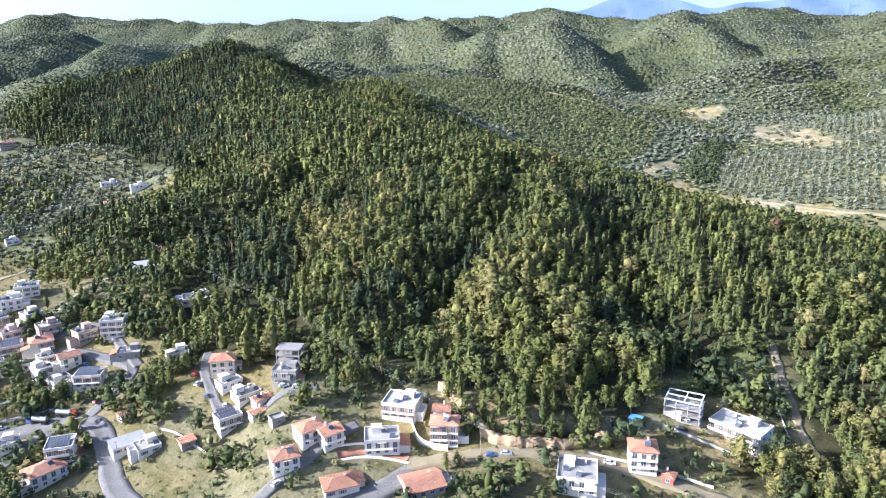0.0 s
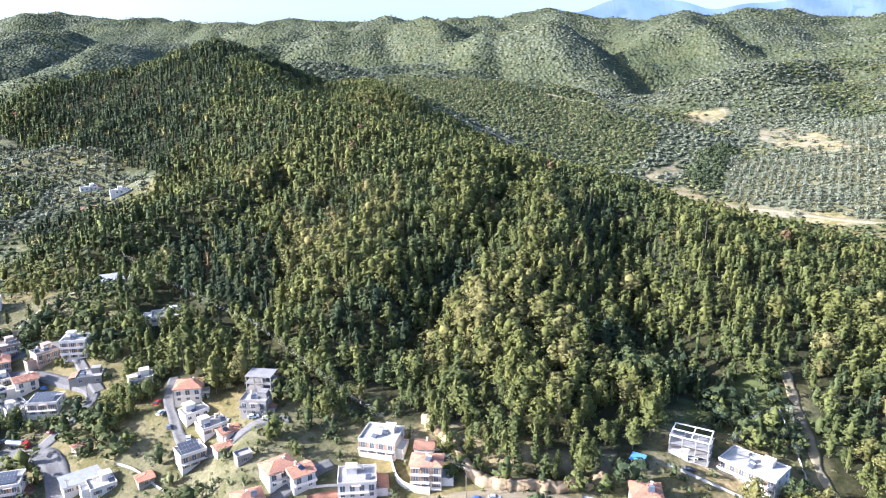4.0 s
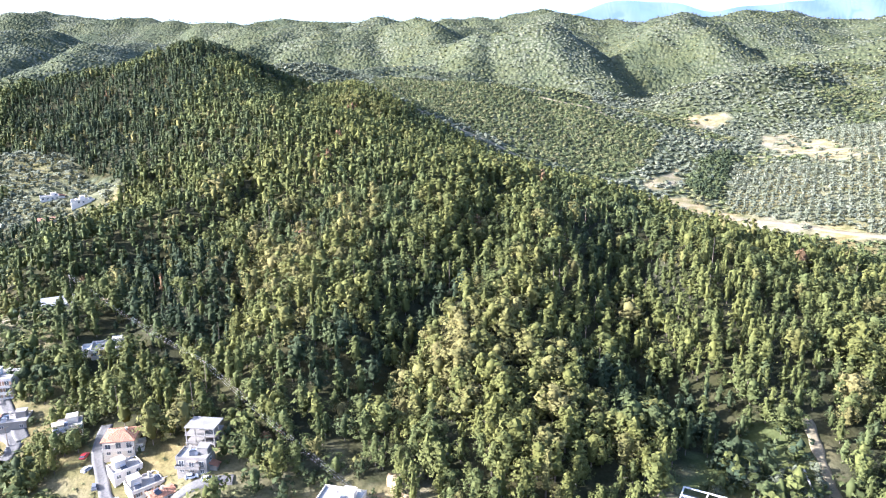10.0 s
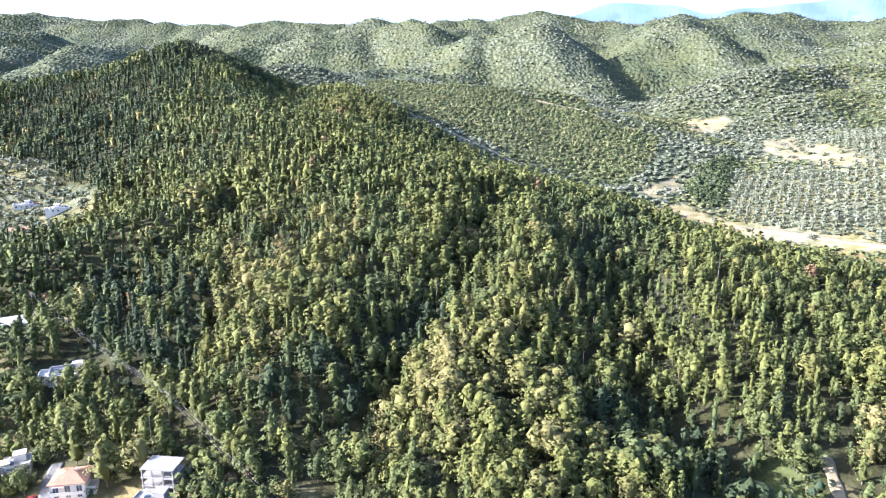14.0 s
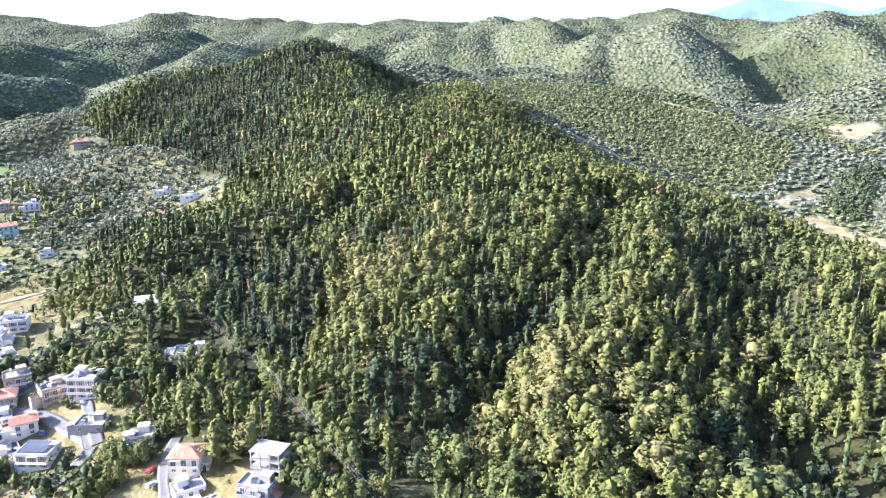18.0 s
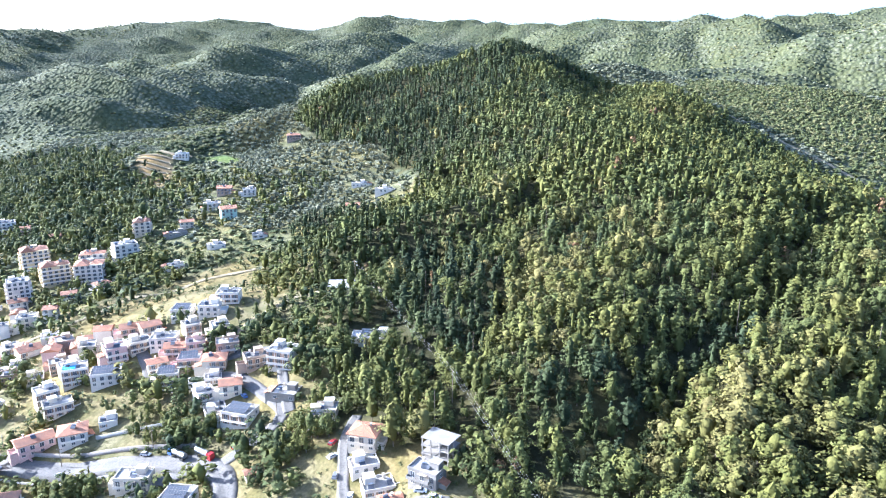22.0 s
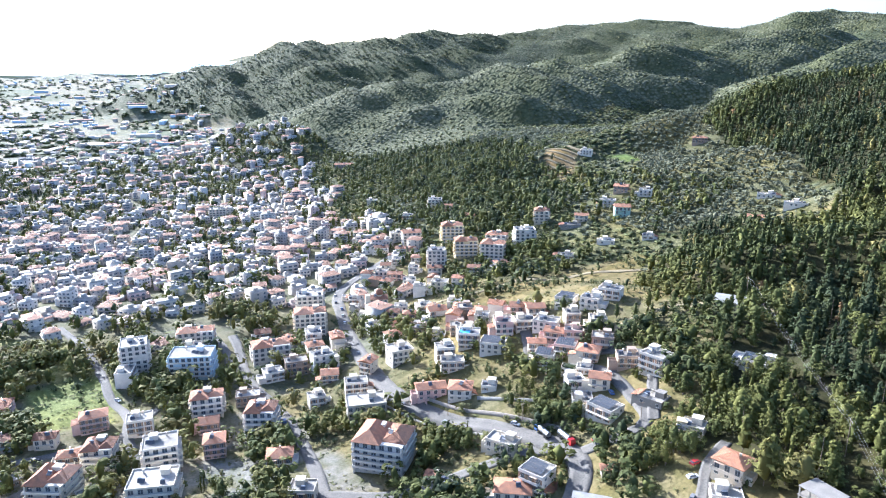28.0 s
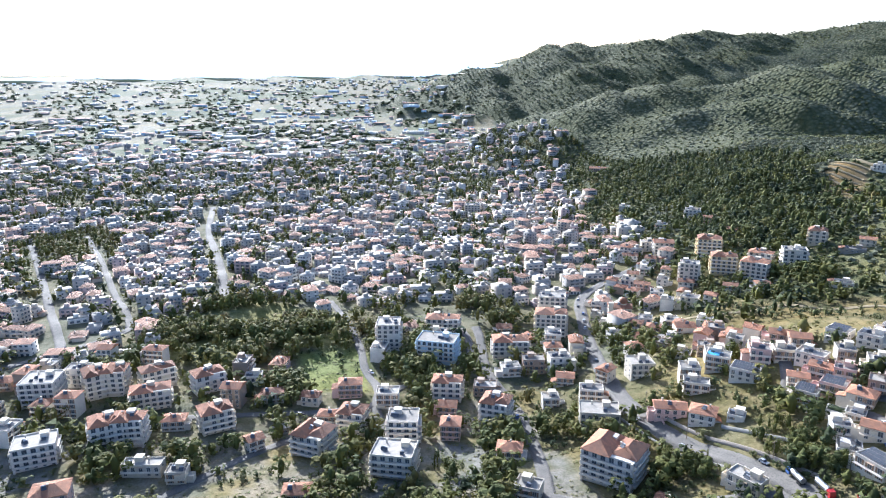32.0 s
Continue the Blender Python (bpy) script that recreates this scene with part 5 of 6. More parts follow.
def wood_trunks():
    """Bare stems between the crowns, and a few dead ones standing above them."""
    on = FIRST & ~LONE
    p, h = P[on], HEI[on] * 0.8
    dead = rng.uniform(0, 1, len(p)) > 0.985
    p, h = p + np.where(dead, 2.5, 0)[:, None] * np.array([1, -1, 0]), np.where(dead, h * 1.35, h)
    ring = np.array([(1, 0), (0, 1), (-1, 0), (0, -1)])
    low = np.concatenate([p[:, None, :2] + ring[None] * 0.22, np.repeat(p[:, None, 2:], 4, 1)], 2)
    high = np.concatenate([p[:, None, :2] + ring[None] * 0.07, np.repeat((p[:, 2] + h)[:, None, None], 4, 1)], 2)
    co = np.concatenate([low, high], 1)
    f = np.array([(0, 1, 5, 4), (1, 2, 6, 5), (2, 3, 7, 6), (3, 0, 4, 7)])
    sheet("wood_trunks", co.reshape(-1, 3), (f[None] + (np.arange(len(p)) * 8)[:, None, None]).reshape(-1, 4), BARK, "stuff", "grey-brown stems in the wood", "trunks")


wood_trunks()


def trunk_mesh():
    bm = bmesh.new()
    prism_bm(bm, circle(0.022, 7), -0.05, 0.75, 0.35)
    for k in range(4):
        limb = bmesh.new()
        prism_bm(limb, circle(0.008, 5), 0, 0.22, 0.3)
        bmesh.ops.transform(limb, matrix=pose(0, 0, 0.28 + 0.1 * k, 60, 0, 100 * k), verts=limb.verts)
        me = bpy.data.meshes.new("limb")
        limb.to_mesh(me)
        limb.free()
        bm.from_mesh(me)
        bpy.data.meshes.remove(me)
    return mesh_of("trunk", bm, BARK)


TRUNK = trunk_mesh()
CROWNS = {}


def crown_mesh(kind, shade):
    """A crown mesh of one form and one of five tints, shared by the trees that look so."""
    key = (kind, shade)
    if key not in CROWNS:
        form, mat = {"pine": ("pine", LEAVES), "round": ("broad", LEAVES), "spire": ("spire", LEAVES), "olive": ("broad", OLIVE)}[kind]
        co, f = wood_crown(form, len(CROWNS) + 60, 420, 0.056)
        co[:, 2] = 0.14 + 0.86 * co[:, 2]
        me = bpy.data.meshes.new("crown")
        me.from_pydata(co.tolist(), [], f.tolist())
        at = me.attributes.new("tint", "FLOAT", "FACE")
        at.data.foreach_set("value", np.full(len(f), shade, np.float32))
        me.materials.append(mat)
        CROWNS[key] = me
    return CROWNS[key]


TREE_WORDS = {"pine": "dark green pine with ragged crown", "round": "broad green leafy tree", "spire": "tall narrow dark cypress", "olive": "small grey-green olive tree in the grove"}


def tree(x, y, height, width, kind, shade, label=""):
    base = tagged(new("tree"), label or TREE_WORDS[kind], "tree", "trees of the place")
    base.matrix_world = pose(x, y, over(x, y) - 0.3, 0, 0, (x * 37 + y * 91) % 360)
    put("trunk", TRUNK, base, Matrix.Diagonal((height, height, height, 1)))
    put("crown", crown_mesh(kind, shade), base, Matrix.Diagonal((width, width, height, 1)))
    return base


for k in np.where(LONE)[0]:
    shade = round(float(TIN[k]) * 8) / 8
    tree(P[k, 0], P[k, 1], HEI[k], WID[k], ("round", "pine", "spire")[KIND[k]], shade, "pale yellow-green leafy tree at the wood's edge" if shade > 0.5 else "")


def groves():
    for name, area, step, turn, seed, box in (("olive_grove_west", OLIVES_WEST, 8.6, 0.3, 1, (-600, 480, -200, 900)), ("olive_grove_east", OLIVES_EAST, 7.2, -0.5, 2, (200, 450, 950, 1150))):
        cx, cy = (box[0] + box[2]) / 2, (box[1] + box[3]) / 2
        half = max(box[2] - box[0], box[3] - box[1]) * 0.75
        x, y = scatter((-half, -half, half, half), step, seed, 0.16)
        x, y = cx + x * math.cos(turn) - y * math.sin(turn), cy + x * math.sin(turn) + y * math.cos(turn)
        keep = inside(x, y, area) & (rng.uniform(0, 1, len(x)) > 0.06)
        for b in BARE:
            keep &= ~(inside(x, y, b) & (rng.uniform(0, 1, len(x)) > 0.35))
        x, y = x[keep], y[keep]
        keep = clear_of_roads(x, y, 2) & footprint_gap(x, y, 6)
        x, y = x[keep], y[keep]
        n = len(x)
        planting(name, stand(x, y), [wood_crown("broad", 90 + s, 34, 0.2, 4) for s in range(5)], rng.uniform(5.6, 8.0, n) * (1.25 if seed == 1 else 1), rng.uniform(3.8, 5.6, n) * (1.15 if seed == 1 else 1), 0.03, np.clip(rng.normal(0.58, 0.22, n), 0, 1), OLIVE, "rows of grey-green olive trees", "olive grove", seed)
    x, y = scatter((-100, 700, 350, 1210), 5.6, 77)
    keep = inside(x, y, SCRUB_BLOCK) & ~inside(x, y, FOREST)
    x, y = x[keep], y[keep]
    keep = clear_of_roads(x, y, 2)
    x, y = x[keep], y[keep]
    n = len(x)
    planting("scrub_slope", stand(x, y), [crown_cards(150 + s, 16, 0.34, ROUND, 4) for s in range(3)], rng.uniform(3.6, 6, n), rng.uniform(2.4, 4.2, n), 0.0, np.clip(rng.normal(0.55, 0.25, n), 0, 1), SHRUB, "thick green scrub on the far slope", "scrub", 6)
    x, y = scatter((250, 680, 350, 850), 4.6, 78)
    keep = inside(x, y, DARK_PLOT)
    x, y = x[keep], y[keep]
    n = len(x)
    planting("dark_plot", stand(x, y), [crown_cards(170 + s, 20, 0.3, ROUND, 4) for s in range(3)], rng.uniform(4, 6, n), rng.uniform(4, 6, n), 0.0, np.clip(rng.normal(0.15, 0.15, n), 0, 1), SHRUB, "dark square plot of orchard trees", "orchard", 12)
    # the hills: olive groves and evergreen scrub share the slopes that look south over the town
    for name, box, step, size, seed in (("hill", (-900, 400, 1000, 1250), 7.6, (5.5, 8.5), 7), ("far_hill", (-2000, 400, 1500, 2350), 14.0, (6, 9.5), 8), ("mountain", (-3000, 700, -1200, 2400), 16.5, (10, 15), 9)):
        x, y = scatter(box, step, seed)
        keep = ~inside(x, y, FOREST) & ~inside(x, y, SCRUB_BLOCK) & ~inside(x, y, OLIVES_WEST) & ~inside(x, y, OLIVES_EAST) & ((y > 330 + 0.25 * np.maximum(0, -300 - x)) | ((x < -600) & (ground(x, y) > -19)))
        if seed == 8:
            keep &= ~((x > -900) & (x < 1000) & (y < 1250))
        if seed == 9:
            keep &= ~((x > -2000) & (y < 2350) & (y > 640))
        keep &= ~inside(x, y, TERRACE) & ~inside(x, y, FIELD) & ~inside(x, y, TOWN_EDGE)
        for b in BARE:
            keep &= ~(inside(x, y, b) & (rng.uniform(0, 1, len(x)) > 0.2))
        x, y = x[keep], y[keep]
        if seed == 7:
            keep = clear_of_roads(x, y, 3) & footprint_gap(x, y, 3) & ((x < -250) | (y > 520)) & ~inside(x, y, DRY_SLOPE)
            x, y = x[keep], y[keep]
        # slopes turned north bear nothing that the town could see
        far = np.hypot(x, y - 90)
        fall = (ground(x * 1.008, 90 + (y - 90) * 1.008) - ground(x, y)) / (far * 0.008)
        z = ground(x, y)
        keep = fall > (z - 160) / far - 0.12
        x, y, z, fall = x[keep], y[keep], z[keep], fall[keep]
        n = len(x)
        mix = wave(x, y, 260, 50) + 0.6 * wave(x, y, 90, 52) + rng.normal(0, 0.22, n)
        groves_here = mix > np.where(x > -250, -0.05, 0.1)
        wd = rng.uniform(*size, n)
        cards = 10 if seed == 7 else 2
        kinds = [crown_cards(120 + s, cards, 0.38, ROUND, 4) for s in range(4)]
        tint = np.clip(0.55 + 0.25 * wave(x, y, 170, 51) + rng.normal(0, 0.2, n), 0, 1)
        for on, title, mat, tall, words, sort in ((groves_here, "olives", OLIVE, 0.5, "grey-green olive trees on the hills", "olive grove"), (~groves_here, "scrub", SHRUB, 0.42, "evergreen scrub on the hills", "scrub")):
            planting(f"{name}_{title}", stand(x[on], y[on]), kinds, wd[on], wd[on] * tall * (1.0 if seed == 7 else 0.8) * rng.uniform(0.75, 1.15, on.sum()), 0.0, tint[on], mat, words, sort, seed)


groves()


# ---- the wide town ----
PARKS = [GULLY, MEADOW, [(-425, 19), (-473, 28), (-458, 85), (-488, 119), (-496, 180), (-498, 254), (-445, 247), (-464, 200), (-423, 144), (-399, 92), (-398, 35)],
         [(-390, 154), (-377, 210), (-337, 198), (-346, 154)], [(-480, 93), (-432, 145), (-372, 141), (-396, 105)], [(-820, -190), (-700, -150), (-760, -60), (-900, -110)],
         [(-470, 187), (-489, 249), (-458, 273), (-412, 254), (-432, 230)]]
KNOLL = [(-995, 573), (-762, 550), (-700, 530), (-640, 560), (-620, 640), (-640, 700), (-812, 756), (-1013, 640)]


def town_plots():
    """Where the further houses stand: blocks on a turned grid, thinner towards the fields."""
    r = np.random.RandomState(17)
    x, y = scatter((-1300, -1300, 1300, 1300), 15.5, 19, 0.24)
    keep = (np.round(x / 15.5) % 6 != 0) | (r.uniform(0, 1, len(x)) < 0.25)
    x, y = x[keep], y[keep]
    a = radians(-17)
    x, y = -1150 + x * math.cos(a) - y * math.sin(a), -200 + x * math.sin(a) + y * math.cos(a)
    foot = 295 + 0.25 * np.maximum(0, -300 - x)
    slope = smooth(45, -10, y - foot - 75 * smooth(-830, -1050, x) * smooth(-1700, -1300, x))
    dens = 0.82 * slope * (0.45 * smooth(-1900, -1400, x) + 0.55 * smooth(-1150, -800, x)) + 0.03 * slope
    dens = np.maximum(dens, 0.9 * inside(x, y, TOWN_EDGE))
    keep = (x < -325) & (x > -2300) & (r.uniform(0, 1, len(x)) < dens) & (y > -0.42 * (-x) - 120)
    for p in PARKS:
        keep &= ~inside(x, y, p)
    keep &= ~inside(x, y, KNOLL)
    x, y = x[keep], y[keep]
    keep = clear_of_roads(x, y, 7)
    x, y = x[keep], y[keep]
    keep = footprint_gap(x, y, 7)
    x, y = x[keep], y[keep]
    order = np.argsort(np.hypot(x - 19, y - 93))
    return x[order], y[order]


TX, TY = town_plots()
PALETTE = ["white", "white", "cream", "white", "cream", "pink", "white", "beige", "brown", "white"]
THINGS = 48
town_rng = random.Random(3)
for x, y in zip(TX[:THINGS], TY[:THINGS]):
    st = town_rng.choice((2, 2, 3, 3, 4))
    house(float(x), float(y), town_rng.uniform(9, 13), town_rng.uniform(8, 10), st, 73 + town_rng.choice((0, 0, 90, 8)) + town_rng.uniform(-6, 6), town_rng.choice(("hip", "gable", "flat", "flat", "hip")), town_rng.choice(PALETTE), "villa", 1)


def fill_village(area, count, seed):
    """More small houses crowded into the gaps of the old quarter."""
    r, q, made, tries = random.Random(seed), np.array(area), 0, 0
    while made < count and tries < 900:
        tries += 1
        x, y = r.uniform(q[:, 0].min(), q[:, 0].max()), r.uniform(q[:, 1].min(), q[:, 1].max())
        one = (np.array([x]), np.array([y]))
        if inside(*one, area)[0] and clear_of_roads(*one, 4.5)[0] and footprint_gap(*one, 5.2)[0]:
            house(x, y, r.uniform(7.5, 10.5), r.uniform(7, 9), r.choice((1, 2, 2, 3)), 45 + r.choice((0, 10, 90)) + r.uniform(-10, 10), r.choice(("gable", "flat", "flat", "hip")), r.choice(PALETTE), "villa", 1)
            made += 1


fill_village([(-460, 321), (-371, 347), (-270, 351), (-229, 355), (-211, 340), (-232, 326), (-289, 309), (-337, 299), (-415, 307)], 21, 2)
fill_village([(-579, 391), (-520, 419), (-441, 410), (-388, 358), (-474, 348)], 16, 3)
fill_village([(-250, 368), (-203, 353), (-158, 311), (-173, 297), (-217, 318)], 8, 4)


class Blocks:
    """Collects very many boxes, with tapered tops for roofs, into one mesh."""

    def __init__(self):
        self.co, self.mat = [], []

    def add(self, x, y, z, turn, lx, ly, w, d, h, mat, tx=1.0, ty=1.0):
        c, s = np.cos(turn), np.sin(turn)
        pts = []
        for sx, sy, top in ((-1, -1, 0), (1, -1, 0), (1, 1, 0), (-1, 1, 0), (-1, -1, 1), (1, -1, 1), (1, 1, 1), (-1, 1, 1)):
            px = lx + sx * w / 2 * (tx if top else 1)
            py = ly + sy * d / 2 * (ty if top else 1)
            pts.append(np.stack([x + c * px - s * py, y + s * px + c * py, z + top * h], -1))
        self.co.append(np.stack(pts, 1))
        self.mat.append(np.broadcast_to(np.asarray(mat), x.shape))

    def build(self, name, materials, label, category):
        co = np.concatenate(self.co)
        mat = np.concatenate(self.mat)
        f = np.array([(4, 5, 6, 7), (0, 1, 5, 4), (1, 2, 6, 5), (2, 3, 7, 6), (3, 0, 4, 7)])
        faces = (f[None] + (np.arange(len(co)) * 8)[:, None, None]).reshape(-1, 4)
        ob = sheet(name, co.reshape(-1, 3), faces, materials[0], "stuff", label, category)
        for m in materials[1:]:
            ob.data.materials.append(m)
        ob.data.polygons.foreach_set("material_index", np.repeat(mat, 5).astype(np.int32))
        return ob


def far_town(x, y, name, floors, seed, close):
    r = np.random.RandomState(seed)
    n = len(x)
    z = ground(x, y) - 1.5
    turn = np.radians(73 + 35 * wave(x, y, 300, 97) + r.choice((0, 0, 90), n) + r.normal(0, 12, n))
    w, d = r.uniform(8.5, 17, n), r.uniform(7.5, 12.5, n)
    st = r.choice(floors, n)
    h = st * 3.0 + 1.5
    wall = r.choice((0, 0, 1, 1, 2, 3, 3, 4), n)
    tiled = r.uniform(0, 1, n) < 0.36
    bl = Blocks()
    o = np.zeros(n)
    bl.add(x, y, z, turn, o, o, w, d, h, wall)
    bl.add(x, y, z + h, turn, o, o, np.where(tiled, w + 0.9, w + 0.2), np.where(tiled, d + 0.9, d + 0.2), np.where(tiled, 1.9, 0.5), np.where(tiled, 5, wall), np.where(tiled, 0.45, 0.97), np.where(tiled, 0.04, 0.97))
    bl.add(x, y, z + h + 0.5, turn, r.uniform(-0.25, 0.25, n) * w, o + 0.2 * d, np.where(tiled, 0.7, 3.4), np.where(tiled, 0.7, 3.0), np.where(tiled, 1.9, 2.2), wall)
    bl.add(x[~tiled], y[~tiled], z[~tiled] + h[~tiled] + 0.46, turn[~tiled], o[~tiled], o[~tiled], w[~tiled] - 0.6, d[~tiled] - 0.6, o[~tiled] + 0.1, 6)
    # lean-to wings and porches beside many of the houses
    on = r.uniform(0, 1, n) < 0.6
    wing = np.where(r.uniform(0, 1, on.sum()) < 0.5, -1, 1)
    low = np.minimum(h[on], r.choice((1, 2), on.sum()) * 3.0 + 1.5)
    bl.add(x[on], y[on], z[on], turn[on], wing * (w[on] / 2 + 1.6), r.uniform(-1.5, 1.5, on.sum()), o[on] + 3.2, d[on] * 0.7, low, wall[on])
    bl.add(x[on], y[on], z[on] + low, turn[on], wing * (w[on] / 2 + 1.6), o[on], o[on] + 3.5, d[on] * 0.74, o[on] + 0.5, np.where(r.uniform(0, 1, on.sum()) < 0.5, 5, 6), 0.8, 0.8)
    for k in range(max(floors)):
        on = st > k
        xs, ys, zs, t, ww, dd, wl = x[on], y[on], z[on] + 1.5 + 3 * k, turn[on], w[on], d[on], wall[on]
        oo = np.zeros(on.sum())
        for q in (-0.3, 0.0, 0.3) if close else (0.0,):
            bl.add(xs, ys, zs + 0.5, t, q * ww, -dd / 2, ww * (0.17 if close else 0.7), oo + 0.12, oo + 1.7, 7)
        if close:
            for q in (-0.25, 0.25):
                bl.add(xs, ys, zs + 0.8, t, ww / 2, q * dd, oo + 0.12, oo + 1.3, oo + 1.3, 7)
                bl.add(xs, ys, zs + 0.8, t, -ww / 2, q * dd, oo + 0.12, oo + 1.3, oo + 1.3, 7)
            if k:
                bl.add(xs, ys, zs - 0.15, t, oo, -dd / 2 - 0.65, ww * 0.92, oo + 1.3, oo + 1.05, wl)
    bl.build(name, [*TOWN, GLASS], "crowded pale houses of the town on the plain", "town")


near_town = np.hypot(TX, TY) < 950
rest = np.arange(len(TX)) >= THINGS
far_town(TX[rest & near_town], TY[rest & near_town], "town_houses", (1, 1, 1, 2, 2, 2, 2, 3, 3, 4), 5, True)
far_town(TX[rest & ~near_town], TY[rest & ~near_town], "far_town_houses", (1, 1, 2, 2, 3, 4), 6, False)


def plain_specks():
    """Greenhouses, barns and hedges on the far plain."""
    r = np.random.RandomState(23)
    n = 1300
    a, d = np.radians(r.uniform(60, 112, n)), 1500 * (2.95 ** r.uniform(0, 1, n))
    x, y = 19 - np.sin(a) * d, 93 + np.cos(a) * d
    keep = y < 250 + 0.25 * np.maximum(0, -300 - x)
    x, y, d = x[keep], y[keep], d[keep]
    n = len(x)
    bl = Blocks()
    o = np.zeros(n)
    t = np.radians(r.choice((-17, 73), n) + r.uniform(-5, 5, n))
    kind = r.choice((0, 0, 1, 2, 3), n)
    big = np.where(r.uniform(0, 1, n) < 0.25, r.uniform(25, 70, n), r.uniform(9, 16, n))
    h = r.uniform(4, 9, n)
    bl.add(x, y, ground(x, y) - 2, t, o, o, big, r.uniform(9, 18, n), h + 2, kind)
    bl.add(x, y, ground(x, y) + h, t, o, o, big + 0.5, o + 14, o + 1.5, np.where(r.uniform(0, 1, n) < 0.4, 4, kind), 0.6, 0.1)
    bl.build("far_barns", [WALLS["white"], WALLS["cream"], WALLS["grey"], WALLS["blue"], TILE], "greenhouses and barns on the far plain", "buildings")


plain_specks()


def hedges():
    """Dark lines of trees between the far fields."""
    r = np.random.RandomState(43)
    n = 5200
    a, d = np.radians(r.uniform(60, 112, n)), 1350 * (3.2 ** r.uniform(0, 1, n))
    d = np.round(d / 70) * 70 + r.uniform(-9, 9, n)
    x, y = 19 - np.sin(a) * d, 93 + np.cos(a) * d
    keep = (y < 250 + 0.25 * np.maximum(0, -300 - x)) & (wave(x, y, 500, 81) > -0.3)
    x, y = x[keep], y[keep]
    n = len(x)
    plant = [crown_cards(260 + s, 6, 0.4, ROUND, 4) for s in range(3)]
    planting("far_hedges", stand(x, y), plant, r.uniform(12, 30, n), r.uniform(5, 10, n), 0.0, np.clip(r.normal(0.3, 0.15, n), 0, 1), SHRUB, "dark hedges and groves on the far plain", "hedge", 44)


hedges()


# ---- green between the houses ----
def plant_list(name, x, y, cards, size, width, height, tint, mat, label, category, seed, core=True):
    n = len(x)
    planting(name, stand(x, y), [wood_crown("broad", 200 + seed * 5 + s, cards, size, 4) if core else crown_cards(200 + seed * 5 + s, cards, size, ROUND, 0) for s in range(5)], width, height, 0.03, tint, mat, label, category, seed)


def gardens():
    r = np.random.RandomState(29)
    # bushes and small trees about the near houses
    x, y = scatter((-430, -90, 170, 500), 5.6, 31)
    w = wave(x, y, 60, 61) + 0.7 * wave(x, y, 23, 62) + r.normal(0, 0.35, len(x))
    w = w - 0.35 * inside(x, y, OPEN_SLOPE)
    keep = (w > np.where(x < -110, np.where(x < -200, 0.34, 0.05), np.where(x > 85, -0.6, 0.02))) & ~inside(x, y, FOREST) & ~(inside(x, y, DRY_SLOPE) & (w < 0.35)) & (y < 300 + 0.9 * np.maximum(0, -60 - x))
    x, y = x[keep], y[keep]
    keep = clear_of_roads(x, y, 0.8)
    x, y = x[keep], y[keep]
    keep = footprint_gap(x, y, 0.6)
    x, y = x[keep], y[keep]
    n = len(x)
    size = r.uniform(1.6, 5.2, n) * (0.75 + 0.5 * (r.uniform(0, 1, n) < 0.3))
    plant_list("garden_bushes", x, y, 34, 0.18, size * r.uniform(0.9, 1.3, n), size, np.clip(r.normal(0.42, 0.3, n), 0, 1), SHRUB, "garden bushes and small fruit trees", "bushes", 1)
    # taller garden trees in clumps
    x, y = scatter((-430, -90, 170, 480), 6.6, 33)
    w = wave(x, y, 75, 66) + 0.6 * wave(x, y, 31, 67) + r.normal(0, 0.25, len(x))
    w = w - 0.75 * inside(x, y, OPEN_SLOPE)
    keep = (w > np.where(x < -110, np.where((y > 290) & (x > -215), -0.4, np.where(y > 290, 0.15, np.where(x < -250, 0.42, -0.1))), np.where(x > 20, 0.45, 0.15))) & ~inside(x, y, FOREST) & ~inside(x, y, MEADOW) & ~inside(x, y, DRY_SLOPE) & (y < 300 + 0.9 * np.maximum(0, -60 - x))
    x, y = x[keep], y[keep]
    keep = clear_of_roads(x, y, 1.5) & footprint_gap(x, y, 1.2)
    x, y = x[keep], y[keep]
    n = len(x)
    size = r.uniform(5, 12, n) + 1.5 * (x < -250)
    plant_list("garden_trees", x, y, 90, 0.11, size * r.uniform(0.9, 1.25, n), size, np.clip(r.normal(0.22, 0.15, n) + 0.18 * (x < -200), 0, 0.7), LEAVES, "leafy trees in the gardens and on the banks", "trees", 11)
    # weeds and tussocks on the open slopes
    x, y = scatter((-400, -60, 170, 520), 3.2, 37)
    keep = ~inside(x, y, FOREST) & (r.uniform(0, 1, len(x)) < 0.45) & (y < 330 + 0.9 * np.maximum(0, -60 - x))
    x, y = x[keep], y[keep]
    keep = clear_of_roads(x, y, 0.2)
    x, y = x[keep], y[keep]
    keep = footprint_gap(x, y, 0.2)
    x, y = x[keep], y[keep]
    n = len(x)
    plant_list("weeds", x, y, 7, 0.42, r.uniform(1.0, 2.6, n), r.uniform(0.35, 1.0, n), np.clip(r.normal(0.75, 0.3, n), 0, 1), SHRUB, "dry weeds and low tussocks", "weeds", 2, False)
    # trees through the town
    x, y = scatter((-1500, -520, -325, 640), 11.2, 41)
    w = wave(x, y, 150, 71) + r.normal(0, 0.6, len(x))
    green = np.zeros(len(x), bool)
    for p in PARKS + [KNOLL]:
        green |= inside(x, y, p)
    keep = (w > -0.3 - 0.4 * smooth(-800, -1100, x)) & ~green
    x, y, green = x[keep], y[keep], green[keep]
    keep = clear_of_roads(x, y, 1.5)
    x, y, green = x[keep], y[keep], green[keep]
    keep = footprint_gap(x, y, 0.5)
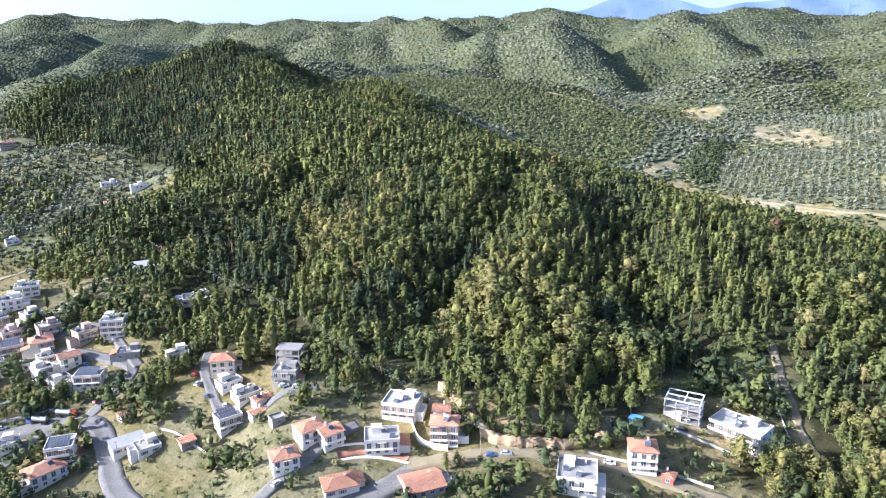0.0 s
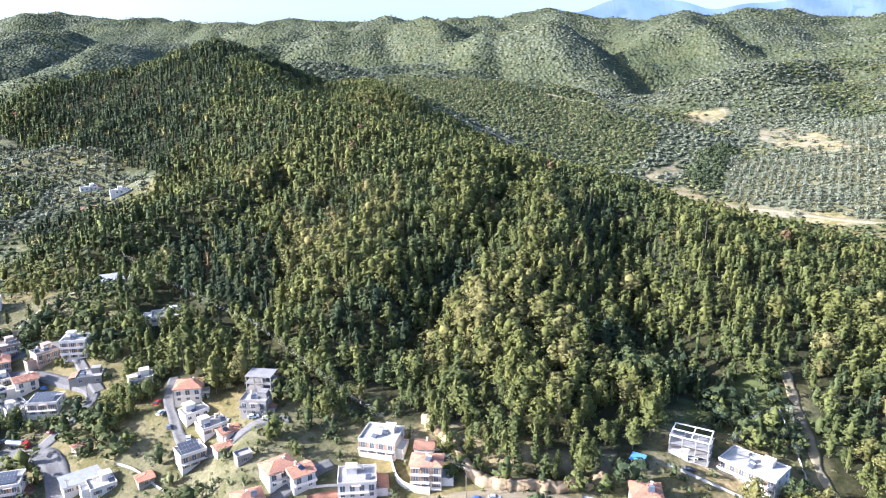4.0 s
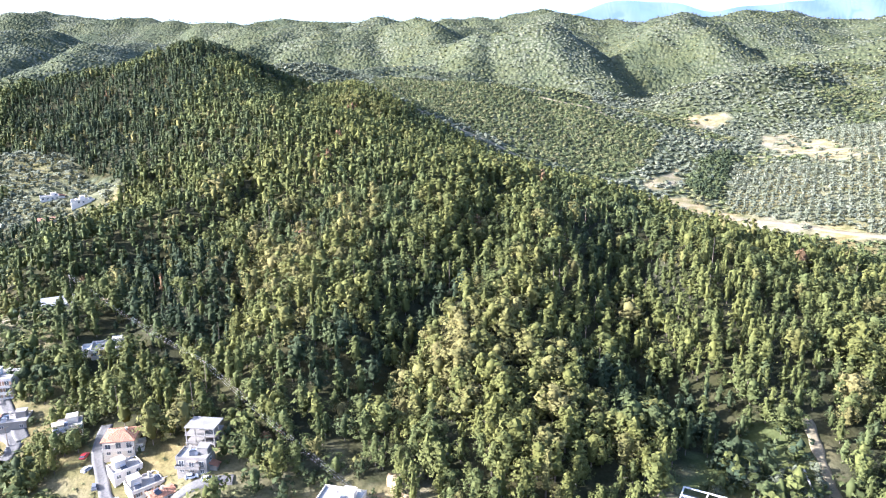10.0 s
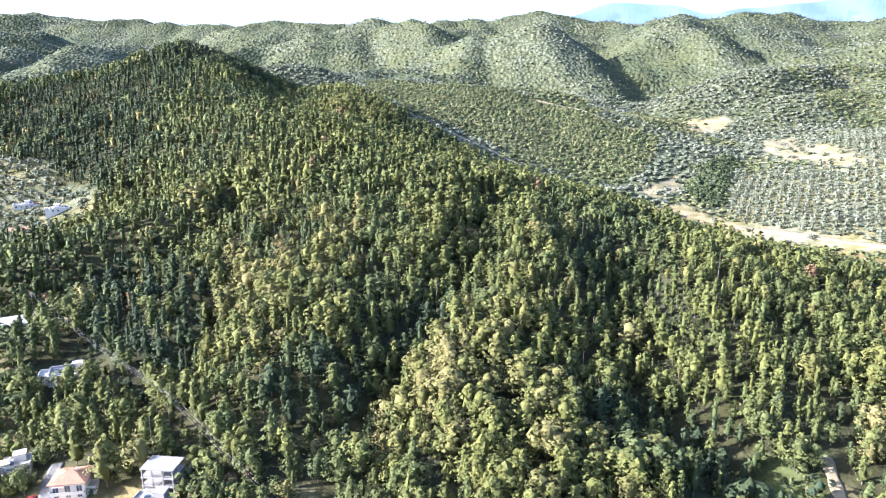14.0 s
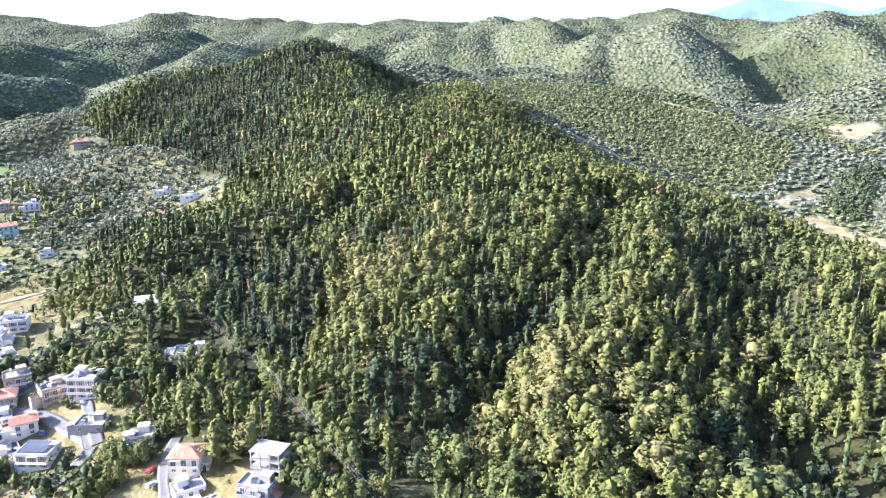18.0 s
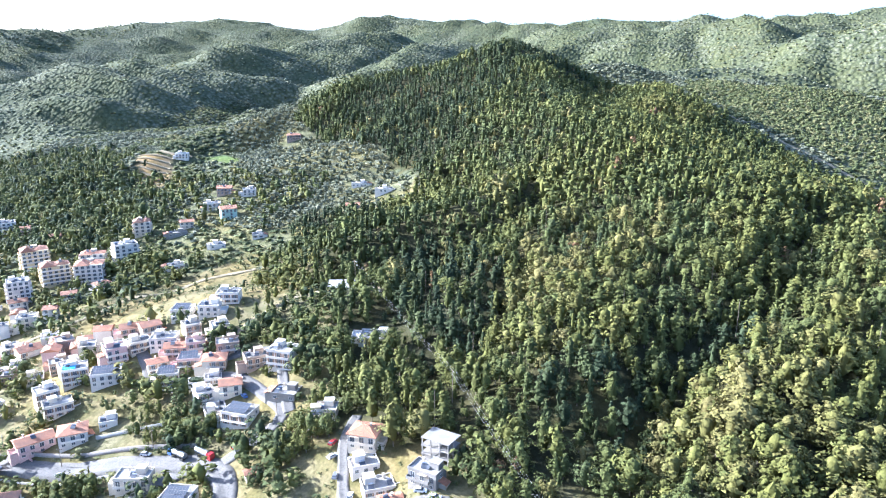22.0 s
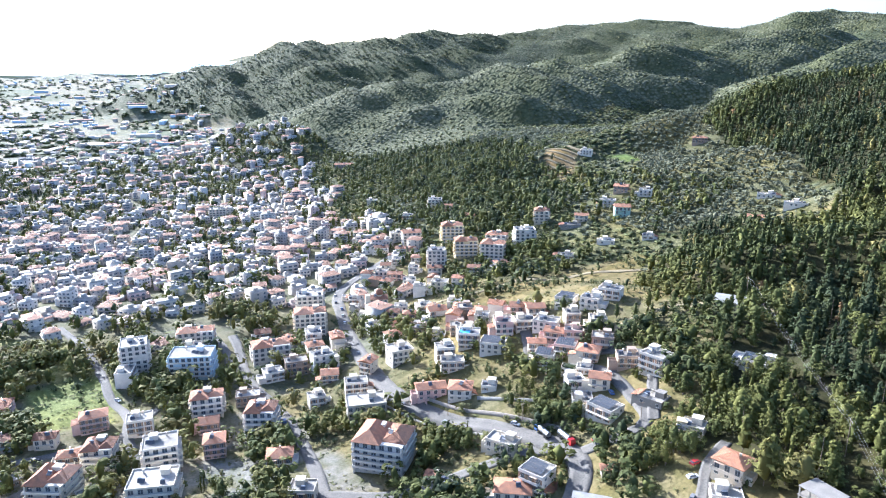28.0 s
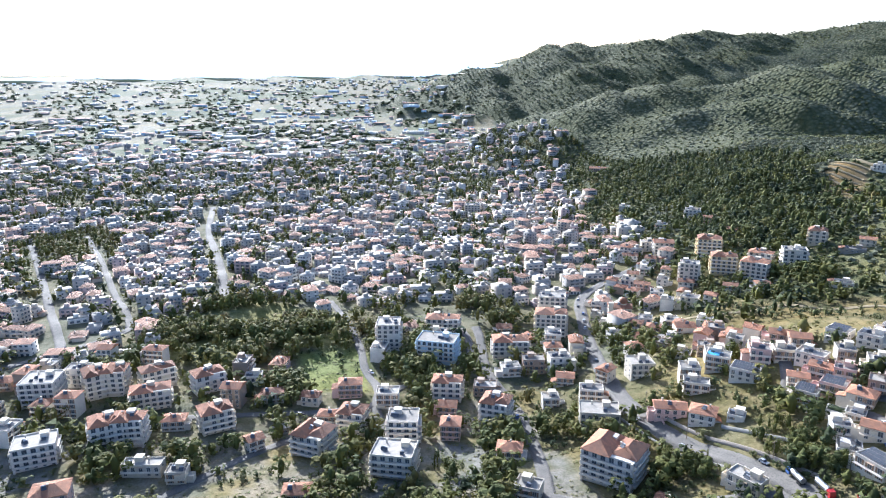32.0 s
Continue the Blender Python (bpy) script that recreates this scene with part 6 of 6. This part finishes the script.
    x, y, green = x[keep], y[keep], green[keep]
    n = len(x)
    size = r.uniform(5, 12, n)
    plant_list("town_trees", x, y, 17, 0.2, size * r.uniform(0.9, 1.4, n), size, np.clip(r.normal(0.33, 0.18, n), 0, 0.75), LEAVES, "green trees between the houses of the town", "trees", 3)
    for p, step, seed in ((PARKS[0], 6.0, 4), (PARKS[2], 6.0, 5), (PARKS[3], 5.5, 6), (PARKS[6], 6.0, 7), (KNOLL, 8.0, 8), (WOOD_SLOPE, 8.0, 10), (PARKS[5], 8.0, 9)):
        q = np.array(p)
        x, y = scatter((q[:, 0].min(), q[:, 1].min(), q[:, 0].max(), q[:, 1].max()), step, 50 + seed)
        keep = inside(x + r.normal(0, 14 if seed > 7 else 3, len(x)), y + r.normal(0, 14 if seed > 7 else 3, len(x)), p)
        if seed == 10:
            keep &= ~inside(x, y, TOWN_EDGE)
        if seed < 8:
            keep &= wave(x, y, 60, 95) + 0.5 * wave(x, y, 21, 96) > 0.1
        x, y = x[keep], y[keep]
        keep = clear_of_roads(x, y, 1.5)
        x, y = x[keep], y[keep]
        keep = footprint_gap(x, y, 0.5)
        x, y = x[keep], y[keep]
        n = len(x)
        size = r.uniform(8, 14, n) if seed < 8 or seed == 10 else r.uniform(6, 11.5, n)
        plant_list("wooded_gully" if seed < 8 else "wooded_knoll", x, y, 52, 0.115, size * r.uniform(0.9, 1.2, n), size, np.clip(r.normal(0.22 if seed in (8, 10) else 0.52, 0.15, n), 0, 0.8), LEAVES, "dense green trees in a hollow of the town" if seed < 8 else "dark wooded knoll above the town", "trees", seed)


gardens()

# groves and gardens with trees that stand one by one
tree_rng = random.Random(8)
for area, count, kinds, tall in (
        ([(-235, 252), (-200, 264), (-193, 256), (-213, 245)], 14, ("round", "round", "spire"), (5, 8)),
        ([(-222, 287), (-184, 307), (-163, 290), (-198, 278)], 34, ("round", "round", "pine"), (5, 9)),
        ([(-162, 335), (-147, 346), (-129, 332), (-140, 316)], 16, ("round", "pine"), (6, 11)),
        ([(-136, 290), (-120, 304), (-108, 292), (-128, 276)], 14, ("pine", "round"), (7, 12)),
        ([(-40, 262), (-60, 284), (-46, 300), (-22, 268)], 12, ("pine", "round"), (8, 14)),
        (OLIVES_YARD, 26, ("olive",), (3.5, 5.5)),
        ([(-8, 222), (12, 226), (10, 240), (4, 240)], 5, ("round", "pine"), (5, 9)),
        ([(-250, 175), (-225, 185), (-240, 160), (-270, 150)], 8, ("round", "spire"), (5, 10)),
        ([(-345, 150), (-372, 200), (-340, 196)], 12, ("pine", "round"), (8, 11)),
        ([(118, 200), (150, 235), (165, 215), (140, 190)], 14, ("round", "pine"), (9, 14)),
        ([(-225, 345), (-195, 360), (-185, 385), (-215, 375)], 9, ("pine", "pine"), (8, 13))):
    q, made, tries = np.array(area), 0, 0
    while made < count and tries < 600:
        tries += 1
        x, y = tree_rng.uniform(q[:, 0].min(), q[:, 0].max()), tree_rng.uniform(q[:, 1].min(), q[:, 1].max())
        one = (np.array([x]), np.array([y]))
        if inside(*one, area)[0] and clear_of_roads(*one, 1.0)[0] and footprint_gap(*one, 0.8)[0]:
            h = tree_rng.uniform(*tall)
            kind = tree_rng.choice(kinds)
            tree(x, y, h, h * {"spire": 0.22, "pine": 0.55, "round": 0.8, "olive": 1.05}[kind], kind, tree_rng.choice((0.25, 0.375, 0.5)))
            made += 1


# ---- poles, cables, walls, vehicles ----
def tube(points, r, sides=4):
    bm = bmesh.new()
    rings = []
    for k, p in enumerate(points):
        ahead = (Vector(points[min(k + 1, len(points) - 1)]) - Vector(points[max(k - 1, 0)])).normalized()
        side = ahead.cross(Vector((0, 0, 1))).normalized()
        up = side.cross(ahead)
        rings.append([bm.verts.new(Vector(p) + side * r * math.cos(i * math.tau / sides) + up * r * math.sin(i * math.tau / sides)) for i in range(sides)])
    for a_, b_ in zip(rings, rings[1:]):
        for i in range(sides):
            bm.faces.new((a_[i], a_[(i + 1) % sides], b_[(i + 1) % sides], b_[i]))
    return bm


def utility_pole(x, y, turn, height=10.0):
    base = tagged(new("utility_pole"), "weathered wooden utility pole with a crossarm", "pole", "poles of the power line")
    base.matrix_world = pose(x, y, over(x, y), 0, 0, turn)
    def shaft():
        bm = bmesh.new()
        prism_bm(bm, circle(0.17, 8), -1, 10, 0.65)
        return mesh_of("shaft", bm, WOOD)
    put("shaft", cached("shaft", shaft), base, Matrix.Diagonal((1, 1, height / 10, 1)))
    put("crossarm", cached("crossarm", lambda: boxes("crossarm", WOOD, (-1.2, -0.08, -0.1, 1.2, 0.08, 0.1))), base, pose(0, 0.1, height - 0.5))
    for k in (-1.05, 0, 1.05):
        put("insulator", cached("insulator", lambda: disc("insulator", 0.08, 0.25, CONCRETE)), base, pose(k, 0.1, height - 0.4))
    return base


def power_line(a_, b_, sag, low, high):
    n = 26
    d = Vector((b_[0] - a_[0], b_[1] - a_[1], 0)).normalized()
    s = Vector((-d.y, d.x, 0))
    for off in (-0.95, 0.0, 0.95):
        pts = []
        for k in range(n + 1):
            t = k / n
            p = Vector((a_[0], a_[1], over(*a_) + high)).lerp(Vector((b_[0], b_[1], over(*b_) + low)), t) + s * off
            p.z -= 4 * sag * t * (1 - t)
            pts.append(p)
        tagged(new("power_cable", mesh_of("power_cable", tube(pts, 0.017), CABLE)), "thin pale overhead power cable between poles", "cable", "power cables")


for x, y, tall in LINE:
    utility_pole(x, y, -45, tall)
for a_, b_, sag in zip(LINE, LINE[1:], (2, 2.5, 0.8, 1.2)):
    power_line(a_[:2], b_[:2], sag, b_[2] - 0.2, a_[2] - 0.2)
for x, y in ((-147, 302), (-169, 293), (-192, 279), (-228, 264), (-262, 263), (-311, 270), (-207, 316), (-131, 251), (-103, 218), (-186, 228), (-120, 284), (-60, 230)):
    utility_pole(x, y, (x * 7) % 180, 8.5)


def wall_run(name, line, height, thick, mat, label, sink=1.5, rough=0.0):
    p = along(line, 2.5 if not rough else 1.2)
    t = np.gradient(p, axis=0)
    t /= np.linalg.norm(t, axis=1)[:, None]
    nrm = np.stack([-t[:, 1], t[:, 0]], 1) * thick / 2
    z = ground(p[:, 0], p[:, 1])
    if rough:
        r = np.random.RandomState(5)
        z = z + r.normal(0, rough, len(p)) * 0.7
        nrm = nrm * (1 + r.normal(0, rough, (len(p), 1)) * 0.4)
    rows = [np.column_stack([p - nrm, z - sink]), np.column_stack([p - nrm, z + height]), np.column_stack([p + nrm, z + height]), np.column_stack([p + nrm, z - sink])]
    co = np.stack(rows, 1)
    n = len(p)
    i = np.arange(n * 4).reshape(n, 4)
    f = [np.stack([i[:-1, k], i[:-1, (k + 1) % 4], i[1:, (k + 1) % 4], i[1:, k]], -1) for k in range(4)]
    ends = np.array([i[0], i[-1][::-1]])
    sheet(name, co.reshape(-1, 3), np.concatenate([*f, ends]), mat, "", label, "wall")


OCHRE = surface("ochre_earth", (0.42, 0.3, 0.16), (0.3, 0.2, 0.1), 0.5, 0.95, bump=1.0, bump_scale=1.5)
wall_run("garden_wall", [(-14, 253), (-12, 245), (-10, 238), (-4, 234), (3, 233)], 2.6, 0.3, WALLS["white"], "tall white garden wall stepping down a slope")
wall_run("retaining_wall", [(-268, 250), (-240, 251), (-210, 260), (-188, 267)], 1.0, 0.4, CONCRETE, "low concrete retaining wall beside the road")
wall_run("retaining_wall", [(-258, 263), (-238, 266), (-212, 273), (-190, 280), (-172, 284)], 1.8, 0.4, WALLS["stone"], "stone retaining wall beside the road")
wall_run("boundary_wall", [(52, 232), (72, 226), (96, 216)], 1.1, 0.25, CONCRETE, "pale boundary wall along the hill road")
wall_run("boundary_wall", [(132, 240), (136, 262), (139, 280)], 1.0, 0.25, CONCRETE, "pale boundary wall along the orchard track")
wall_run("boundary_wall", [(-118, 262), (-108, 258), (-98, 250), (-90, 247)], 1.0, 0.25, CONCRETE, "pale wall round a garden")
wall_run("retaining_wall", [(-225, 279), (-205, 287), (-188, 296)], 1.6, 0.4, CONCRETE, "grey retaining wall among trees")
wall_run("boundary_wall", [(-200, 150), (-222, 172), (-250, 190)], 1.0, 0.25, CONCRETE, "pale wall along the alley")
wall_run("garden_wall", [(-243, 262), (-252, 264), (-258, 270)], 1.5, 0.25, WALLS["pink"], "pink garden wall at a road bend")


wall_run("earth_bank", [(-2, 267), (8, 255), (14, 241), (19, 235), (36, 234), (52, 235), (62, 239)], 2.8, 3.0, OCHRE, "raw ochre earth bank cut below the wood", 3, 0.7)


RED_EARTH = surface("red_earth", (0.3, 0.14, 0.08), (0.23, 0.105, 0.06), 0.6, 0.95, bump=0.6)
wall_run("garden_bed", [(-40, 232.5), (-31, 235), (-21, 234), (-13, 231)], 0.3, 4.5, RED_EARTH, "red earth garden bed between pale low walls")
wall_run("garden_wall", [(-41, 236), (-31, 238.2), (-21, 237.3), (-11, 234)], 0.8, 0.3, WALLS["white"], "low pale wall behind the red garden bed")
wall_run("garden_wall", [(-40, 229), (-30, 231.5), (-20, 230.6), (-12, 228)], 0.8, 0.3, WALLS["white"], "low pale wall before the red garden bed")
wall_run("yard_wall", [(84, 245), (92, 241), (100, 237), (110, 232)], 0.9, 0.3, CONCRETE, "low concrete wall below the works yard")


def terraces():
    """Earth steps cut into the slope above the town."""
    for k in range(8):
        q = k / 7
        left, right = (-608 + 62 * q, 668 - 52 * q), (-564 + 40 * q, 678 - 60 * q)
        mid = ((left[0] + right[0]) / 2, (left[1] + right[1]) / 2 - 2)
        wall_run("earth_terrace", [left, mid, right], 0.9, 3.0, DIRT, "ochre earth terrace step on the hillside")


terraces()
PAINTS = {c: surface(f"{c}_car_paint", v, tuple(q * 0.92 for q in v), 0.5, 0.3, spec=0.5) for c, v in {"white": (0.75, 0.75, 0.75), "silver": (0.45, 0.46, 0.48), "red": (0.45, 0.03, 0.03), "blue": (0.06, 0.12, 0.3), "black": (0.03, 0.03, 0.035), "grey": (0.2, 0.2, 0.21)}.items()}


def wheel_mesh():
    bm = bmesh.new()
    prism_bm(bm, circle(0.32, 12), -0.1, 0.1)
    bmesh.ops.transform(bm, matrix=pose(0, 0, 0, 90, 0, 0), verts=bm.verts)
    return mesh_of("wheel", bm, RUBBER)


def extrude_profile(profile, half, taper, mat, name):
    bm = bmesh.new()
    mid = sum(z for _, z in profile) / len(profile)
    sides = [[bm.verts.new((x, s * half * (1 if z <= mid else taper), z)) for x, z in profile] for s in (-1, 1)]
    n = len(profile)
    bm.faces.new(sides[0])
    bm.faces.new(sides[1][::-1])
    for k in range(n):
        bm.faces.new((sides[0][k], sides[1][k], sides[1][(k + 1) % n], sides[0][(k + 1) % n]))
    bmesh.ops.recalc_face_normals(bm, faces=bm.faces)
    return mesh_of(name, bm, mat)


def car(x, y, turn, colour, lift=0.38):
    base = tagged(new("car"), f"{colour} parked car on the roadside", "car", "parked cars")
    base.matrix_world = pose(x, y, over(x, y) + lift, 0, 0, turn)
    put("body", cached(("car_body", colour), lambda: extrude_profile([(-2.1, 0.3), (2.1, 0.3), (2.15, 0.62), (1.95, 0.82), (0.95, 0.92), (-1.95, 0.98), (-2.12, 0.7)], 0.88, 0.94, PAINTS[colour], "body")), base)
    put("glass_cabin", cached("car_glass", lambda: extrude_profile([(1.05, 0.9), (0.35, 1.38), (-1.35, 1.42), (-1.85, 0.95)], 0.82, 0.84, GLASS, "glass_cabin")), base)
    put("roof", cached(("car_roof", colour), lambda: extrude_profile([(0.32, 1.385), (0.2, 1.44), (-1.2, 1.47), (-1.36, 1.425)], 0.7, 0.95, PAINTS[colour], "roof")), base)
    for wx in (-1.3, 1.35):
        for wy in (-0.82, 0.82):
            put("wheel", cached("wheel", wheel_mesh), base, pose(wx, wy, 0.32))
    return base


car_rng = random.Random(12)
for x, y, turn in ((-192.3, 275.2, 15), (-154, 285, 60), (-171, 311, 150), (-186, 234, 70), (91.3, 243, -15), (94, 249, -10), (17.1, 229.2, 0), (22.6, 229.6, -5), (-110.3, 286.5, 85), (-107, 281, 70), (-101.5, 274, 110), (-67, 270, 20),
                   (-61, 268, 10), (-253, 255, 5), (-298, 210, 160), (-364, 208, 170), (-369, 212, 165), (-197, 231, 30), (-193.6, 233, 30), (-190, 236, 30), (-418, 303, 155), (-430, 308, 155), (-446, 311, 155), (-462, 318, 155),
                   (-376, 144, 20), (-405, 298, 155), (-340, 275, 160), (-224, 260, 10), (-332, 100, 80), (-345, 20, 90), (-300, 75, 60), (-342, 60, 88), (-60, 220, 60), (-40, 243, 40), (-92, 268, 110), (60, 227, -20), (-182, 321, 170), (-214, 312, 160)):
    car(x, y, turn, car_rng.choice(("white", "silver", "white", "grey", "red", "blue", "black", "silver")))


def tank_truck(x, y, turn, cab):
    base = tagged(new("tank_truck"), f"long tank truck with a {cab} cab on the road", "truck", "tank trucks")
    base.matrix_world = pose(x, y, over(x, y) + 0.38, 0, 0, turn)
    def tank():
        bm = bmesh.new()
        prism_bm(bm, circle(1.15, 14), -3.4, 3.4)
        bmesh.ops.transform(bm, matrix=pose(-1.2, 0, 2.2, 0, 90, 0), verts=bm.verts)
        return mesh_of("tank", bm, STEEL)
    put("tank", cached("tank", tank), base)
    put("cab", extrude_profile([(2.6, 0.5), (4.7, 0.5), (4.75, 1.6), (4.4, 2.9), (2.6, 3.0)], 1.2, 0.95, PAINTS[cab], "cab"), base)
    put("chassis", cached("chassis", lambda: boxes("chassis", RUBBER, (-4.6, -0.5, 0.6, 4.5, 0.5, 0.95))), base)
    for wx in (-4, -2.8, 3.6):
        for wy in (-1.0, 1.0):
            put("wheel", cached("wheel", wheel_mesh), base, pose(wx, wy, 0.5) @ Matrix.Diagonal((1.55, 1.6, 1.55, 1)))


tank_truck(-177.5, 277.5, 172, "blue")
tank_truck(-165.5, 279.5, -8, "red")


def mast(x, y, height):
    base = tagged(new("radio_mast"), "tall thin radio mast on the mountain crest", "mast", "radio masts")
    base.matrix_world = pose(x, y, over(x, y) - 2)
    bm = bmesh.new()
    prism_bm(bm, circle(1.3, 4), 0, height, 0.35)
    put("lattice", mesh_of("lattice", bm, STEEL), base)
    bm = bmesh.new()
    prism_bm(bm, circle(2.0, 8), 0, 1.2)
    put("antenna_ring", mesh_of("antenna_ring", bm, STEEL), base, pose(0, 0, height * 0.7))


for x, y, h in ((-2630, 995, 75), (-2665, 965, 45), (-2600, 1040, 30)):
    mast(x, y, h)


# ---- the far distance ----
def backdrop(name, lo, hi, dist, base_el, top, colour, strength, label, seed):
    """Mountains, sea or haze beyond the land: a faceted wall, far out, glowing pale."""
    n = 160
    r = np.random.RandomState(seed)
    az = np.radians(np.linspace(lo, hi, n))
    q = np.linspace(0, 1, n)
    el = top(q, r)
    levels = []
    for f in (0, 0.35, 0.7, 1.0):
        d = dist + 160 * f * np.sin(q * 60 + 7 * f)
        levels.append(np.stack([19 + np.sin(az) * d, 93 + np.cos(az) * d, 160 + d * np.tan(np.radians(base_el + (el - base_el) * f))], 1))
    co = np.stack(levels, 1)
    i = np.arange(n * 4).reshape(n, 4)
    f = np.stack([i[:-1, :-1], i[1:, :-1], i[1:, 1:], i[:-1, 1:]], -1).reshape(-1, 4)
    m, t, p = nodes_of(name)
    # distance haze put into the colour: the wall itself glows pale
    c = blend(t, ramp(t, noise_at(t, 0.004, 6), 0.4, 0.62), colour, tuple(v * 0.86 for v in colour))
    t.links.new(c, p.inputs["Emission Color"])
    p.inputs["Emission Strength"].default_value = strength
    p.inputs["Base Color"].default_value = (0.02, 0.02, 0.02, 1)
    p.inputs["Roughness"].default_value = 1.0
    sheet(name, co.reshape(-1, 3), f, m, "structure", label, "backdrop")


def peaks(q, r):
    out = 3.05 + 1.5 * smooth(0, 1, q)
    for k in range(1, 9):
        out = out + 0.42 / k * np.sin(q * math.tau * k * 1.35 + r.uniform(0, 6))
    return out * smooth(0, 0.06, q) + 1.5 * (1 - smooth(0, 0.06, q))


backdrop("backdrop_mountains", 3.5, 42, 4300, 0.5, peaks, (0.34, 0.46, 0.68), 0.38, "high mountains with pale blue haze painted on", 4)
# pale glowing strip that stands in for haze where the plain ends
backdrop("backdrop_shore", -124, -60, 4560, -2.0, lambda q, r: -1.08 + 0.02 * np.sin(q * 50), (0.68, 0.77, 0.82), 0.75, "glowing strip of painted haze behind the plain", 6)
backdrop("backdrop_sea", -86, -58, 4680, -1.6, lambda q, r: -0.4 - 0.7 * smooth(0.3, 0.0, q) + 0.02 * np.sin(q * 40), (0.72, 0.88, 0.95), 0.85, "glowing sea with painted haze beyond the plain", 7)
